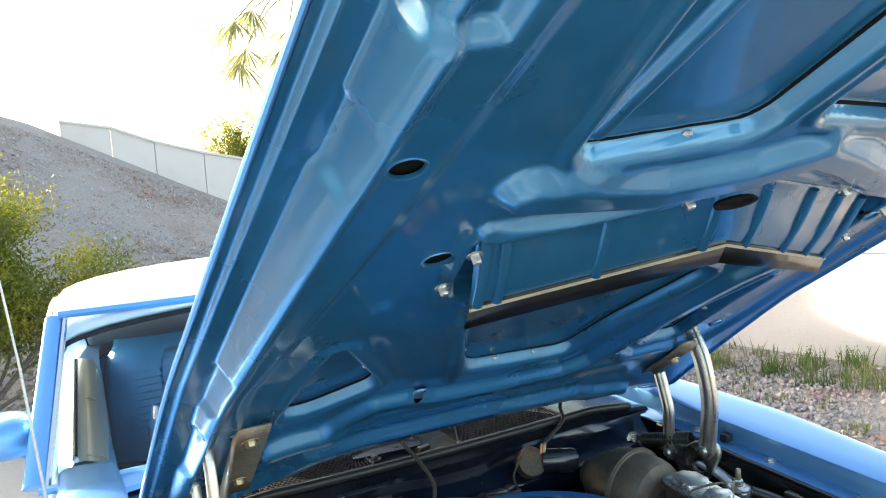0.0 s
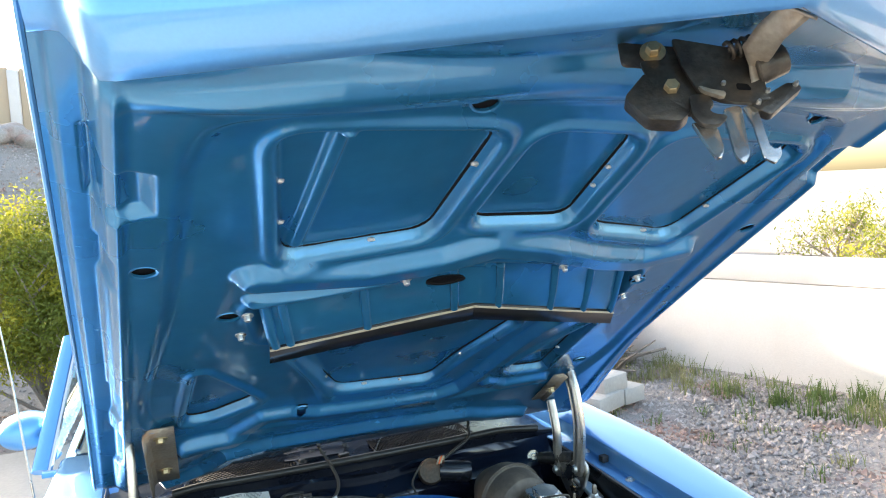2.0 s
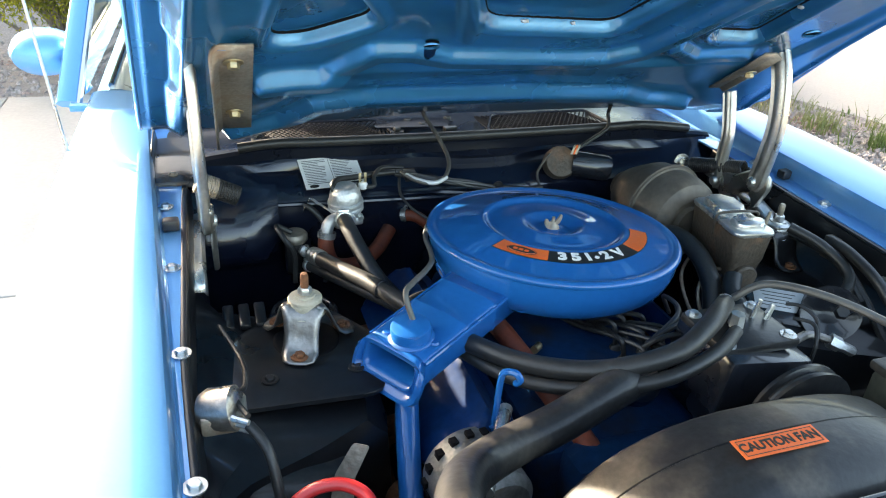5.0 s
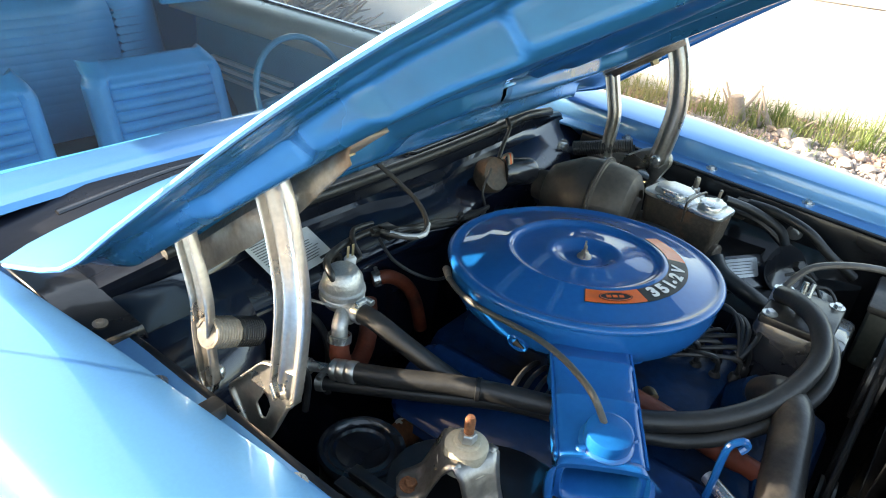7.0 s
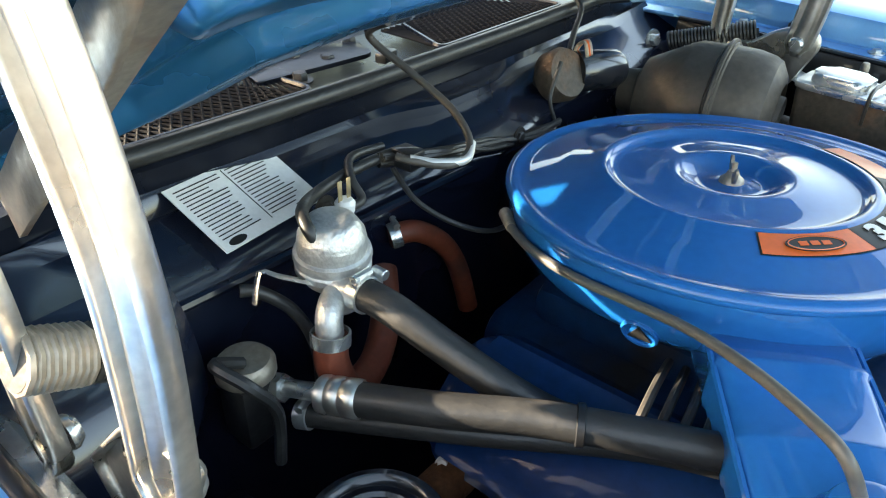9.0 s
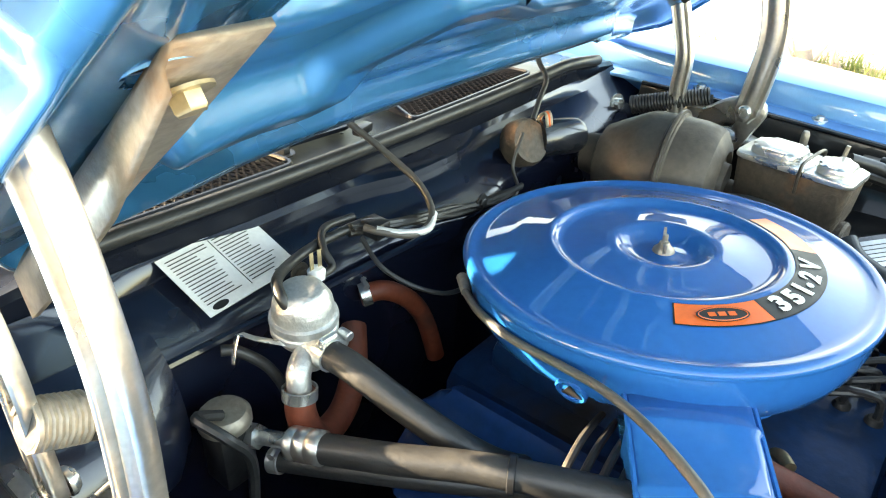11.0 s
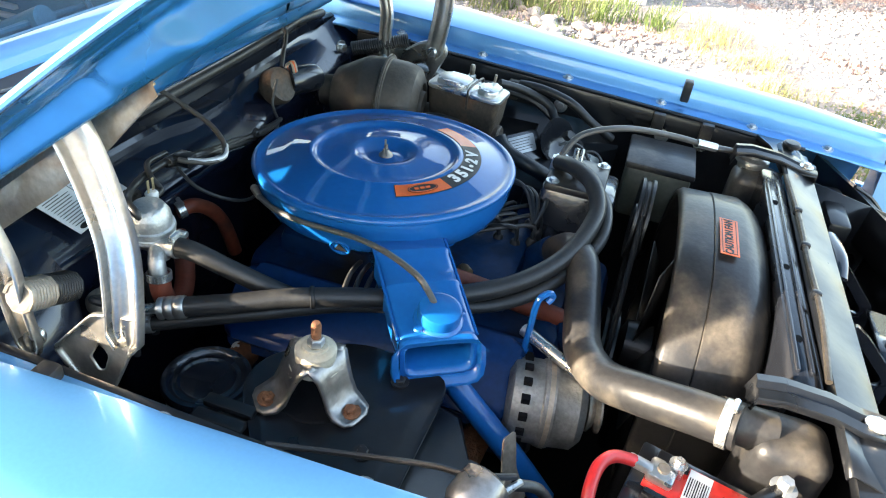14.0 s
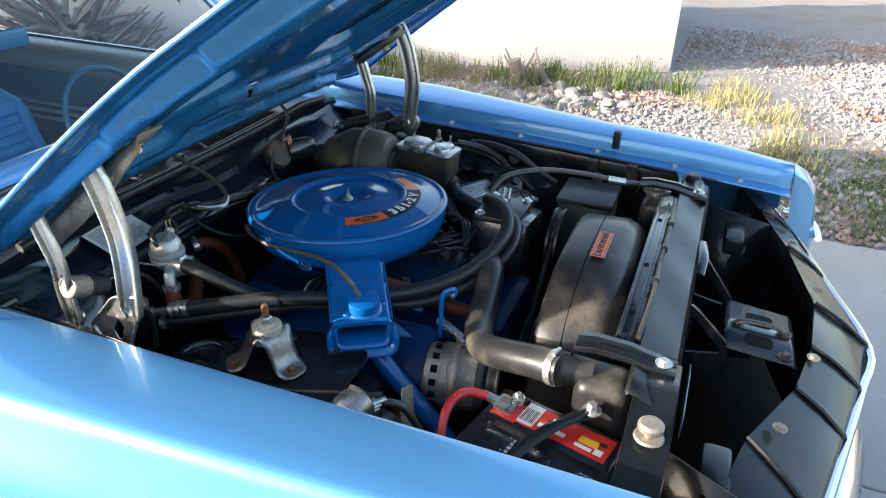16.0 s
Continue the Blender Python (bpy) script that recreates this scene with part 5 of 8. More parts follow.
# ---- hood hinges ----
def hinge(side):
    X = -0.632 if side < 0 else 0.590
    dy, dz = (-0.022, 0.024) if side < 0 else (0.0, 0.0)
    t = thing("hood_support", "bare steel scissor hood support with long curved arms", "hood hinge", "hood hinges", at=(X, 0.50, 0.93))
    ins = -side

    def arm(name, pts, w):
        """A pressed channel: turned edges, a groove beside each and a raised middle."""
        line = curve_points([(x, y + dy, z + dz) for x, y, z in pts], 10)
        n = len(line)
        secs = []
        for i, p in enumerate(line):
            d = (line[min(i + 1, n - 1)] - line[max(i - 1, 0)]).normalized()
            sv = Vector((1, 0, 0)).cross(d).normalized()
            end = math.sin(math.acos(max(0.0, 1 - 0.55 * (n - 1 - i) / 3))) if n - 1 - i < 3 else 1.0
            ww = w * max(0.5, end) * (1 - 0.12 * i / n)
            secs.append([p + sv * ww * a + Vector((ins * b, 0, 0)) for a, b in ((0.94, -0.011), (1.0, -0.008), (1.0, 0.0), (0.92, 0.002), (0.80, 0.0), (0.66, -0.003), (0.54, -0.003), (0.42, 0.001), (0.30, 0.004), (0.0, 0.005), (-0.30, 0.004), (-0.42, 0.001), (-0.54, -0.003), (-0.66, -0.003), (-0.80, 0.0), (-0.92, 0.002), (-1.0, 0.0), (-1.0, -0.008), (-0.94, -0.011))])
        ob = part(name, loft(NB(), secs), STEEL, t, sharp=60)
        thick(ob, 0.003, 0)
    arm("front_arm", [(X, 0.535, 1.265), (X, 0.505, 1.20), (X, 0.486, 1.11), (X, 0.490, 1.03), (X, 0.502, 0.945)], 0.0245)
    arm("rear_arm", [(X - ins * 0.010, 0.670, 1.136), (X - ins * 0.010, 0.655, 1.09), (X - ins * 0.010, 0.640, 1.035), (X - ins * 0.010, 0.640, 0.97), (X - ins * 0.010, 0.634, 0.895)], 0.0165)
    off = 0.006 if side < 0 else -0.016
    m = Matrix(((0, 0, ins, X + ins * off), (1, 0, 0, 0.5 + dy), (0, 1, 0, 0.95 + dz * 0.6), (0, 0, 0, 1)))
    if side < 0:
        corners = [(0.118, -0.040), (0.046, 0.040), (-0.026, 0.056), (0.008, -0.020), (0.034, -0.076), (0.058, -0.110), (0.078, -0.104)]
        mid, tilt, slot = Vector((0.050, -0.033)), 0.18, (0.0125, 0.023)
    else:
        corners = [(0.045, 0.025), (0.08, 0.0), (0.13, -0.005), (0.135, -0.05), (0.085, -0.095), (0.04, -0.105), (-0.004, -0.055), (-0.034, 0.01), (-0.030, 0.03), (0.0, 0.045)]
        mid, tilt, slot = Vector((0.030, -0.042)), 1.57, (0.013, 0.020)
    outl = rounded(corners, 0.012)
    # pressed plate with an open slot and turned-up edges
    ring = []
    for q in outl:
        a = math.atan2(q[1] - mid.y, q[0] - mid.x) - tilt
        c_, s_ = math.cos(tilt), math.sin(tilt)
        dx_, dy_ = slot[0] * math.cos(a), slot[1] * math.sin(a)
        ring.append((mid.x + dx_ * c_ - dy_ * s_, mid.y + dx_ * s_ + dy_ * c_))
    rows = []
    for f_, lift in ((1.0, -0.006), (1.0, 0.0), (0.94, 0.003), (0.80, 0.002), (0.35, 0.002), (0.10, 0.0015), (0.0, -0.002)):
        rows.append([m @ Vector((r_[0] + (q[0] - r_[0]) * f_, r_[1] + (q[1] - r_[1]) * f_, lift)) for q, r_ in zip(outl, ring)])
    thick(part("base_plate", loft(NB(), rows, close=True), STEEL, t, sharp=50), 0.003, 0)
    for p in ((X + ins * 0.006, 0.500 + dy, 0.966 + dz), (X - ins * 0.004, 0.636 + dy, 0.915 + dz)):
        part("pivot", lathe(NB(), [(0, 0), (0.013, 0), (0.013, 0.004), (0.009, 0.009), (0, 0.01)], axis(p, (p[0] + ins, p[1], p[2]))[0], 18), ZINC, t)
    # bracket folded onto the hood
    u_in, u_out = X + ins * (0.098 if side < 0 else 0.062), X + ins * (0.034 if side < 0 else 0.024)
    bm = NB()
    loft(bm, [[flat(u_out - ins * 0.004, v, w + (0.022 + 0.024 * step(0.20, 0.05, v) if side < 0 else 0.010)), flat(u_out - ins * 0.002, v, w + 0.010), flat(u_out + ins * 0.008, v, w), flat(u_in, v, w)] for v, w in (((-0.13, 0.058), (-0.06, 0.048), (0.0, 0.040), (0.10, 0.028), (0.215, 0.012)) if side < 0 else ((-0.06, 0.030), (0.0, 0.026), (0.06, 0.022), (0.13, 0.014)))])
    ob = part("hood_bracket", bm, DULLSTEEL, t, "dull folded steel bracket")
    thick(ob, 0.005, 0)
    for v, w in (((-0.045, 0.046), (0.165, 0.020)) if side < 0 else ((0.06, 0.032),)):
        part("bolt", hexbolt(NB(), flat(X + ins * (0.066 if side < 0 else 0.050), v, w + 0.003), HN, 0.010, 0.012), BRASS, t)
    bm = NB()
    loft(bm, [[(X - ins * 0.052, y, z), (X - ins * 0.046, y, z + 0.006), (X - ins * 0.020, y, z + 0.004), (X - ins * 0.014, y, z - 0.004)] for y, z in ((0.69, 0.915), (0.60, 0.912), (0.50, 0.905), (0.44, 0.888), (0.425, 0.870))])
    thick(part("side_flange", bm, ZINC, t, "dull grey zinc flange along the apron", sharp=40), 0.003, 0)
    return X, ins, t


XL, IL, HL = hinge(-1)
XR, IR, HR = hinge(1)
# counterbalance springs
def coil(name, p, q, r, turns, parent, material, wire=0.0032):
    m, L = axis(p, q)
    bm = NB()
    n = turns * 10
    tube(bm, [m @ Vector((r * math.cos(2 * math.pi * i / 10), r * math.sin(2 * math.pi * i / 10), L * i / n)) for i in range(n + 1)], wire, 5, 1)
    part(name, bm, material, parent)


# one spring: lit half in pale steel, shaded half coloured black
coil("spring", (-0.650, 0.606, 1.0155), (-0.612, 0.606, 0.9975), 0.0190, 9, HL, DULLSTEEL, 0.0028)
# black filler rod added inside, darkening the gaps between the turns
part("dark_spring_filler", rod(NB(), (-0.650, 0.606, 1.0155), (-0.578, 0.606, 0.981), 0.0182, 0.0175, 18), RUBBER, HL)
coil("shaded_spring_half", (-0.611, 0.606, 0.997), (-0.574, 0.606, 0.979), 0.0185, 10, HL, RUBBER, 0.0026)
coil("spring", (0.588, 0.725, 0.925), (0.628, 0.580, 0.966), 0.017, 26, HR, BLACK_DUST, 0.003)
part("spring_anchor", hexbolt(NB(), (0.575, 0.752, 0.925), (-0.3, -1, 0.2), 0.012, 0.012), ZINC, HR)


# ---- engine bay: firewall, aprons, supports ----
bay = thing("engine_bay", "satin black engine bay with aprons and firewall", "engine bay", kind="structure")
secs = []
for i in range(31):
    x = -0.70 + 1.40 * i / 30
    b = 0.02 * math.sin(x * 9) * 0.5
    mid = -0.03 * step(0.16, 0.05, abs(x - 0.02))
    secs.append([(x, cowl_y(x) - 0.006, CZ - 0.03 - 0.03 * max(0, abs(x) - 0.5) / 0.2), (x, cowl_y(x) - 0.012 + mid, 0.962), (x, 0.812 + mid, 0.945), (x, 0.742 + mid, 0.915), (x, 0.730 + mid, 0.90), (x, 0.728 + mid, 0.86), (x, 0.735 + b + mid, 0.74), (x, 0.72, 0.55), (x, 0.68, 0.35)])
part("firewall", loft(NB(), secs), FIREWALL, bay, "gloss black firewall", sharp=35)
bm = NB()
tube(bm, [(-0.68, 0.735, 0.90), (-0.3, 0.722, 0.895), (0.1, 0.70, 0.895)], 0.006, 8, 6)
part("seam", bm, FIREWALL, bay)
# rounded heater housing bulge at the passenger side
bm = NB()
secs = []
for k in range(13):
    a = math.pi * k / 12
    secs.append([(-0.69 + 0.20 * j / 6, 0.74 - 0.10 * math.sin(a) * (1 - (j / 6) ** 6 * 0.5), 0.945 - 0.10 * (1 - math.cos(a)) / 2 - 0.10 * (k / 12)) for j in range(7)])
part("heater_housing", loft(bm, secs), FIREWALL, bay, "smooth black pressed housing", sharp=60)
for side in (-1, 1):
    secs = []
    for i in range(27):
        y = 0.74 - 1.10 * i / 26
        z = ZB + fz(y)
        tower = step(0.45, 0.36, y) * step(-0.02, 0.12, y)
        o = min(0.016, 0.690 + 0.063 * y - 0.681) if side < 0 else 0.0
        secs.append([(side * (0.664 + o), y, z - 0.003), (side * (0.655 + o), y, z - 0.006), (side * (0.648 + o), y, z - 0.03), (side * (0.652 + o), y, z - 0.08), (side * (0.655 - 0.07 * tower), y, z - 0.125), (side * (0.655 - 0.24 * tower), y, z - 0.135), (side * (0.655 - 0.275 * tower), y, z - 0.17), (side * (0.655 - 0.285 * tower), y, z - 0.30), (side * (0.62 - 0.25 * tower), y, z - 0.65)])
    part("apron", loft(NB(), secs), BLACK, bay, sharp=35)
    bm = NB()
    tube(bm, [(side * (0.662 + (min(0.016, 0.009 + 0.063 * y / 100) if side < 0 else 0)), y / 100, ZB + fz(y / 100) - 0.002) for y in range(74, -50, -12)], 0.007, 8, 3, flat=0.7)
    part("edge_seal", bm, BLACK, bay)
# added dark sheet: closes the view to the ground as a shaded void
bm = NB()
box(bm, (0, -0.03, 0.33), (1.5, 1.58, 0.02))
part("dark_void_sheet", bm, SHADOWBLACK, bay)
for p in ((0.653, 0.152, 0.877), (0.652, 0.08, 0.80), (0.652, -0.12, 0.86), (0.652, -0.22, 0.86)):
    part("bolt", hexbolt(NB(), (0.651, p[1], p[2]), (-1, 0, 0), 0.011, 0.008), ZINC, bay)
for y in (0.28, -0.10, -0.22):
    bm = NB()
    box(bm, (0.63, y, 0.90), (0.02, 0.03, 0.05), bev=0.003)
    part("bracket", bm, BLACK_DUST, bay)

# strut braces at the shock towers
def tower_brace(side):
    X, Y = (-0.487, 0.304) if side < 0 else (0.575, 0.385)
    zt = 0.93
    t = thing("shock_tower_bracket", "three-legged steel shock absorber mount with a threaded stud", "shock mount", "shock mounts", at=(X, Y, 0.83))
    m = Matrix.Translation((X, Y, zt - 0.02))
    body = DARKSTEEL if side < 0 else BLACK
    part("cap", lathe(NB(), [(0, 0.011), (0.017, 0.011), (0.018, 0.008), (0.025, 0.0075), (0.0285, 0.005), (0.029, 0.001), (0.0275, -0.001), (0.0285, -0.003), (0.0285, -0.012), (0.027, -0.016), (0.030, -0.019), (0.036, -0.022)], m, 28), CREAM if side < 0 else ZINC, t, "ribbed rubber and steel washer stack")
    for a in ((132, 252, 12) if side < 0 else (35, 160, 270)):
        c, s_ = math.cos(radians(a)), math.sin(radians(a))
        secs = []
        for r, z, w in ((0.010, -0.019, 0.034), (0.024, -0.023, 0.036), (0.033, -0.038, 0.031), (0.042, -0.060, 0.029), (0.050, -0.079, 0.030), (0.061, -0.088, 0.031), (0.078, -0.090, 0.026), (0.085, -0.091, 0.014)):
            row = []
            for k in range(7):
                u = -1 + k / 3
                row.append((X + c * r - s_ * u * w, Y + s_ * r + c * u * w, zt - 0.004 + z + (0.007 * abs(u) ** 2 - 0.005 * (abs(u) > 0.9)) * (1 if 0.02 < r < 0.075 else 0.3)))
            secs.append(row)
        ob = part("leg", loft(NB(), secs), body, t, sharp=50)
        thick(ob, 0.003, 0)
        part("bolt", hexbolt(NB(), (X + c * 0.066, Y + s_ * 0.066, zt - 0.092), (0, 0, 1), 0.009, 0.008), RUST, t)
    part("nut", lathe(NB(), [(0, 0.013), (0.012, 0.013), (0.012, 0.022), (0.010, 0.025), (0, 0.025)], m, 6), ZINC, t)
    part("stud", lathe(NB(), [(0.006, 0.024), (0.007, 0.026), (0.007, 0.046), (0.005, 0.051), (0, 0.052)], m, 12), RUST if side < 0 else DULLSTEEL, t, "rusty threaded stud")


tower_brace(-1)
tower_brace(1)
# tower top plates
for side in (-1, 1):
    X, Y = (-0.50, 0.30) if side < 0 else (0.575, 0.36)
    bm = NB()
    out = [(X - 0.15, Y - 0.16), (X + 0.12, Y - 0.17), (X + 0.14, Y - 0.02), (X + 0.06, Y + 0.10), (X - 0.01, Y + 0.11), (X - 0.15, Y + 0.0)]
    plate(bm, rounded(out, 0.04), 0.008, Matrix.Translation((0, 0, 0.822)), 0.002)
    part("tower_top", bm, BLACK, bay)
    # flat dark disc standing in for the shaded hole
    bm = NB()
    lathe(bm, [(0, 0.0014), (0.050, 0.0014), (0.054, 0.0022), (0.057, 0.0006), (0.057, -0.002)], Matrix.Translation((X + 0.012, Y, 0.830)), 36)
    part("tower_opening", bm, SHADOWBLACK, bay, "dark round opening in the tower top")
# closing panel between the cowl end and the fender
bm = NB()
loft(bm, [[(-0.655, y, z - 0.02), (-0.660, y, z), (-0.705, y, z + 0.002), (-0.738, y, z + 0.001), (-0.742, y, z + 0.03)] for y, z in ((0.735, 0.952), (0.742, 0.962), (0.80, 0.966), (0.86, 0.974), (0.98, 0.978))])
thick(part("corner_panel", bm, BLACK, bay, "dark pressed panel at the cowl corner", sharp=30), 0.003, 0)
part("bolt", hexbolt(NB(), (-0.700, 0.775, 0.967), (0, 0, 1), 0.006, 0.006), DULLSTEEL, bay)
# round canister by the tower
can = thing("round_canister", "dull black round canister with a stepped lid", "canister", at=(-0.465, 0.497, 0.6))
m = Matrix.Translation((-0.467, 0.497, 0.66))
part("shell", lathe(NB(), [(0.063, 0.094), (0.064, 0.08), (0.064, -0.2), (0, -0.2)], m, 40), BLACK_DUST, can)
part("lid", lathe(NB(), [(0, 0.094), (0.040, 0.095), (0.044, 0.098), (0.048, 0.096), (0.052, 0.096), (0.055, 0.101), (0.060, 0.104), (0.066, 0.103), (0.069, 0.098), (0.069, 0.090), (0.065, 0.088)], m, 48), BLACK_GLOSS, can, "stepped round lid", sharp=30)

# ---- engine ----
eng = thing("engine", "blue painted V8 engine between the aprons", "engine", at=(0, 0.25, 0.4))
bm = NB()
box(bm, (0.0, 0.30, 0.60), (0.34, 0.62, 0.34), bev=0.03)
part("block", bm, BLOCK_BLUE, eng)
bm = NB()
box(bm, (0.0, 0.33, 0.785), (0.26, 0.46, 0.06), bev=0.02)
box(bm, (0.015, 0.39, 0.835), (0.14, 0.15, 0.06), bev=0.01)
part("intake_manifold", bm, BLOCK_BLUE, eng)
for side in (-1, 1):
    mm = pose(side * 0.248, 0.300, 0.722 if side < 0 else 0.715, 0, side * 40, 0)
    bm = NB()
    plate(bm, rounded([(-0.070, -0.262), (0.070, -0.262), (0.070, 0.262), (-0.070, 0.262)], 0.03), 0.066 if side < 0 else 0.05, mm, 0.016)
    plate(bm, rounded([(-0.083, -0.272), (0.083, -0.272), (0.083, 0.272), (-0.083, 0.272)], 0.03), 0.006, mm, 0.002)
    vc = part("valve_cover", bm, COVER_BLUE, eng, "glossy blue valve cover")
    for y in (-0.24, -0.08, 0.08, 0.24):
        part("bolt", hexbolt(NB(), mm @ Vector((side * 0.082, y, 0.006)), mm.to_3x3() @ Vector((0, 0, 1)), 0.007, 0.008), ZINC, vc)
    for k in range(4):
        y = 0.08 + 0.15 * k
        bm = NB()
        tube(bm, [(side * 0.30, y, 0.66), (side * 0.36, y + 0.01, 0.64), (side * 0.38, y + 0.02, 0.58)], 0.026, 10, 5)
        part("exhaust_port", bm, RUST, eng)
    bm = NB()
    tube(bm, [(side * 0.385, 0.02, 0.58), (side * 0.385, 0.5, 0.58), (side * 0.36, 0.6, 0.48)], 0.032, 10, 5)
    part("exhaust_manifold", bm, RUST, eng, "rusty exhaust manifold")
# extra low block of the front cover and the water outlet
bm = NB()
box(bm, (0.0, -0.03, 0.62), (0.28, 0.08, 0.32), bev=0.03)
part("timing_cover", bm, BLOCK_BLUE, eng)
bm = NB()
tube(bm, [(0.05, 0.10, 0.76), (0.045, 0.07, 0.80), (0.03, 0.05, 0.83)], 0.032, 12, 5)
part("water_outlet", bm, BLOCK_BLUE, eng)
# oil filler tube and dipstick
bm = NB()
tube(bm, [(-0.345, 0.150, 0.805), (-0.355, 0.11, 0.775), (-0.37, 0.02, 0.70), (-0.37, -0.05, 0.62)], 0.020, 12, 6)
part("breather_tube", bm, ENGINE_BLUE, eng, "blue painted tube below the snorkel")
dip = thing("dipstick", "blue painted oil dipstick with a ring handle", "dipstick", at=(-0.23, 0.04, 0.8))
bm = NB()
tube(bm, [(-0.235, 0.05, 0.72), (-0.232, 0.045, 0.82), (-0.230, 0.044, 0.885), (-0.226, 0.040, 0.905), (-0.214, 0.028, 0.910), (-0.208, 0.022, 0.90), (-0.213, 0.028, 0.890)], 0.0055, 8, 6)
part("rod", bm, ENGINE_BLUE, dip)
part("guide", rod(NB(), (-0.238, 0.055, 0.66), (-0.2335, 0.047, 0.80), 0.009, None, 10), ENGINE_BLUE, dip)

# ---- air cleaner ----
AC = Vector((0.0227, 0.406, 0.9432))                 # middle of the rim; the housing leans with the engine
AN = Vector((0.0341, 0.0593, 1)).normalized()
AX = (Vector((1, 0, 0)) - AN * AN.x).normalized()
AY = AN.cross(AX)
m = Matrix(((AX.x, AY.x, AN.x, AC.x), (AX.y, AY.y, AN.y, AC.y), (AX.z, AY.z, AN.z, AC.z), (0, 0, 0, 1)))
air = thing("air_cleaner", "round glossy blue air cleaner with orange stickers", "air cleaner", at=(AC.x, AC.y, 0.84))
R = 0.2540
LID = [(0, 0.004), (0.020, 0.004), (0.030, 0.0015), (0.040, 0.0025), (0.050, 0.009), (0.058, 0.0135), (0.065, 0.0150), (0.074, 0.0140), (0.100, 0.0105), (0.124, 0.0090), (0.132, 0.0098), (0.1365, 0.0135), (0.1395, 0.0165), (0.143, 0.0175), (0.147, 0.0170), (0.151, 0.0155), (0.184, 0.0105), (0.196, 0.0078), (0.203, 0.0062), (0.226, 0.0015), (0.234, 0.0002), (0.239, 0.0022), (0.244, 0.0042), (0.249, 0.0036), (0.2525, 0.0010), (R, -0.002), (R, -0.007), (0.250, -0.010)]
lid = part("lid", lathe(NB(), LID, m, 128), ENGINE_BLUE, air, "pressed blue lid with raised rings", sharp=80)
part("bowl", lathe(NB(), [(0.249, -0.009), (0.248, -0.034), (0.243, -0.052), (0.235, -0.068), (0.220, -0.083), (0.195, -0.094), (0.15, -0.100), (0, -0.100)], m, 128), ENGINE_BLUE, air, sharp=60)
wn_ = part("wing_nut", lathe(NB(), [(0, 0.017), (0.006, 0.017), (0.008, 0.012), (0.013, 0.008), (0.014, 0.004), (0, 0.004)], m, 16), DULLSTEEL, air, "plated wing nut")
for a in (25, 205):
    bm = NB()
    plate(bm, rounded([(0.004, 0.003), (0.016, 0.003), (0.025, 0.010), (0.027, 0.022), (0.021, 0.024), (0.015, 0.016), (0.004, 0.012)], 0.003), 0.0035, m @ pose(0, 0, 0.004, 0, 0, a) @ pose(0, 0.0015, 0, 90, 0, 0), 0.0006)
    part("wing", bm, DULLSTEEL, wn_)
part("stud", rod(NB(), m @ Vector((0, 0, 0.01)), m @ Vector((0, 0, 0.027)), 0.0035, None, 8), DULLSTEEL, air)


def lid_z(r):
    for (a, za), (b, zb) in zip(LID, LID[1:]):
        if a <= r <= b and b > a:
            return za + (zb - za) * (r - a) / (b - a)
    return 0.004


def lid_sticker(name, a0, a1, r0, r1, material, lift, label=""):
    bm = NB()
    secs = []
    n = max(2, int(abs(a1 - a0) / 2))
    for i in range(n + 1):
        a = radians(a0 + (a1 - a0) * i / n)
        secs.append([m @ Vector((r * math.cos(a), r * math.sin(a), lid_z(r) + lift)) for r in [r0 + (r1 - r0) * k / 4 for k in range(5)]])
    return part(name, loft(bm, secs), material, air, label, sharp=80)


A0, A1, B0, B1 = -153.0, -23.0, -119.0, -57.0        # ends of the sticker and of its black middle
lid_sticker("sticker_edge", A0 - 0.6, A1 + 0.6, 0.1505, 0.1855, INK, 0.0007, "thin dark outline of the sticker")
lid_sticker("sticker", A0, B0, 0.1515, 0.1845, ORANGE, 0.0013, "orange sticker with a dark oval emblem")
lid_sticker("sticker", B0 + 0.4, B1 - 0.4, 0.1515, 0.1845, INK, 0.0013, "black sticker with white engine size lettering")
lid_sticker("sticker", B1, A1, 0.1515, 0.1845, ORANGE, 0.0013, "orange sticker end")
RM = 0.168
ae = (A0 + B0) / 2
am = radians(ae)
bm = NB()
em = m @ pose(RM * math.cos(am), RM * math.sin(am), lid_z(RM) + 0.0022, 0, 0, ae + 90) @ pose(0, 0, 0, 9, 0, 0)
lathe(bm, [(0, 0.0006), (0.029, 0.0006), (0.029, 0.0), (0, 0)], em @ Matrix.Diagonal((1, 0.40, 1, 1)), 32)
part("emblem", bm, INK, air, "plain dark oval emblem")
bm = NB()
tube(bm, [em @ Vector((0.0265 * math.cos(a), 0.0102 * math.sin(a), 0.0008)) for a in [i * 2 * math.pi / 28 for i in range(29)]], 0.0005, 5, 1)
part("emblem_ring", bm, ORANGE, air)
bm = NB()
for k, (xx, w_) in enumerate(((-0.012, 0.008), (-0.001, 0.008), (0.010, 0.008))):
    box(bm, (xx, 0, 0.0009), (w_, 0.006, 0.0005), em)
part("emblem_mark", bm, ORANGE, air)
for ch, a in zip("351.2V", (-110.5, -102.0, -94.0, -88.5, -81.5, -70.5)):
    ar = radians(a)
    tm = m @ pose(RM * math.cos(ar), RM * math.sin(ar), lid_z(RM) + 0.0024, 0, 0, a + 90) @ pose(0, 0, 0, 9, 0, 0)
    text("lettering", ch, 0.032 if ch != "." else 0.040, tm @ (Matrix.Translation((0, 0.0075, 0)) if ch == "." else Matrix()), PRINTWHITE, air, width=1.12, bold=0.045)

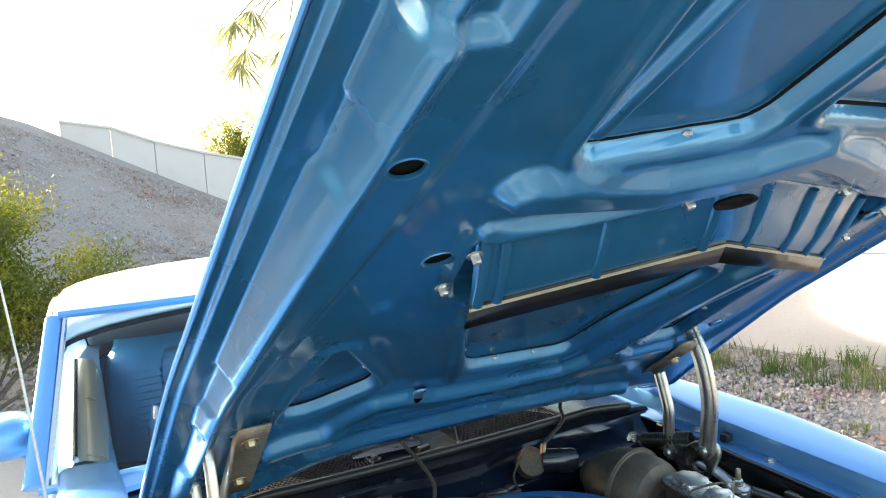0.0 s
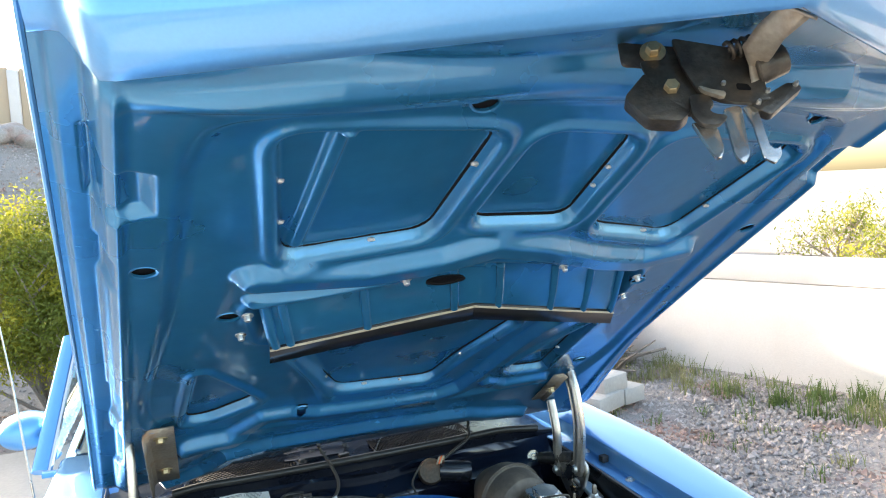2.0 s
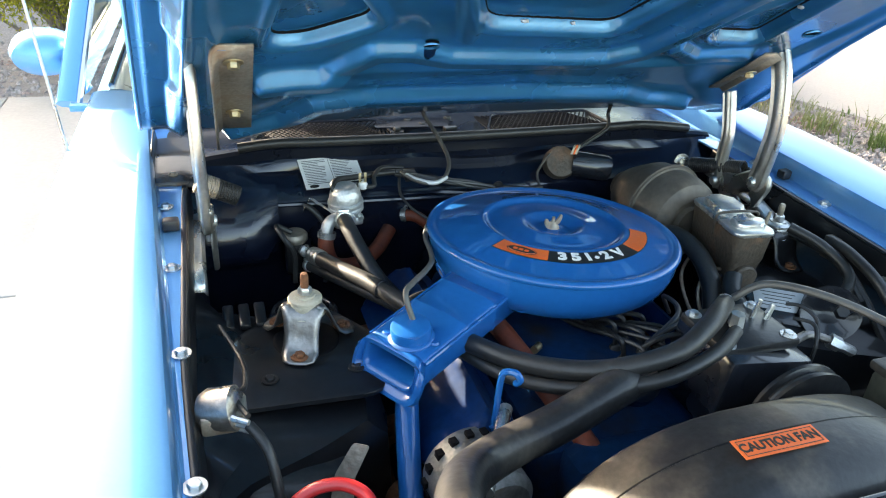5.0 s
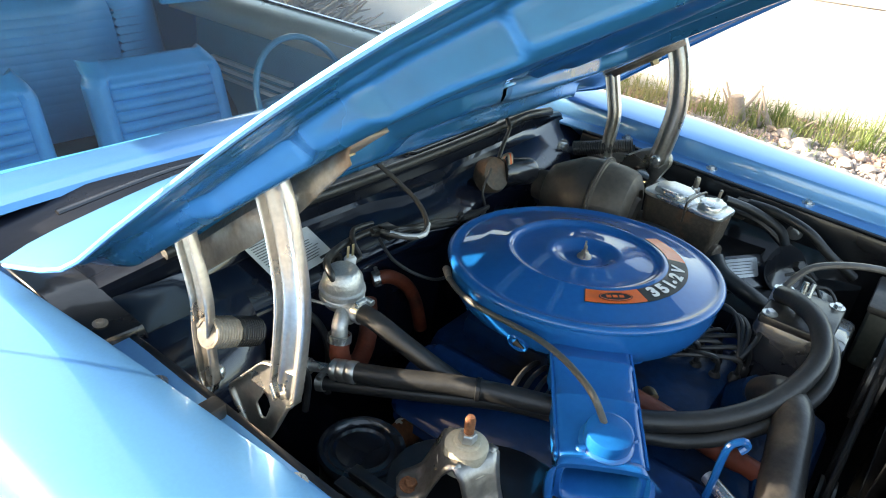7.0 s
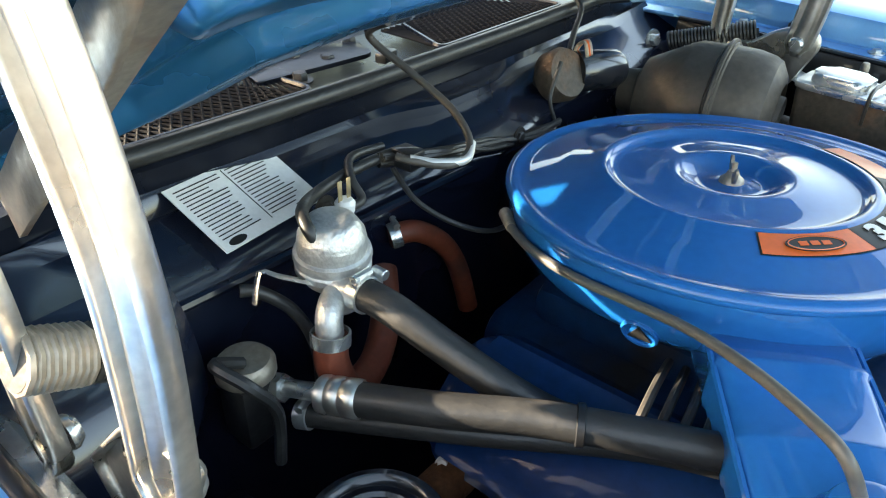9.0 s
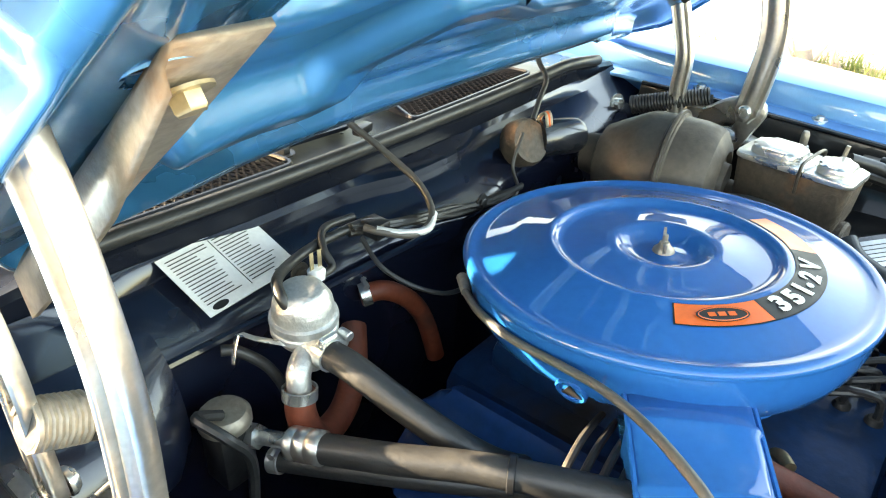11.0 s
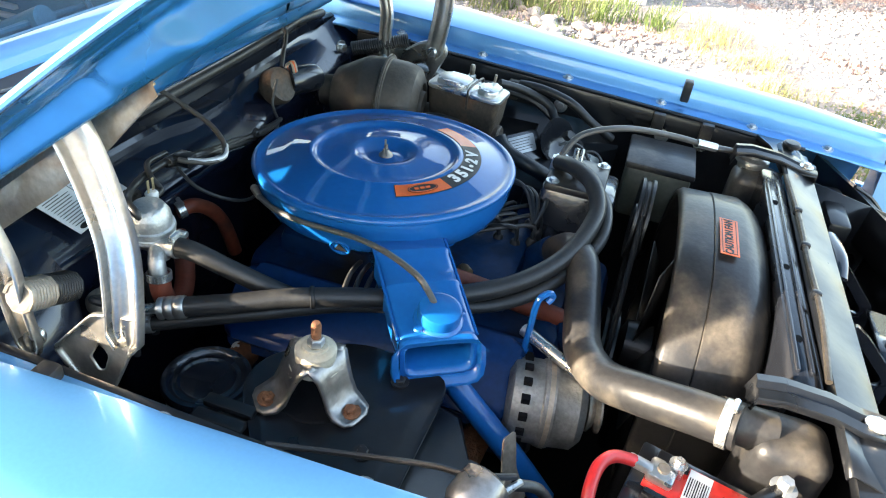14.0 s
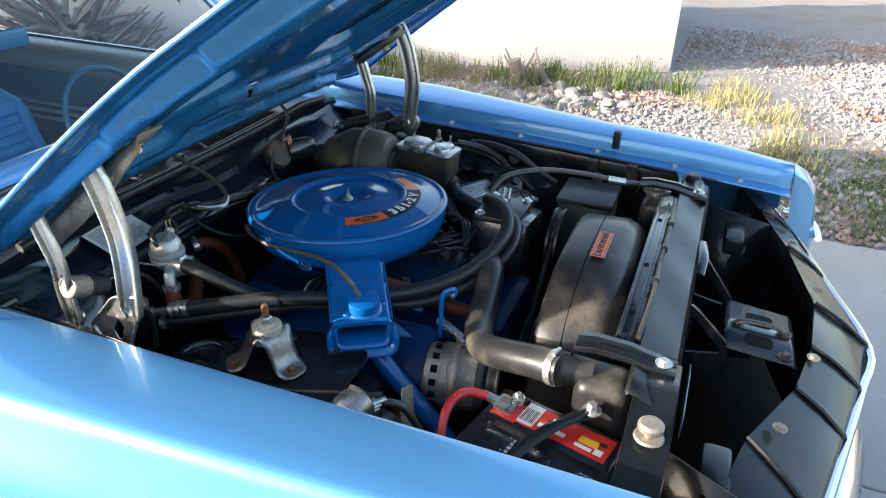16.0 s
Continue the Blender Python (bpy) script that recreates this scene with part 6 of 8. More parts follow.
# snorkel: a flat duct, falling slightly to its flared mouth
D = Vector((-0.844, -0.537, 0)).normalized()
S = Vector((0.537, -0.844, 0)).normalized()          # across the duct
root = Vector((-0.150, 0.300, 0.9235))
FALL = 0.13


def snork(d, w, top, bot, r=0.010, dome=0.003, reach=0.0):
    """A section of the duct, d metres along, w half wide, with its top and bottom beside the falling line."""
    o = []
    for x, z in rounded([(-w, top - dome), (-w * 0.5, top), (w * 0.5, top), (w, top - dome), (w, bot), (-w, bot)], r, 3):
        p = root + D * (d + reach * (top - z)) + S * x
        o.append((p.x, p.y, p.z + z - FALL * d))
    return o


bm = NB()
loft(bm, [snork(0.0, 0.064, 0.0, -0.058), snork(0.062, 0.0625, 0.0, -0.058), snork(0.066, 0.064, 0.002, -0.058), snork(0.071, 0.064, 0.002, -0.058), snork(0.075, 0.062, 0.0, -0.058), snork(0.138, 0.061, 0.0, -0.058), snork(0.142, 0.0625, 0.002, -0.058), snork(0.147, 0.0625, 0.002, -0.058), snork(0.151, 0.061, 0.0, -0.058), snork(0.235, 0.060, 0.0, -0.058), snork(0.262, 0.060, -0.001, -0.060)], close=True)
sn = part("snorkel", bm, ENGINE_BLUE, air, "flat blue intake snorkel", sharp=40)
thick(sn, 0.0025, -1)
for sgn in (-1, 1):                                  # folded seam along each side of the duct
    bm = NB()
    tube(bm, [root + D * d + S * sgn * (0.064 - 0.012 * d) + Vector((0, 0, -0.008 - FALL * d)) for d in (0.01, 0.08, 0.16, 0.25)], 0.003, 6, 3)
    part("seam", bm, ENGINE_BLUE, air)
bm = NB()                                            # flared lip round the mouth
loft(bm, [snork(0.250, 0.0605, 0.001, -0.059, 0.016), snork(0.258, 0.062, 0.002, -0.060, 0.018, reach=0.15), snork(0.263, 0.065, -0.001, -0.065, 0.022, reach=0.34), snork(0.262, 0.070, -0.010, -0.070, 0.026, reach=0.42), snork(0.257, 0.0715, -0.016, -0.073, 0.026, reach=0.42)], close=True)
thick(part("mouth_lip", bm, ENGINE_BLUE, air, sharp=60), 0.003, -1)
bm = NB()                                            # inner sleeve of the slot
loft(bm, [snork(0.261, 0.055, -0.008, -0.056, 0.018, 0.001, 0.34), snork(0.255, 0.052, -0.011, -0.053, 0.016, 0.001, 0.2), snork(0.17, 0.050, -0.012, -0.052, 0.016, 0.001)], close=True)
thick(part("sleeve", bm, ENGINE_BLUE, air, sharp=60), 0.002, -1)
bm = NB()
loft(bm, [snork(0.258, 0.0595, -0.001, -0.0595, 0.016, reach=0.26), snork(0.2605, 0.055, -0.008, -0.056, 0.018, 0.001, 0.34)], close=True)
part("mouth_face", bm, ENGINE_BLUE, air, sharp=60)
kp = root + D * 0.222 + S * 0.006
kz = root.z - FALL * 0.222
part("vacuum_motor", lathe(NB(), [(0, 0.026), (0.028, 0.026), (0.032, 0.0245), (0.0335, 0.021), (0.0335, 0.006), (0.037, 0.004), (0.0385, 0.002), (0.0385, -0.002)], Matrix.Translation((kp.x, kp.y, kz)) @ pose(0, 0, 0, 4, -6, 0), 40), ENGINE_BLUE, air, "round blue vacuum motor cap", sharp=35)
for a in (-40, 150):
    q = Vector((kp.x + 0.041 * math.cos(radians(a)), kp.y + 0.041 * math.sin(radians(a)), kz + 0.001))
    part("tab", lathe(NB(), [(0, 0.003), (0.006, 0.003), (0.008, 0.0), (0, 0)], Matrix.Translation(q), 12), ENGINE_BLUE, air)
for sgn in (-1, 1):                                  # ears that hold the duct to the bowl
    q = root + S * sgn * 0.078 + D * 0.012 + Vector((0, 0, -0.028))
    er = part("ear", lathe(NB(), [(0, 0.004), (0.016, 0.004), (0.018, 0.001), (0.018, -0.002), (0, -0.002)], axis(q, q + D)[0], 20), ENGINE_BLUE, air)
    part("bolt", hexbolt(NB(), q + D * 0.004, D, 0.007, 0.007, False), ENGINE_BLUE, er)
# drain boss on the bowl
em = m @ Matrix.Translation((-0.2335, -0.010, -0.070)) @ Vector((-1, -0.05, -0.45)).to_track_quat("Z", "Y").to_matrix().to_4x4()
bm = NB()
lathe(bm, [(0, -0.002), (0.019, -0.002), (0.019, 0.0025), (0.017, 0.004), (0.015, 0.003), (0.0145, 0.001), (0, 0.001)], em, 28)
part("drain_boss", bm, ENGINE_BLUE, air)
bm = NB()
plate(bm, [(-0.012, -0.008), (0.012, -0.008), (0.0, 0.012)], 0.0016, em @ Matrix.Translation((0, 0, 0.001)))
part("triangle_mark", bm, INK, air)
# vacuum line to the motor
vac = thing("vacuum_hose", "thin grey vacuum hose along the air cleaner", "hose", at=(-0.2, 0.4, 0.9))
bm = NB()
tube(bm, [m @ Vector(p) for p in ((-0.190, 0.172, -0.030), (-0.226, 0.120, -0.028), (-0.248, 0.060, -0.027), (-0.258, -0.005, -0.025), (-0.272, -0.062, -0.020), (-0.302, -0.118, -0.012), (-0.338, -0.168, -0.006), (-0.360, -0.200, -0.010))] + [(kp.x + 0.006, kp.y + 0.010, kz + 0.022)], 0.0050, 10, 7)
part("hose", bm, mat("grey_rubber", (0.085, 0.082, 0.075), 0.5, 0, 0.1, 0.25, 20, 120, 0.05, 120), vac)
part("nipple", rod(NB(), m @ Vector((-0.170, 0.190, -0.030)), m @ Vector((-0.196, 0.164, -0.030)), 0.0075, 0.006, 10), DULLSTEEL, vac)

# ---- brake booster and master cylinder ----
boo = thing("brake_booster", "grimy black brake booster drum on the firewall", "brake booster", at=(0.37, 0.55, 0.85))
bmx = axis((0.375, 0.655, 0.893), (0.398, 0.455, 0.893))[0]
part("shell", lathe(NB(), [(0, -0.05), (0.035, -0.05), (0.040, -0.022), (0.060, -0.014), (0.078, 0.018), (0.095, 0.050), (0.100, 0.062), (0.101, 0.100), (0.106, 0.103), (0.107, 0.109), (0.106, 0.115), (0.1015, 0.117), (0.1005, 0.150), (0.096, 0.172), (0.090, 0.184), (0.070, 0.196), (0.058, 0.198), (0.055, 0.190), (0.040, 0.190), (0.038, 0.204), (0, 0.204)], bmx, 56), BOOSTER, boo, sharp=25)
bm = NB()
tube(bm, [bmx @ Vector((0.1055 * math.cos(a), 0.1055 * math.sin(a), 0.109)) for a in [i * 2 * math.pi / 48 for i in range(49)]], 0.0042, 6, 1, flat=1.6)
part("clamp_band", bm, BOOSTER, boo)
bm = NB()
box(bm, (0.02, -0.108, 0.109), (0.030, 0.012, 0.022), bmx, 0.003)
part("crimp", bm, DULLSTEEL, boo)
part("check_valve", rod(NB(), bmx @ Vector((-0.060, -0.030, 0.178)), bmx @ Vector((-0.062, -0.032, 0.214)), 0.016, 0.012, 14, 0.003), RUBBER, boo)
mc = thing("master_cylinder", "brown cast-iron master cylinder with a plated lid", "master cylinder", at=(0.41, 0.35, 0.87))
mm = Matrix.Translation((0.412, 0.350, 0.0)) @ pose(0, 0, 0, 0, 0, -7)
bm = NB()
secs = []
for z, wx, wy in ((0.855, 0.030, 0.078), (0.885, 0.034, 0.082), (0.90, 0.038, 0.085), (0.956, 0.041, 0.089)):
    secs.append([mm @ Vector((x, y, z)) for x, y in rounded([(-wx, -wy), (wx, -wy), (wx, wy), (-wx, wy)], 0.014)])
loft(bm, secs, cap=True, close=True)
part("reservoir", bm, CASTIRON, mc, sharp=40)
part("bore", rod(NB(), mm @ Vector((0, 0.11, 0.865)), mm @ Vector((0, -0.095, 0.865)), 0.030, 0.026, 20, 0.004), CASTIRON, mc)
bm = NB()
plate(bm, rounded([(-0.044, -0.092), (0.044, -0.092), (0.044, 0.092), (-0.044, 0.092)], 0.016), 0.009, mm @ Matrix.Translation((0, 0, 0.957)), 0.003)
ld = part("lid", bm, ZINC, mc, "bright plated lid with two domes")
for y0, y1 in ((-0.078, -0.028), (-0.004, 0.076)):
    bm = NB()
    plate(bm, rounded([(-0.032, y0), (0.032, y0), (0.032, y1), (-0.032, y1)], 0.02, 5), 0.020, mm @ Matrix.Translation((0, 0, 0.960)), 0.008)
    part("dome", bm, ZINC, ld)
bm = NB()
tube(bm, [mm @ Vector(p) for p in ((-0.047, -0.016, 0.93), (-0.049, -0.016, 0.965), (-0.035, -0.016, 0.979), (0.035, -0.016, 0.979), (0.049, -0.016, 0.965), (0.047, -0.016, 0.92))], 0.0028, 7, 5)
part("bail", bm, DARKMETAL, mc, "wire bail across the lid")
for k in range(2):
    bm = NB()
    y = -0.05 + 0.07 * k
    tube(bm, [mm @ Vector(p) for p in ((-0.03, y, 0.865), (-0.06, y, 0.86), (-0.09, y - 0.03, 0.82), (-0.06, y - 0.08, 0.74), (0.05, y - 0.12, 0.66))], 0.004, 7, 5)
    part("brake_line", bm, DULLSTEEL, mc)
part("fitting", rod(NB(), (0.455, 0.303, 0.945), (0.457, 0.299, 0.992), 0.0042, 0.0035, 8), DULLSTEEL, mc)

# wiper motor
wm = thing("wiper_motor", "black wiper motor with a round cast end", "wiper motor", at=(0.25, 0.74, 0.93))
wa = axis((0.185, 0.745, 0.955), (0.335, 0.700, 0.938))[0]
part("gear_case", lathe(NB(), [(0, 0.0), (0.032, 0.0), (0.040, 0.006), (0.041, 0.03), (0.036, 0.04), (0, 0.04)], axis((0.205, 0.755, 0.940), (0.19, 0.69, 0.975))[0], 28), CASTIRON, wm)
part("motor_can", lathe(NB(), [(0, 0.045), (0.030, 0.045), (0.032, 0.05), (0.032, 0.135), (0.028, 0.145), (0, 0.147)], wa, 28), BLACK_GLOSS, wm)
bm = NB()
box(bm, (0.215, 0.765, 0.915), (0.06, 0.03, 0.07), bev=0.01)
part("mount", bm, BLACK_DUST, wm)
for k, c in enumerate((CREAM, ORANGE, CREAM)):
    bm = NB()
    tube(bm, [(0.21 + 0.006 * k, 0.70, 0.985), (0.225 + 0.006 * k, 0.715, 1.0), (0.238 + 0.004 * k, 0.735, 0.985), (0.24, 0.74, 0.95)], 0.0028, 6, 5)
    part("wire", bm, c, wm)

# right-hand black relay box with its data plate
box_ = thing("shock_tower_plate", "bright printed plate on a black tower panel", "data plate", at=(0.46, 0.22, 0.85))
q0, q1 = Vector((0.416, 0.251, 0.850)), Vector((0.493, 0.191, 0.854))
e1 = (q1 - q0).normalized()
nn = e1.cross(Vector((-0.45, -0.5, 0.75))).cross(e1).normalized()
up_ = nn.cross(e1)
pm = Matrix(((e1.x, up_.x, nn.x, q0.x), (e1.y, up_.y, nn.y, q0.y), (e1.z, up_.z, nn.z, q0.z), (0, 0, 0, 1)))
bm = NB()
plate(bm, rounded([(0, 0.0), (0.098, 0.0), (0.088, -0.044), (0.012, -0.044)], 0.004), 0.0015, pm, 0.0003)
part("plate", bm, DECAL, box_)
for k in range(5):
    bm = NB()
    box(bm, (0.049, -0.008 - 0.007 * k, 0.002), (0.066 - 0.01 * (k % 3), 0.0014, 0.0008), pm)
    part("print_line", bm, INK, box_)
bm = NB()
box(bm, (0.055, -0.03, -0.05), (0.13, 0.085, 0.098), pm, 0.012)
part("backing", bm, BLACK_GLOSS, box_)

# firewall data label
lab = thing("emission_label", "white printed engine data label on the firewall", "label", at=(-0.36, 0.78, 0.95))
l0, l1, l2 = Vector((-0.433, 0.814, 0.9665)), Vector((-0.294, 0.828, 0.9665)), Vector((-0.430, 0.726, 0.926))
e1 = (l1 - l0).normalized()
e2 = (l2 - l0)
e2 = (e2 - e1 * e2.dot(e1)).normalized()
nn = e2.cross(e1)
LMX = Matrix(((e1.x, -e2.x, nn.x, l0.x), (e1.y, -e2.y, nn.y, l0.y), (e1.z, -e2.z, nn.z, l0.z), (0, 0, 0, 1)))
bm = NB()
plate(bm, [(0, 0), (0.138, 0), (0.138, -0.094), (0, -0.094)], 0.0016, LMX @ Matrix.Translation((0, 0, 0.002)))
part("sheet", bm, WHITE, lab)
rnd = random.Random(2)
for col in (0, 1):
    for k in range(15):
        w_ = rnd.uniform(0.035, 0.056)
        bm = NB()
        box(bm, (0.007 + 0.066 * col + w_ / 2, -0.008 - 0.0051 * k, 0.0040), (w_, 0.0011, 0.0006), LMX)
        part("print_line", bm, INK, lab)
bm = NB()
box(bm, (0.069, -0.045, 0.0040), (0.0008, 0.078, 0.0006), LMX)
part("print_line", bm, INK, lab)
bm = NB()
lathe(bm, [(0, 0.0006), (0.011, 0.0006), (0.011, 0), (0, 0)], LMX @ Matrix.Translation((0.020, -0.087, 0.0037)) @ Matrix.Diagonal((1, 0.42, 1, 1)), 20)
part("emblem", bm, INK, lab)
bm = NB()
box(bm, (0.118, -0.086, 0.004), (0.026, 0.005, 0.0006), LMX)
part("print_line", bm, INK, lab)

# ---- heater valve ----
hv = thing("heater_valve", "cast aluminium heater control valve with a domed cap", "heater valve", at=(-0.349, 0.663, 0.88))
m = Matrix.Translation((-0.349, 0.663, 0.918)) @ pose(0, 0, 0, 4, -3, 0)
part("cap", lathe(NB(), [(0, 0.046), (0.020, 0.046), (0.025, 0.043), (0.033, 0.030), (0.035, 0.018), (0.035, 0.012), (0.0385, 0.010), (0.0395, 0.005), (0.0385, 0.001), (0.037, -0.001), (0.0385, -0.003), (0.0385, -0.010), (0.035, -0.014), (0.030, -0.024), (0.014, -0.028), (0, -0.028)], m, 44), ALU, hv, sharp=35)
part("body", lathe(NB(), [(0, 0), (0.016, 0), (0.019, 0.008), (0.017, 0.03), (0, 0.03)], Matrix.Translation((-0.362, 0.640, 0.876)), 20), ALU, hv)
bm = NB()
tube(bm, [(-0.365, 0.640, 0.897), (-0.385, 0.628, 0.897), (-0.396, 0.621, 0.888), (-0.399, 0.617, 0.868)], 0.0135, 14, 6)
part("elbow", bm, ALU, hv)
part("outlet", rod(NB(), (-0.368, 0.642, 0.901), (-0.362, 0.604, 0.907), 0.014, 0.013, 16, 0.002), ALU, hv)
bm = NB()
box(bm, (-0.335, 0.632, 0.892), (0.034, 0.02, 0.018), bev=0.005)
part("flange", bm, ALU, hv)
for dx in (-0.0, 0.018):
    part("screw", rod(NB(), (-0.342 + dx, 0.615, 0.903), (-0.342 + dx, 0.632, 0.903), 0.006, None, 10, 0.001), ZINC, hv)
part("terminal", lathe(NB(), [(0, 0), (0.010, 0), (0.011, 0.010), (0.008, 0.014), (0, 0.014)], Matrix.Translation((-0.306, 0.688, 0.942)), 16), WHITE, hv, "white plastic terminal")
for dx in (-0.006, 0.006):
    bm = NB()
    box(bm, (-0.306 + dx, 0.688, 0.966), (0.0055, 0.0015, 0.024), bev=0.0005)
    part("prong", bm, BRASS, hv)
bm = NB()
tube(bm, [(-0.38, 0.655, 0.905), (-0.41, 0.672, 0.922), (-0.425, 0.68, 0.930), (-0.44, 0.672, 0.905)], 0.005, 6, 2, flat=0.25)
part("bracket", bm, ZINC, hv)


# ---- hoses, pipes and wires ----
def hose(name, label, pts, r, material=RUBBER, n=7, seg=12, clamps=(), category="hose", taper=None):
    t = thing(name, label, category, at=pts[0])
    part("hose", tube(NB(), pts, r, seg, n, taper), material, t)
    line = curve_points(pts, n)
    for f in clamps:
        i = int(f * (len(line) - 1))
        p = line[i]
        q = line[min(i + 1, len(line) - 1)] if i < len(line) - 1 else p + (p - line[i - 1])
        d = (q - p).normalized()
        c = part("clamp", lathe(NB(), [(r + 0.0005, -0.007), (r + 0.0025, -0.0065), (r + 0.0025, 0.0065), (r + 0.0005, 0.007)], axis(p, p + d)[0], 20), ZINC, t, "slotted steel hose clamp")
        part("screw", rod(NB(), p + Vector((0, 0, r + 0.004)) - d.cross(Vector((0, 0, 1))) * 0.010, p + Vector((0, 0, r + 0.004)) + d.cross(Vector((0, 0, 1))) * 0.012, 0.0045, None, 8), ZINC, c)
    return t


hose("heater_hose", "black heater hose from the valve to the engine", [(-0.3625, 0.612, 0.906), (-0.361, 0.575, 0.905), (-0.348, 0.52, 0.880), (-0.325, 0.455, 0.845), (-0.285, 0.42, 0.805), (-0.22, 0.40, 0.76)], 0.0165, clamps=(0.05,))
hose("heater_hose", "faded red heater hose below the valve", [(-0.399, 0.617, 0.874), (-0.402, 0.613, 0.84), (-0.385, 0.61, 0.80), (-0.33, 0.63, 0.785), (-0.28, 0.66, 0.80), (-0.24, 0.70, 0.83)], 0.017, REDHOSE, clamps=(0.04,))
hose("heater_hose", "faded red hose behind the engine", [(-0.205, 0.722, 0.850), (-0.175, 0.705, 0.852), (-0.135, 0.695, 0.820), (-0.105, 0.690, 0.77), (-0.09, 0.68, 0.70)], 0.0140, REDHOSE, clamps=(0.1,))
hose("radiator_hose", "thick black upper radiator hose with a dusty bend", [(0.03, 0.045, 0.83), (-0.005, 0.018, 0.868), (-0.065, -0.010, 0.880), (-0.16, -0.030, 0.855), (-0.24, -0.045, 0.842), (-0.305, -0.080, 0.852), (-0.352, -0.135, 0.885), (-0.385, -0.205, 0.912), (-0.402, -0.255, 0.923)], 0.031, BLACK_DUST, 8, 20, clamps=(0.965,))
acf = thing("refrigerant_line", "thick black refrigerant hose with crimped steel fittings", "hose", at=(-0.44, 0.64, 0.82))
part("pipe", tube(NB(), [(-0.447, 0.660, 0.818), (-0.438, 0.625, 0.828), (-0.430, 0.59, 0.838)], 0.009, 10, 4), ZINC, acf)
part("nut", rod(NB(), (-0.446, 0.655, 0.819), (-0.442, 0.638, 0.824), 0.014, None, 6), ZINC, acf)
part("ferrule", lathe(NB(), [(0.012, 0), (0.018, 0.002), (0.0185, 0.009), (0.0165, 0.012), (0.0185, 0.015), (0.0185, 0.024), (0.0165, 0.027), (0.0185, 0.030), (0.0185, 0.042), (0.016, 0.045)], axis((-0.432, 0.598, 0.835), (-0.420, 0.556, 0.845))[0], 22), STEEL, acf, "crimped steel ferrule")
part("hose", tube(NB(), [(-0.421, 0.560, 0.844), (-0.39, 0.49, 0.853), (-0.35, 0.415, 0.861), (-0.315, 0.34, 0.864), (-0.275, 0.26, 0.862), (-0.225, 0.17, 0.865), (-0.16, 0.085, 0.875), (-0.07, 0.02, 0.895), (0.03, -0.01, 0.93), (0.10, 0.01, 0.955), (0.16, 0.055, 0.952), (0.20, 0.09, 0.935)], 0.0165, 12, 7), RUBBER, acf)
bm = NB()
for d_ in (Vector((0, 0, 0.0)),):
    p = Vector((-0.335, 0.384, 0.8625))
    lathe(bm, [(0.017, -0.004), (0.019, -0.003), (0.019, 0.003), (0.017, 0.004)], axis(p, (-0.318, 0.352, 0.864))[0], 18)
part("clip", bm, BLACK, acf)
hose("refrigerant_line", "thinner black refrigerant hose running alongside", [(-0.44, 0.62, 0.80), (-0.42, 0.57, 0.81), (-0.37, 0.46, 0.828), (-0.30, 0.34, 0.836), (-0.25, 0.22, 0.838), (-0.19, 0.10, 0.845), (-0.10, 0.02, 0.865), (0.0, -0.03, 0.90), (0.10, -0.02, 0.925), (0.18, 0.03, 0.92)], 0.012, RUBBER, clamps=(0.02,))
exp = thing("expansion_valve", "dusty round refrigerant valve beside the hinge", "valve", at=(-0.46, 0.665, 0.8))
part("dome", lathe(NB(), [(0, 0.022), (0.024, 0.020), (0.029, 0.014), (0.029, 0.004), (0.026, 0), (0, 0)], Matrix.Translation((-0.462, 0.668, 0.838)), 26), DULLSTEEL, exp)
bm = NB()
box(bm, (-0.462, 0.668, 0.80), (0.042, 0.042, 0.075), bev=0.005)
part("body", bm, BLACK_DUST, exp)
part("capillary", tube(NB(), [(-0.47, 0.66, 0.862), (-0.50, 0.655, 0.882), (-0.49, 0.62, 0.87), (-0.47, 0.615, 0.83), (-0.47, 0.62, 0.76)], 0.006, 8, 6), RUBBER, exp)
hose("drain_hose", "thin black drain hose on the firewall", [(-0.435, 0.70, 0.905), (-0.42, 0.69, 0.90), (-0.395, 0.672, 0.87), (-0.385, 0.655, 0.82), (-0.40, 0.64, 0.74)], 0.0065)
hose("vacuum_hose", "black vacuum hose curling over the heater valve", [(-0.372, 0.655, 0.945), (-0.376, 0.665, 0.962), (-0.36, 0.69, 0.965), (-0.32, 0.715, 0.958), (-0.27, 0.725, 0.958), (-0.22, 0.72, 0.962), (-0.18, 0.715, 0.962)], 0.0065)
hose("vacuum_hose", "grey vacuum hose from the valve terminal", [(-0.30, 0.685, 0.945), (-0.28, 0.69, 0.945), (-0.275, 0.71, 0.96), (-0.25, 0.735, 0.968), (-0.20, 0.735, 0.965)], 0.005)
# washer hose hanging from the hood to the firewall, and its loop
hose("washer_hose", "thin rubber hose hanging from the hood edge", [tuple(hp(-0.14, -0.20, 0.0)), (-0.130, 0.82, 1.06), (-0.108, 0.77, 1.02), (-0.10, 0.71, 0.985), (-0.125, 0.665, 0.962), (-0.17, 0.655, 0.957), (-0.205, 0.68, 0.965), (-0.215, 0.70, 0.968)], 0.0048, mat("grey_hose", (0.06, 0.055, 0.05), 0.5, 0, 0.1, 0.25, 20, 100, 0.05, 120), 8)
hose("washer_hose", "short pale section of hose at the clip", [(-0.118, 0.668, 0.962), (-0.150, 0.652, 0.957), (-0.185, 0.664, 0.961), (-0.208, 0.686, 0.967)], 0.0052, DECAL, 8)
hose("washer_hose", "thin rubber hose from the hood at the driver side", [tuple(hp(0.37, -0.24, 0.0)), (0.375, 0.83, 1.04), (0.36, 0.80, 1.012), (0.30, 0.775, 0.99), (0.245, 0.75, 0.975)], 0.005, RUBBER, 8)
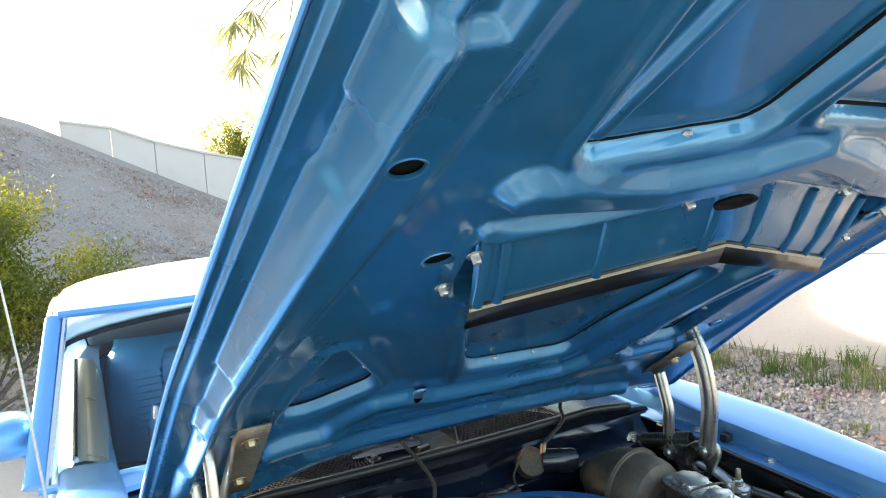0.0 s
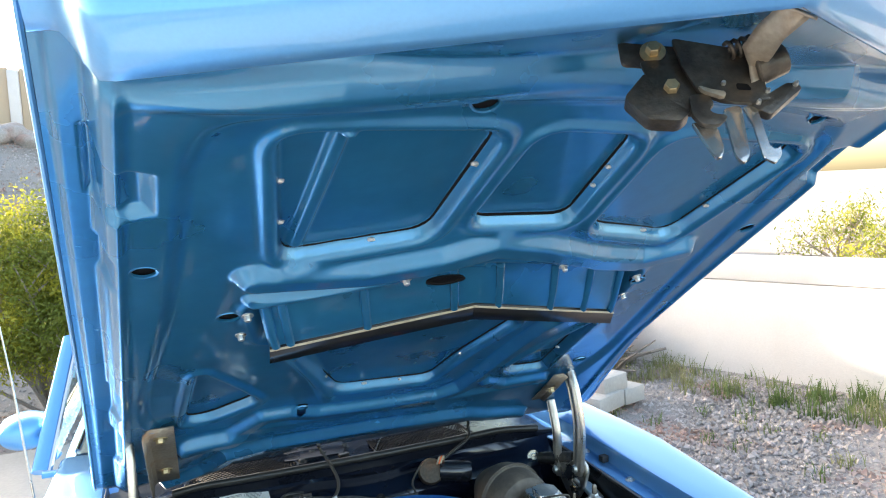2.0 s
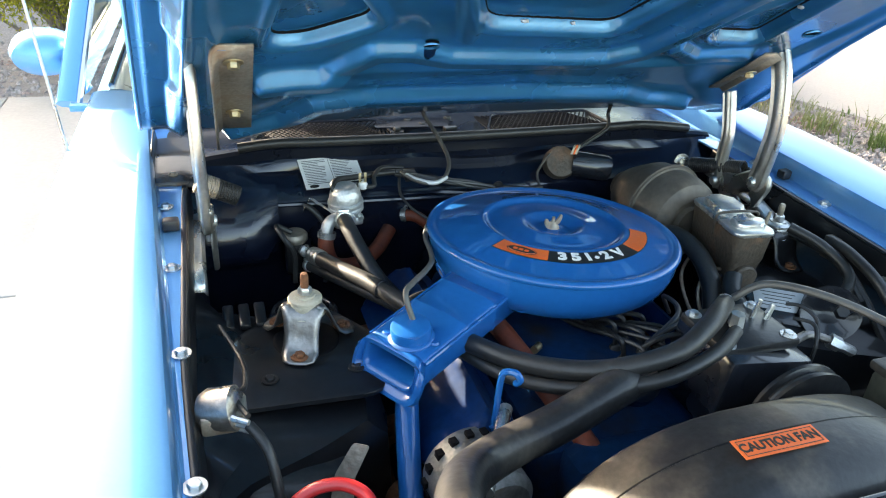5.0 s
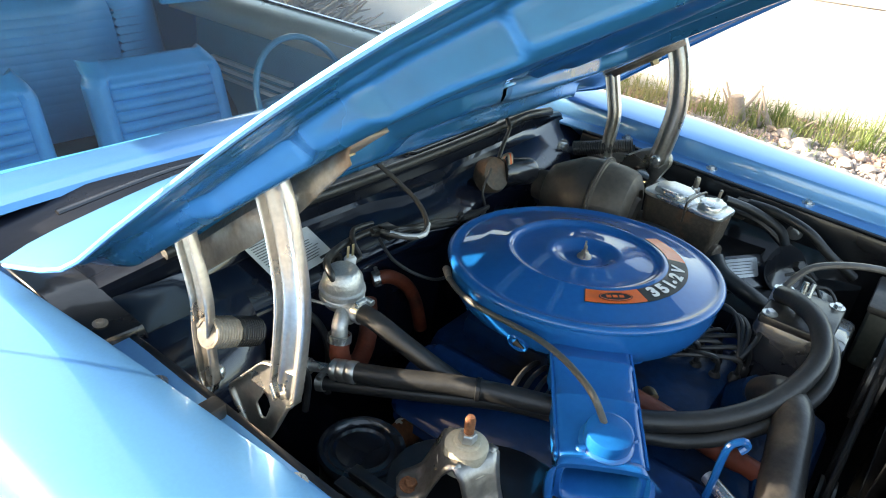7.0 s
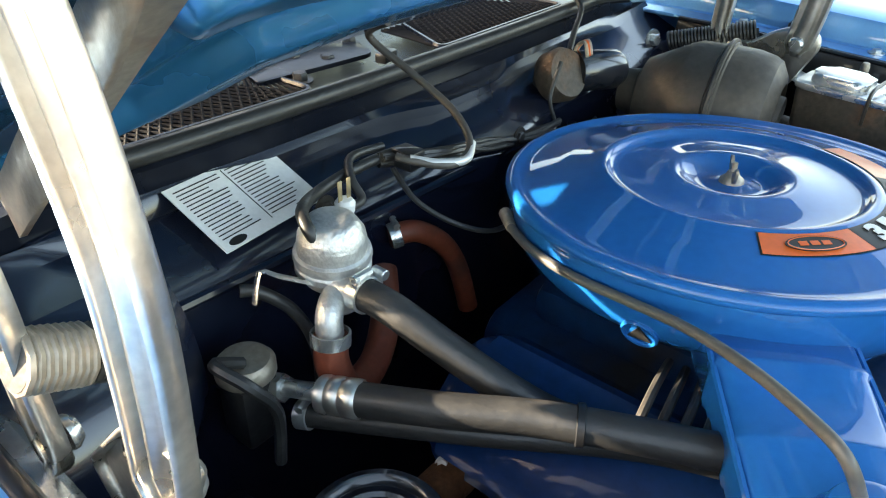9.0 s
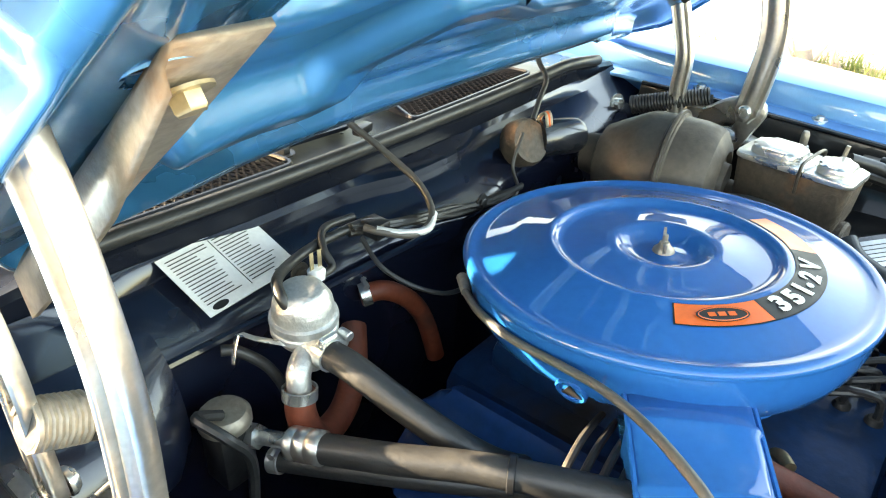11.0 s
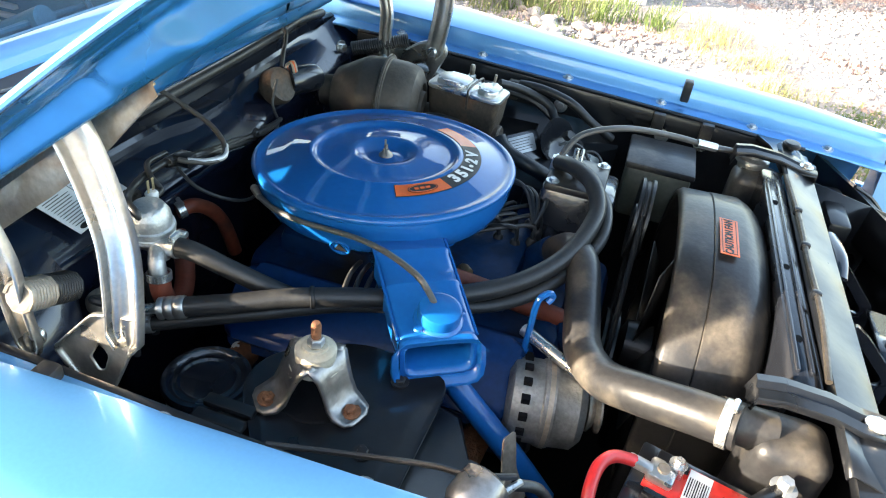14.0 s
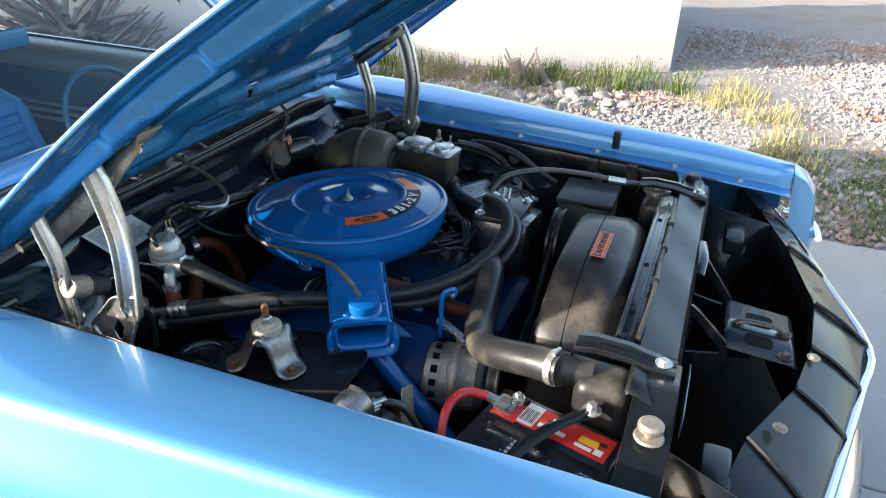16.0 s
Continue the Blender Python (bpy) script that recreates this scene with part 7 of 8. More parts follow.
rnd = random.Random(6)
loom = thing("wiring_loom", "bundle of black wires along the firewall", "wiring", at=(-0.2, 0.72, 0.95))
for k in range(6):
    o = [rnd.uniform(-.006, .006) for _ in range(12)]
    part("wire", tube(NB(), [(-0.225, 0.715 + o[0], 0.962 + o[1]), (-0.17, 0.70 + o[2], 0.955 + o[3]), (-0.11, 0.69 + o[4], 0.945 + o[5]), (-0.05, 0.69 + o[6], 0.93 + o[7]), (0.05, 0.695 + o[8], 0.91 + o[9]), (0.14, 0.70 + o[10], 0.90 + o[11])], 0.0042, 7, 5), RUBBER, loom)
bm = NB()
box(bm, (-0.195, 0.70, 0.960), (0.026, 0.03, 0.022), bev=0.003)
part("clip", bm, BLACK, loom)
for k, pts in enumerate(([(-0.22, 0.70, 0.955), (-0.225, 0.66, 0.93), (-0.20, 0.62, 0.905), (-0.15, 0.60, 0.885), (-0.05, 0.62, 0.87)], [(0.16, 0.715, 0.985), (0.13, 0.71, 0.94), (0.135, 0.70, 0.90), (0.10, 0.69, 0.89)])):
    hose("wire", "thin black wire by the firewall", pts, 0.0032, RUBBER, 8, 8, category="wire")

hose("coolant_hose", "brown-red hose between engine and radiator hose", [(-0.175, 0.330, 0.835), (-0.150, 0.262, 0.838), (-0.130, 0.180, 0.821), (-0.113, 0.109, 0.800), (-0.097, 0.042, 0.780), (-0.075, -0.050, 0.752)], 0.0185, REDHOSE)
# spark plug leads
for side, xs_ in ((-1, (-0.19, -0.175, -0.16, -0.145)), (1, (0.17, 0.18, 0.19, 0.2))):
    for k in range(4):
        y = 0.10 + 0.045 * k
        if side < 0:
            yy = 0.298 + 0.018 * k
            pts = [(-0.165, yy + 0.02, 0.825), (-0.205, yy + 0.012, 0.846), (-0.250, yy + 0.004, 0.862), (-0.282, yy, 0.857), (-0.300, yy - 0.002, 0.846)]
        else:
            pts = [(0.06, 0.10, 0.86), (0.10 + 0.02 * k, 0.09 + 0.02 * k, 0.885), (0.19, 0.10 + 0.045 * k, 0.865), (0.25, 0.10 + 0.06 * k, 0.79)]
        hose("spark_plug_lead", "black spark plug lead over the valve cover", pts, 0.0045, mat("lead_rubber", (0.05, 0.045, 0.04), 0.5, 0, 0.1, 0.2, 20, 100) if k == 3 else RUBBER, 8, 8, category="ignition lead")
dist = thing("distributor", "blue distributor with black boots and leads in a ring", "distributor", at=(0.092, 0.140, 0.74))
DM = Matrix.Translation((0.092, 0.140, 0.0))
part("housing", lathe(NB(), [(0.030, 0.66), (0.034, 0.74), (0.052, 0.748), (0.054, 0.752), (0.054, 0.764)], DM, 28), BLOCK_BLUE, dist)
part("cap", lathe(NB(), [(0.0545, 0.764), (0.055, 0.776), (0.050, 0.786), (0.046, 0.789), (0.022, 0.790), (0.018, 0.797), (0, 0.798)], DM, 32), ENGINE_BLUE, dist, "blue moulded cap")
rnd = random.Random(14)
for k in range(9):
    a = k * math.pi / 4 + 0.25
    rr = 0.043 if k < 8 else 0.0
    c_, s_ = math.cos(a), math.sin(a)
    p = Vector((0.092 + rr * c_, 0.140 + rr * s_, 0.788))
    lean = Vector((0.18 * c_, 0.18 * s_, 1)) if k < 8 else Vector((0, 0, 1))
    bt = part("boot", lathe(NB(), [(0, 0.0), (0.0125, 0.0), (0.0135, 0.004), (0.0125, 0.009), (0.0130, 0.014), (0.0115, 0.017), (0.0105, 0.030), (0.0070, 0.036), (0, 0.037)], axis(p, p + lean)[0], 14), RUBBER, dist)
    q = p + lean.normalized() * 0.034
    top = q + Vector((-0.006, 0.008, 0.030 + 0.012 * rnd.random()))
    end = Vector((-0.010 + 0.016 * (k % 5), 0.285 + 0.012 * (k % 3), 0.812 + 0.004 * (k % 4)))
    part("lead", tube(NB(), [q, q + Vector((0.002 * c_, 0.002 * s_, 0.014)), top, top.lerp(end, 0.30) + Vector((-0.008, 0, 0.004)), top.lerp(end, 0.66) + Vector((-0.006, 0, -0.006)), end], 0.0046, 8, 7), RUBBER, bt)
fit_ = thing("vacuum_fitting", "small brass vacuum elbow on the intake", "fitting", at=(-0.09, 0.20, 0.80))
part("elbow", tube(NB(), [(-0.085, 0.205, 0.775), (-0.085, 0.203, 0.812), (-0.090, 0.194, 0.822), (-0.104, 0.182, 0.824)], 0.0075, 10, 5), BRASS, fit_)
part("nut", rod(NB(), (-0.085, 0.205, 0.790), (-0.085, 0.204, 0.803), 0.012, None, 6), BRASS, fit_)

# ---- compressor and pulley, driver side ----
comp = thing("compressor", "black refrigerant compressor with hose fittings", "compressor", at=(0.22, 0.03, 0.75))
bm = NB()
box(bm, (0.20, 0.035, 0.835), (0.17, 0.15, 0.14), pose(0.20, 0.035, 0.835, 0, 0, 0) @ pose(0, 0, 0, 0, 8, 0) @ Matrix.Translation((-0.20, -0.035, -0.835)), 0.012)
part("body", bm, BLACK_GLOSS, comp)
bm = NB()
box(bm, (0.20, 0.045, 0.912), (0.15, 0.12, 0.02), bev=0.006)
part("head", bm, BLACK_DUST, comp)
for x, y in ((0.14, 0.0), (0.26, 0.0), (0.14, 0.09), (0.26, 0.09)):
    part("bolt", hexbolt(NB(), (x, y, 0.921), (0, 0, 1), 0.008, 0.008), ZINC, comp)
for x, y in ((0.205, 0.095), (0.19, 0.045)):
    part("fitting", rod(NB(), (x, y, 0.915), (x, y, 0.945), 0.014, 0.012, 6), ZINC, comp)
for k, (px, py) in enumerate(((0.235, 0.06), (0.255, 0.05), (0.27, 0.065))):
    part("terminal", rod(NB(), (px, py, 0.915), (px + 0.01, py, 0.955 - 0.008 * k), 0.005, 0.004, 8), ZINC, comp)
for z, r in ((0.845, 0.087), (0.62, 0.10)):
    X = 0.215 if z > 0.7 else 0.02
    pu = thing("pulley", "black grooved belt pulley at the engine front", "pulley", "belt pulleys", at=(X, -0.09, z))
    part("disc", lathe(NB(), [(0, 0.0), (0.03, 0.0), (0.035, 0.012), (r - 0.03, 0.008), (r - 0.012, 0.0), (r, 0.0), (r, 0.006), (r - 0.014, 0.014), (r, 0.022), (r, 0.028), (0.03, 0.032), (0, 0.032)], axis((X, -0.085, z), (X, -0.12, z))[0], 44), BLACK_DUST, pu, sharp=30)
belt = thing("fan_belt", "worn black rubber drive belt", "belt", at=(0.1, -0.1, 0.7))
part("strap", tube(NB(), [(0.215 + 0.076 * math.cos(radians(a)), -0.10, 0.845 + 0.076 * math.sin(radians(a))) for a in range(-20, 170, 15)] + [(-0.05, -0.10, 0.70), (-0.08, -0.10, 0.62), (-0.03, -0.10, 0.54), (0.05, -0.10, 0.53), (0.12, -0.10, 0.60), (0.264, -0.10, 0.766)], 0.006, 8, 3), RUBBER, belt)
hub = thing("cooling_fan", "black engine fan and its hub behind the shroud", "fan", at=(0.03, -0.14, 0.68))
part("hub", lathe(NB(), [(0, 0), (0.03, 0), (0.05, 0.01), (0.055, 0.06), (0.03, 0.07), (0, 0.07)], axis((0.03, -0.12, 0.66), (0.03, -0.19, 0.66))[0], 28), BLACK_DUST, hub)
for k in range(5):
    bm = NB()
    a = 2 * math.pi * k / 5 + 0.4
    d_ = Vector((math.cos(a), 0, math.sin(a)))
    p_ = Vector((-math.sin(a), 0, math.cos(a)))
    c_ = Vector((0.03, -0.165, 0.66))
    loft(bm, [[c_ + d_ * rr + p_ * w_ + Vector((0, 0.02, 0)), c_ + d_ * rr - p_ * w_ - Vector((0, 0.02, 0))] for rr, w_ in ((0.04, 0.03), (0.12, 0.045), (0.23, 0.055))])
    thick(part("blade", bm, BLACK_DUST, hub), 0.003, 0)

# receiver and canister at the driver side apron
dry_ = thing("coolant_box", "dusty olive-black box on the driver side apron", "canister", at=(0.48, -0.12, 0.75))
bm = NB()
box(bm, (0.49, -0.125, 0.80), (0.16, 0.15, 0.13), bev=0.012)
part("tank", bm, mat("olive_plastic", (0.075, 0.075, 0.055), 0.5, 0, 0.1, 0.3, 10, 90, 0.05, 60), dry_)
bm = NB()
box(bm, (0.49, -0.125, 0.872), (0.17, 0.16, 0.018), bev=0.006)
part("lid", bm, BLACK_DUST, dry_)
part("pipe", tube(NB(), [(0.215, 0.09, 0.945), (0.25, 0.06, 0.985), (0.31, -0.02, 0.995), (0.38, -0.12, 0.975), (0.42, -0.21, 0.955), (0.44, -0.26, 0.948), (0.46, -0.30, 0.935)], 0.0068, 9, 7), mat("grey_line", (0.11, 0.105, 0.10), 0.4, 0.2, 0.1, 0.2, 20, 90), dry_)
part("coupling", rod(NB(), (0.405, -0.18, 0.962), (0.425, -0.225, 0.953), 0.010, None, 8), ZINC, dry_)
ho = thing("horn", "black horn with round trumpet on the apron", "horn", at=(0.56, 0.2, 0.75))
part("trumpet", lathe(NB(), [(0, 0), (0.02, 0), (0.03, 0.02), (0.05, 0.04), (0.055, 0.045), (0.046, 0.043), (0.02, 0.03), (0, 0.028)], axis((0.53, 0.16, 0.83), (0.48, 0.10, 0.86))[0], 30), BLACK_GLOSS, ho)
for k, pts in enumerate(([(0.60, 0.26, 0.93), (0.585, 0.20, 0.935), (0.575, 0.12, 0.92), (0.58, 0.06, 0.88), (0.60, 0.0, 0.84)], [(0.52, 0.30, 0.95), (0.56, 0.24, 0.93), (0.57, 0.17, 0.90), (0.53, 0.14, 0.86)], [(0.36, 0.25, 0.88), (0.34, 0.22, 0.86), (0.33, 0.15, 0.84), (0.36, 0.08, 0.80)])):
    hose("hose", "black hose near the driver side tower", pts, 0.011 if k < 2 else 0.018, RUBBER)

# ---- alternator, bracket and regulator ----
alt = thing("alternator", "ribbed aluminium alternator below the hose", "alternator", at=(-0.28, 0.0, 0.7))
am_ = axis((-0.285, 0.055, 0.735), (-0.262, -0.085, 0.735))[0]
part("rear_housing", lathe(NB(), [(0, 0), (0.05, 0), (0.066, 0.008), (0.070, 0.02), (0.070, 0.055), (0.073, 0.058), (0.073, 0.066)], am_, 40), DARKALU, alt, sharp=35)
part("front_housing", lathe(NB(), [(0.073, 0.068), (0.073, 0.076), (0.070, 0.08), (0.068, 0.115), (0.055, 0.128), (0.02, 0.13), (0, 0.13)], am_, 40), DARKALU, alt, sharp=35)
part("stator", lathe(NB(), [(0.071, 0.064), (0.0745, 0.064), (0.0745, 0.072), (0.071, 0.072)], am_, 40), DULLSTEEL, alt)
for k in range(16):
    a = 2 * math.pi * k / 16
    bm = NB()
    box(bm, (0.0695 * math.cos(a), 0.0695 * math.sin(a), 0.028), (0.012, 0.012, 0.014), am_ @ Matrix.Identity(4), 0.001)
    part("vent", bm, SHADOWBLACK, alt)
part("pulley", lathe(NB(), [(0, 0.135), (0.034, 0.135), (0.034, 0.14), (0.026, 0.147), (0.034, 0.154), (0.034, 0.158), (0, 0.16)], am_, 28), DULLSTEEL, alt)
part("bracket_bar", rod(NB(), (-0.21, 0.055, 0.82), (-0.30, -0.095, 0.815), 0.011, None, 12), ZINC, alt)
sen = thing("starter_relay", "weathered grey relay with brass terminals by the apron", "relay", at=(-0.60, 0.03, 0.9))
part("body", lathe(NB(), [(0, 0.05), (0.022, 0.05), (0.030, 0.045), (0.031, 0.01), (0.026, 0), (0, 0)], axis((-0.655, 0.045, 0.915), (-0.58, 0.02, 0.935))[0], 24), DARKSTEEL, sen, sharp=40)
bm = NB()
box(bm, (-0.63, 0.035, 0.915), (0.06, 0.05, 0.03), bev=0.006)
part("base", bm, DULLSTEEL, sen)
for k in range(3):
    part("terminal", rod(NB(), (-0.622, 0.022 - 0.006 * k, 0.905 + 0.012 * k), (-0.600, 0.006 - 0.006 * k, 0.905 + 0.012 * k), 0.005, 0.004, 8), ZINC, sen)
hose("battery_cable", "black cable from the relay along the apron", [(-0.60, 0.0, 0.92), (-0.58, -0.03, 0.90), (-0.57, -0.06, 0.84), (-0.56, -0.08, 0.76)], 0.007)
hose("wire", "black wire on the apron beside the fender", [(-0.63, 0.30, 0.88), (-0.60, 0.2, 0.875), (-0.60, 0.1, 0.905), (-0.615, 0.05, 0.93), (-0.60, 0.0, 0.935)], 0.004, RUBBER, 8, 8, category="wire")

# ---- battery ----
bat = thing("battery", "black car battery with a red printed label", "battery", at=(-0.50, -0.25, 0.65))
bx = Vector((-0.515, -0.262, 0.0))
BM = Matrix.Translation(bx) @ pose(0, 0, 0, 0, 0, -14)
bm = NB()
box(bm, (0, 0, 0.745), (0.172, 0.262, 0.19), BM, 0.008)
part("case", bm, BLACK_GLOSS, bat)
bm = NB()
box(bm, (0, 0, 0.842), (0.175, 0.265, 0.012), BM, 0.004)
box(bm, (0.034, 0, 0.852), (0.082, 0.22, 0.016), BM, 0.004)
for k in range(3):
    box(bm, (-0.04, 0.075 - 0.075 * k, 0.849), (0.03, 0.05, 0.006), BM, 0.002)
part("lid", bm, BLACK_GLOSS, bat)
bm = NB()
box(bm, (0.035, -0.016, 0.8615), (0.058, 0.165, 0.002), BM, 0.0006)
part("label", bm, REDLABEL, bat, "red label with white and yellow print")
LT = BM @ pose(0.035, -0.016, 0.8632, 0, 0, 90)
for xx, yy, w_, h_, c in ((-0.066, 0.013, 0.014, 0.014, PRINTWHITE), (-0.066, -0.008, 0.014, 0.008, INK), (-0.040, 0.016, 0.030, 0.008, PRINTWHITE), (-0.044, 0.0, 0.034, 0.016, YELLOWINK), (0.020, 0.012, 0.05, 0.010, PRINTWHITE), (0.020, -0.006, 0.03, 0.005, INK), (0.066, 0.0, 0.030, 0.054, PRINTWHITE)):
    bm = NB()
    box(bm, (xx, yy, 0), (w_, h_, 0.0005), LT)
    part("print_bar", bm, c, bat)
for k in range(9):
    bm = NB()
    box(bm, (0.054 + 0.003 * k, 0.004, 0.0005), (0.0016 if k % 3 else 0.0009, 0.034, 0.0004), LT)
    part("code_bar", bm, INK, bat)
rnd = random.Random(4)
for y0, n_ in ((0.055, 7), (-0.075, 8)):
    for k in range(n_):
        for row in range(4):
            bm = NB()
            box(bm, (-0.024 - 0.010 * row, y0 - 0.0085 * k, 0.8492 if row > 0 else 0.8485), (0.0065, rnd.uniform(0.003, 0.0072), 0.0008), BM)
            part("print_bar", bm, DECAL, bat)
part("post", rod(NB(), BM @ Vector((0.026, 0.096, 0.85)), BM @ Vector((0.026, 0.096, 0.88)), 0.010, 0.008, 14), DULLSTEEL, bat)
bm = NB()
box(bm, (0.026, 0.096, 0.868), (0.036, 0.036, 0.016), BM, 0.005)
box(bm, (0.020, 0.124, 0.872), (0.016, 0.034, 0.012), BM, 0.003)
box(bm, (0.044, 0.082, 0.868), (0.018, 0.020, 0.022), BM, 0.003)
tc_ = part("terminal_clamp", bm, ZINC, bat, "bright lead terminal clamp")
part("bolt", hexbolt(NB(), BM @ Vector((0.044, 0.082, 0.878)), (0, 0, 1), 0.007, 0.010), ZINC, tc_)
bm = NB()
box(bm, (0.026, 0.090, 0.859), (0.050, 0.048, 0.004), BM, 0.001)
part("felt_washer", bm, REDLABEL, bat)
part("hold_down", tube(NB(), [BM @ Vector(p) for p in ((-0.105, 0.030, 0.845), (-0.055, 0.022, 0.868), (0.0, 0.0, 0.884), (0.05, -0.025, 0.889), (0.085, -0.042, 0.884))], 0.012, 8, 6, flat=0.5), BLACK, bat, "black hold-down bar")
part("bolt", hexbolt(NB(), BM @ Vector((0.080, -0.040, 0.889)), (0, 0, 1), 0.010, 0.016), ZINC, bat)
hose("battery_cable", "bright red battery cable to the relay", [tuple(BM @ Vector((0.020, 0.132, 0.872))), (-0.474, -0.112, 0.880), (-0.500, -0.094, 0.884), (-0.535, -0.088, 0.876), (-0.566, -0.092, 0.850), (-0.582, -0.10, 0.80), (-0.585, -0.10, 0.72)], 0.0085, REDCABLE, 8, category="cable")
bm = NB()
plate(bm, rounded([(0, 0), (0.035, 0.0), (0.03, 0.05), (0.045, 0.10), (0.02, 0.10), (0.0, 0.05)], 0.006), 0.003, pose(-0.50, 0.0, 0.74, 60, 0, -30))
solo("battery_tray_bracket", bm, DULLSTEEL, "tan steel bracket beside the battery", "bracket")

# ---- fan shroud and radiator ----
shr = thing("fan_shroud", "dusty black fan shroud with an orange caution sticker", "fan shroud", at=(0.05, -0.21, 0.6))


def shroud_ring(y, grow=0.0):
    o = []
    for i in range(41):
        a = math.pi * (1.18 - 1.36 * i / 40)
        c, s_ = math.cos(a), math.sin(a)
        n_ = 2.7
        x = 0.055 + (0.335 + grow) * (abs(c) ** (2 / n_)) * (1 if c > 0 else -1)
        z = 0.61 + (0.345 + grow) * (abs(s_) ** (2 / n_)) * (1 if s_ > 0 else -1)
        o.append((x, y, z))
    return o


thick(part("barrel", loft(NB(), [shroud_ring(-0.158, -0.014), shroud_ring(-0.161, -0.005), shroud_ring(-0.168), shroud_ring(-0.215, 0.002), shroud_ring(-0.217, 0.0), shroud_ring(-0.220, 0.003), shroud_ring(-0.270, 0.005), shroud_ring(-0.292, -0.004), shroud_ring(-0.306, -0.014), shroud_ring(-0.316, -0.028), shroud_ring(-0.323, -0.034)]), BLACK_DUST, shr, sharp=40), 0.004, 0)
bm = NB()
plate(bm, [(-0.062, -0.016), (0.062, -0.016), (0.062, 0.016), (-0.062, 0.016)], 0.0008, pose(0.018, -0.240, 0.9640, 0, 0, 0))
cs = part("sticker", bm, ORANGE, shr, "orange caution sticker")
text("lettering", "CAUTION FAN", 0.019, pose(0.018, -0.240, 0.9652), INK, cs, 0.0003, 0.92)
bm = NB()
tube(bm, [(0.018 + x, -0.240 + y, 0.9652) for x, y in ((-0.057, -0.012), (0.057, -0.012), (0.057, 0.012), (-0.057, 0.012), (-0.057, -0.012))], 0.0006, 4, 1)
part("border", bm, INK, cs)
rad = thing("radiator", "black crossflow radiator with side tanks", "radiator", at=(0.05, -0.33, 0.6))
bm = NB()
box(bm, (0.045, -0.347, 0.93), (0.70, 0.045, 0.03), bev=0.006)
box(bm, (0.045, -0.347, 0.70), (0.70, 0.04, 0.44))
part("core", bm, BLACK_GLOSS, rad)
for y in (-0.332, -0.352):
    bm = NB()
    box(bm, (0.03, y, 0.948), (0.62, 0.006, 0.007), bev=0.002)
    part("rib", bm, BLACK_GLOSS, rad)
for x in (-0.20, 0.0, 0.24):
    bm = NB()
    lathe(bm, [(0, 0.0008), (0.006, 0.0008), (0.006, 0), (0, 0)], Matrix.Translation((x, -0.342, 0.9452)) @ Matrix.Diagonal((1.4, 0.9, 1, 1)), 14)
    part("slot", bm, SHADOWBLACK, rad)
for x in (-0.378, 0.43):
    bm = NB()
    box(bm, (x, -0.330, 0.788), (0.095, 0.105, 0.27), bev=0.028, seg=4)
    part("side_tank", bm, BLACK_DUST, rad)
part("inlet", rod(NB(), (-0.385, -0.23, 0.918), (-0.375, -0.30, 0.905), 0.028, 0.03, 18), BLACK_DUST, rad)
m = Matrix.Translation((0.448, -0.312, 0.932))
cap = part("filler_cap", lathe(NB(), [(0, 0.018), (0.020, 0.018), (0.023, 0.013), (0.030, 0.012), (0.036, 0.009), (0.037, 0.0), (0.03, -0.004), (0.026, -0.02)], m, 28), ZINC, rad, "plated radiator cap")
bm = NB()
tube(bm, [(0.34, -0.366, 0.962), (0.15, -0.371, 0.966), (0.0, -0.369, 0.967), (-0.15, -0.372, 0.966), (-0.30, -0.366, 0.958)], 0.005, 8, 6)
part("cooler_line", bm, DARKMETAL, rad, "thin pipe along the radiator top")
for x in (0.18, 0.05, -0.10):
    bm = NB()
    box(bm, (x, -0.37, 0.966), (0.014, 0.016, 0.016), bev=0.004)
    part("pipe_clip", bm, BLACK, rad)
# folded saddles that hold the radiator at both ends
for x in (-0.355, 0.43):
    t = thing("radiator_bracket", "folded black bracket over the radiator end", "bracket", "radiator brackets", at=(x, -0.34, 0.95))
    bm = NB()
    secs = []
    for y, z in ((-0.262, 0.938), (-0.268, 0.962), (-0.30, 0.968), (-0.36, 0.965), (-0.40, 0.955), (-0.44, 0.952)):
        secs.append([(x - 0.026, y, z - 0.008), (x - 0.023, y, z), (x - 0.009, y, z + 0.002), (x, y, z - 0.004), (x + 0.009, y, z + 0.002), (x + 0.023, y, z), (x + 0.026, y, z - 0.008)])
    thick(part("strap", loft(bm, secs), BLACK, t, sharp=35), 0.003, 0)
    part("bolt", hexbolt(NB(), (x - 0.002, -0.418, 0.956), (0, 0, 1), 0.009, 0.009), ZINC, t)

# ---- front support panel, braces, latch mount and header ----
sup = thing("radiator_support", "black pressed radiator support panel", "radiator support", at=(0.0, -0.40, 0.6))
secs = []
for i in range(21):
    x = -0.46 + 1.0 * i / 20
    w_ = 0.008 * math.sin(i * 1.3)
    secs.append([(x, -0.368, 0.948), (x, -0.374, 0.956), (x, -0.395 + w_, 0.950), (x, -0.425 + w_, 0.938), (x, -0.438, 0.934), (x, -0.446, 0.918), (x, -0.446, 0.70), (x, -0.43, 0.45)])
thick(part("panel", loft(NB(), secs), BLACK, sup, sharp=30), 0.003, 0)
bm = NB()
tube(bm, [(0.20, -0.448, 0.925), (0.12, -0.455, 0.93), (0.06, -0.452, 0.915)], 0.012, 8, 5, flat=0.5)
part("latch_hook", bm, BLACK_GLOSS, sup)
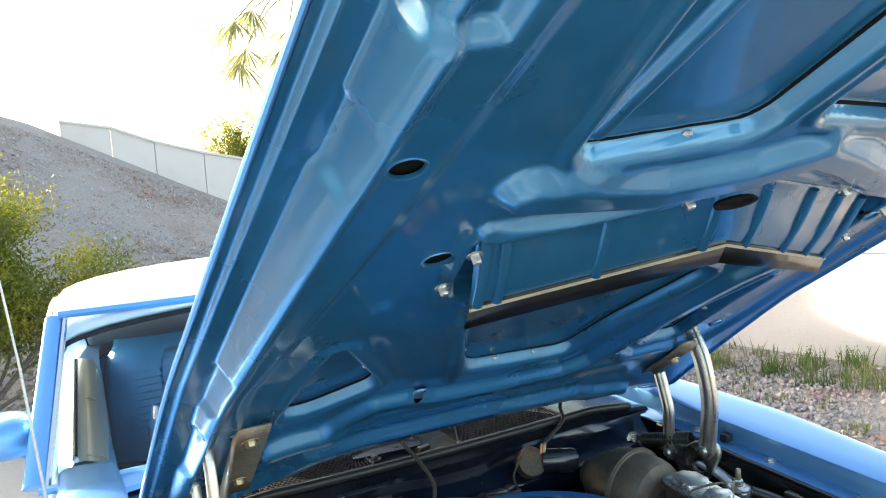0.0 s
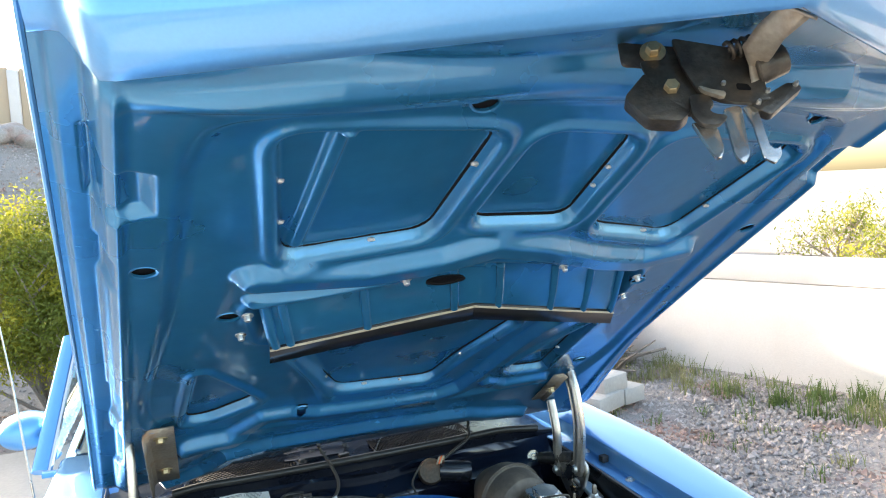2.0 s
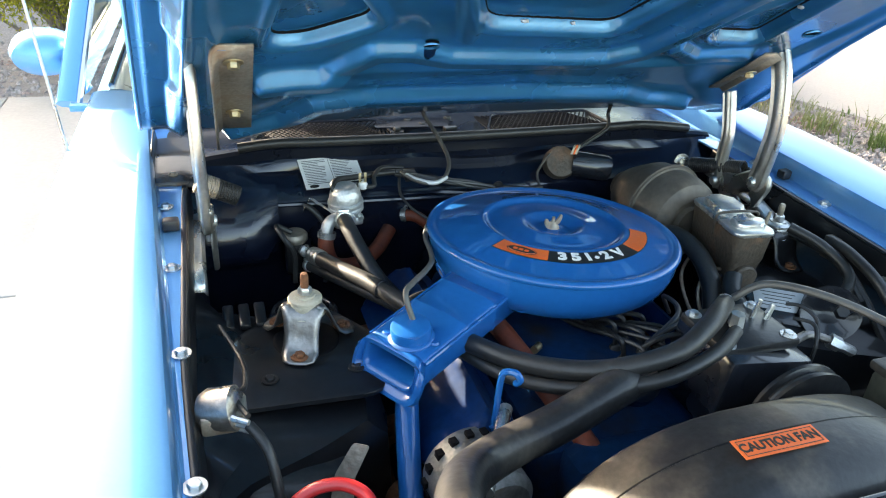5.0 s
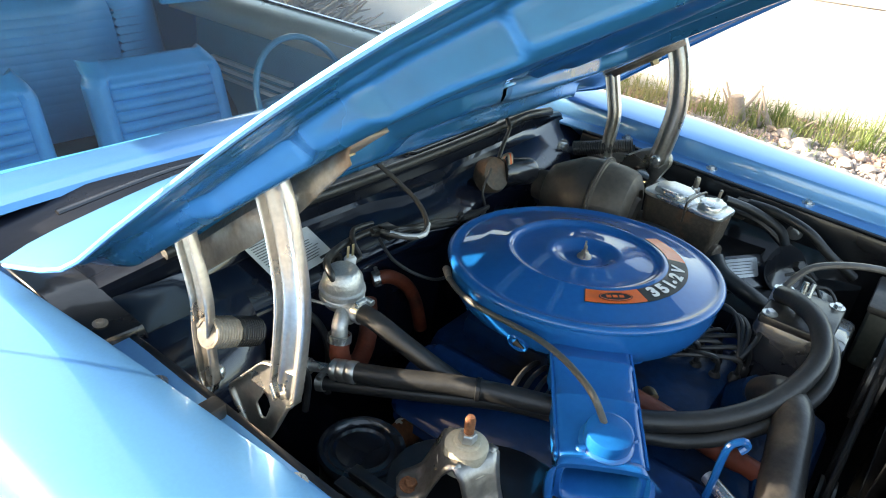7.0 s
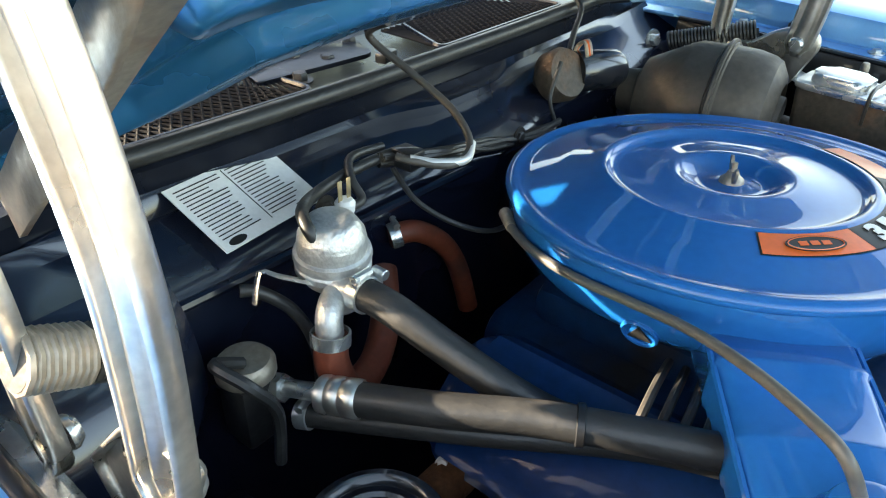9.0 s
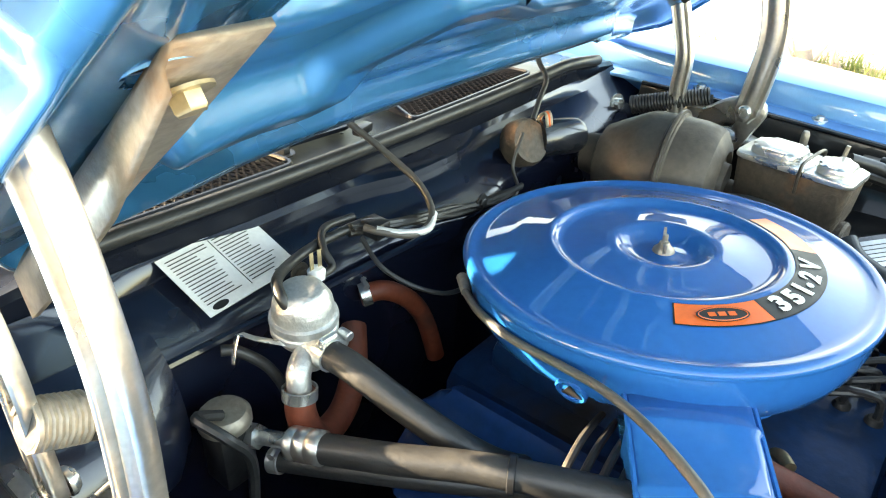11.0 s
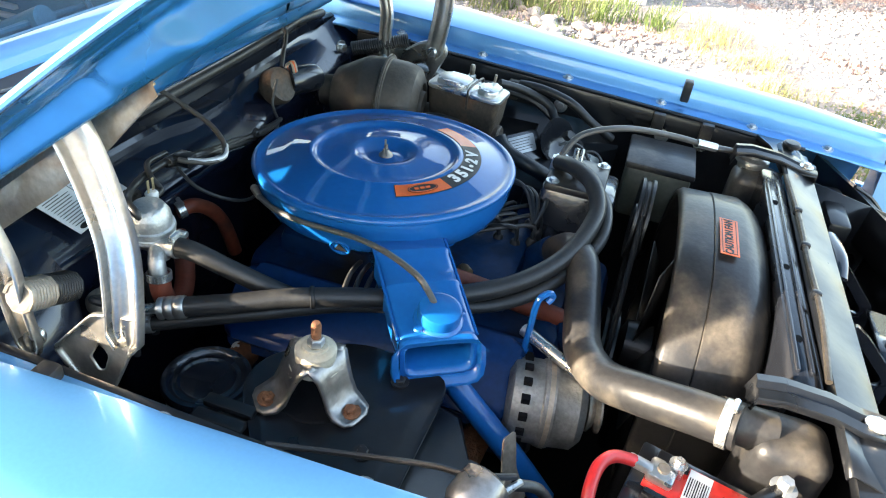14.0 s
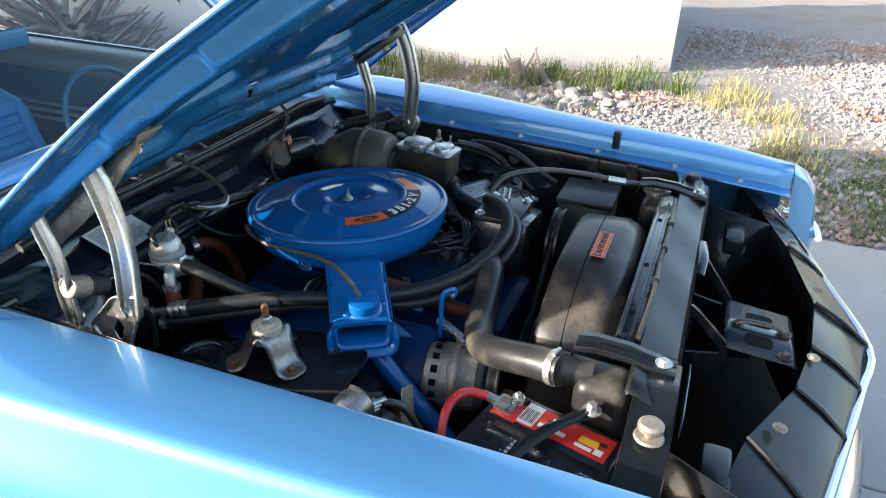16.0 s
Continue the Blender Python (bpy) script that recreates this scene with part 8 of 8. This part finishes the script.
for side in (-1, 1):
    t = thing("support_brace", "black flat brace from radiator support to fender", "brace", "support braces", at=(side * 0.54, -0.40, 0.93))
    bm = NB()
    secs = []
    for k, (x, y, z) in enumerate(((0.345, -0.415, 0.950), (0.42, -0.416, 0.946), (0.54, -0.416, 0.936), (0.64, -0.414, 0.920), (0.69, -0.41, 0.905)) if side < 0 else ((0.40, -0.405, 0.948), (0.47, -0.40, 0.944), (0.56, -0.39, 0.935), (0.66, -0.375, 0.915), (0.69, -0.37, 0.90))):
        secs.append([(side * x, y + 0.034, z - 0.012), (side * x, y + 0.032, z), (side * x, y - 0.032, z), (side * x, y - 0.034, z - 0.012)])
    thick(part("strap", loft(bm, secs), BLACK, t, sharp=35), 0.004, 0)
    part("rubber_stop", lathe(NB(), [(0, 0.030), (0.016, 0.029), (0.020, 0.025), (0.020, 0.018), (0.009, 0.014), (0.008, 0.004), (0.022, 0.004), (0.024, 0.0), (0, 0)], Matrix.Translation((side * 0.527, -0.418 if side < 0 else -0.395, 0.938)), 24), BLACK_DUST if side > 0 else DULLSTEEL, t, "round rubber hood stop")
lm = thing("latch_mount", "black folded hood latch mount with slotted holes", "bracket", at=(0.02, -0.58, 0.85))
bm = NB()
loft(bm, [[(-0.112, -0.522, 0.858), (0.074, -0.522, 0.858)], [(-0.114, -0.535, 0.857), (0.074, -0.535, 0.857)], [(-0.120, -0.652, 0.852), (0.064, -0.648, 0.852)], [(-0.120, -0.662, 0.846), (0.064, -0.656, 0.846)], [(-0.120, -0.664, 0.815), (0.064, -0.660, 0.815)]])
thick(part("plate", bm, BLACK_GLOSS, lm, sharp=30), 0.004, 0)
for x, xa in ((-0.112, -0.10), (0.074, 0.15)):        # side webs with a triangular opening, up to the support
    outer = rounded([(-0.447, 0.930), (-0.470, 0.915), (-0.532, 0.860), (-0.534, 0.795), (-0.447, 0.770)], 0.008, 3)
    inner = rounded([(-0.455, 0.905), (-0.468, 0.896), (-0.520, 0.848), (-0.520, 0.835), (-0.455, 0.815)], 0.006, 3)
    at = lambda q, o: (x + (xa - x) * (q[0] + 0.534) / 0.087 + o, q[0], q[1])
    bm = NB()
    loft(bm, [[at(q, 0.008) for q in outer], [at(q, 0.0) for q in outer], [at(q, 0.0) for q in inner], [at(q, 0.006) for q in inner]], close=True)
    thick(part("side_web", bm, BLACK_GLOSS, lm, sharp=35), 0.003, 0)
bm = NB()
tube(bm, [(-0.022, -0.542, 0.862), (-0.021, -0.556, 0.871), (-0.019, -0.592, 0.872), (-0.018, -0.628, 0.869), (-0.017, -0.642, 0.858)], 0.008, 8, 5, flat=0.6)
part("striker", bm, DARKMETAL, lm, "greasy striker bar")
for x in (-0.066, 0.016):
    bm = NB()
    plate(bm, rounded([(x - 0.020, -0.617), (x + 0.022, -0.617), (x + 0.022, -0.563), (x - 0.020, -0.563)], 0.012), 0.0008, Matrix(((1, 0, 0, 0), (0, 1, 0, 0), (0, 0.05, 1, 0.8872), (0, 0, 0, 1))))
    part("slot", bm, SHADOWBLACK, lm)
for x, y in ((-0.022, -0.545), (-0.017, -0.640), (-0.10, -0.640)):
    part("bolt", hexbolt(NB(), (x, y, 0.857), (0, 0, 1), 0.009, 0.010), BLACK_DUST, lm)
hdr = thing("header_panel", "black ribbed header panel behind the grille with a bright edge", "header panel", at=(0.0, -0.68, 0.8))
FRONT = [(0.885, -0.625, 0.775), (0.66, -0.690, 0.785), (0.40, -0.755, 0.79), (0.110, -0.828, 0.79), (-0.06, -0.797, 0.79), (-0.223, -0.757, 0.787), (-0.45, -0.70, 0.782), (-0.885, -0.60, 0.775)]
BACK = [(0.82, -0.535, 0.838), (0.63, -0.595, 0.848), (0.41, -0.655, 0.855), (0.13, -0.705, 0.860), (-0.05, -0.690, 0.860), (-0.20, -0.655, 0.858), (-0.37, -0.575, 0.855), (-0.80, -0.46, 0.845)]
bm = NB()
secs = []
for a, b in zip(FRONT, BACK):
    A_, B_ = Vector(a), Vector(b)
    secs.append([B_ + Vector((0, 0.004, -0.10)), B_ + Vector((0, 0, -0.004)), B_, A_.lerp(B_, 0.55) + Vector((0, 0, 0.006)), A_.lerp(B_, 0.12) + Vector((0, 0, 0.004)), A_])
thick(part("shell", loft(bm, secs), BLACK, hdr, sharp=30), 0.004, 0)
part("edge_trim", tube(NB(), FRONT, 0.010, 8, 4), CHROME, hdr, "bright metal grille edge")
for k, (a, b) in enumerate(zip(FRONT[1:-1], BACK[1:-1])):
    A_, B_ = Vector(a), Vector(b)
    bm = NB()
    tube(bm, [B_ + Vector((0, 0, 0.006)), A_.lerp(B_, 0.5) + Vector((0, 0, 0.014)), A_.lerp(B_, 0.05) + Vector((0, 0, 0.006))], 0.006, 6, 3, flat=0.8)
    part("rib", bm, BLACK, hdr)
for x, y in ((-0.33, -0.625), (-0.088, -0.690), (0.43, -0.668), (0.20, -0.715)):
    part("bolt", hexbolt(NB(), (x, y, 0.863), (0, 0, 1), 0.0075, 0.006), DULLSTEEL, hdr)
bm = NB()
plate(bm, rounded([(-0.105, 0.0), (0.10, 0.0), (0.105, 0.03), (0.03, 0.055), (-0.10, 0.05)], 0.012), 0.002, pose(-0.225, -0.470, 0.775, 90, 0, 0), 0.0005)
solo("baffle_plate", bm, DECAL, "pale grey sheet baffle hanging behind the radiator support", "baffle")
grille = thing("grille_panel", "black grille backing below the header", "grille", at=(0, -0.72, 0.55))
bm = NB()
loft(bm, [[Vector(p) + Vector((0, 0.02, -0.02)) for p in FRONT], [Vector(p) + Vector((0, 0.06, -0.30)) for p in FRONT]])
thick(part("panel", bm, BLACK, grille), 0.01, 0)
bump_ = thing("front_bumper", "chrome front bumper below the grille", "bumper", at=(0, -0.85, 0.45))
bm = NB()
loft(bm, [[Vector((p[0] * 1.05, p[1] - 0.03 - o, z)) for p in FRONT] for o, z in ((-0.04, 0.58), (0.02, 0.56), (0.045, 0.50), (0.035, 0.43), (-0.03, 0.41))])
thick(part("bar", bm, CHROME, bump_, sharp=60), 0.004, 0)
for side in (-1, 1):
    lamp = thing("headlamp_bucket", "black headlamp housing behind the header", "headlamp", "headlamps", at=(side * 0.62, -0.60, 0.72))
    part("bucket", lathe(NB(), [(0, 0), (0.06, 0.0), (0.10, 0.03), (0.105, 0.09), (0, 0.09)], axis((side * 0.62, -0.48, 0.73), (side * 0.62, -0.60, 0.73))[0], 28), BLACK_DUST, lamp)
    bm = NB()
    box(bm, (side * 0.46, -0.53, 0.83), (0.12, 0.05, 0.05), bev=0.01)
    part("socket", bm, BLACK, lamp)
dct = thing("cooling_duct", "black duct wall beside the radiator opening", "duct", at=(0, -0.5, 0.7))
for side in (-1, 1):
    bm = NB()
    loft(bm, [[(side * 0.50, -0.44, 0.90), (side * 0.50, -0.44, 0.40)], [(side * 0.55, -0.66, 0.84), (side * 0.55, -0.66, 0.40)]])
    thick(part("wall", bm, BLACK, dct), 0.004, 0)

# ---- smaller fittings round the engine bay ----
m = axis((0.515, 0.125, 0.842), (0.47, 0.065, 0.905))[0]
part("nut", lathe(NB(), [(0, 0.046), (0.012, 0.046), (0.014, 0.040), (0.014, 0.03), (0, 0.03)], m, 6), BLACK_DUST, ho)
sens = thing("pressure_switch", "plated pressure switch on a short pipe", "switch", at=(0.45, 0.03, 0.84))
part("body", lathe(NB(), [(0, 0), (0.014, 0), (0.014, 0.02), (0.010, 0.022), (0.010, 0.045), (0.008, 0.05), (0, 0.05)], axis((0.415, 0.045, 0.855), (0.455, 0.02, 0.838))[0], 6), ZINC, sens)
part("pipe", tube(NB(), [(0.415, 0.045, 0.855), (0.38, 0.06, 0.862), (0.34, 0.055, 0.855), (0.31, 0.06, 0.84)], 0.008, 8, 5), DARKSTEEL, sens)
for k, pts in enumerate(([(0.36, 0.11, 0.90), (0.375, 0.09, 0.905), (0.385, 0.06, 0.895), (0.375, 0.035, 0.87)], [(0.33, 0.06, 0.905), (0.345, 0.03, 0.91), (0.335, 0.005, 0.89), (0.33, 0.0, 0.85)], [(0.60, 0.42, 0.90), (0.615, 0.33, 0.905), (0.61, 0.24, 0.90), (0.60, 0.15, 0.86), (0.60, 0.07, 0.80)], [(0.585, 0.40, 0.895), (0.60, 0.31, 0.90), (0.598, 0.22, 0.893), (0.59, 0.14, 0.85)])):
    hose("wire", "thin black wire at the driver side of the engine", pts, 0.0035 if k < 2 else 0.009, RUBBER, 8, 8, category="wire")
hose("heater_hose", "thick black hose looping beside the master cylinder", [(0.30, 0.47, 0.86), (0.325, 0.42, 0.895), (0.335, 0.34, 0.89), (0.33, 0.27, 0.85), (0.31, 0.22, 0.79)], 0.020)
for k in range(3):
    bm = NB()
    box(bm, (-0.615 + 0.028 * k, 0.395, 0.832), (0.020, 0.075, 0.012), bev=0.004)
    part("rib", bm, BLACK, bay)
for p, n_ in (((-0.56, 0.20, 0.831), (0, 0, 1)), ((-0.42, 0.20, 0.831), (0, 0, 1)), ((0.652, 0.36, 0.875), (-1, 0, 0)), ((-0.30, 0.727, 0.93), (0, -1, 0)), ((0.02, 0.69, 0.92), (0, -1, 0))):
    part("bolt", hexbolt(NB(), p, n_, 0.008, 0.007), BLACK_DUST, bay)
# rounded inner wheelhouse in front of the tower
bm = NB()
secs = []
for k in range(11):
    a = math.pi * k / 10
    secs.append([(-0.66 + 0.20 * j / 5, 0.07 + 0.075 * math.cos(a) * (1 - 0.15 * j / 5), 0.74 + 0.075 * math.sin(a) - 0.01 * j) for j in range(6)])
part("wheelhouse", loft(bm, secs, cap=True), BLACK_DUST, bay, "rounded black wheelhouse pressing", sharp=50)
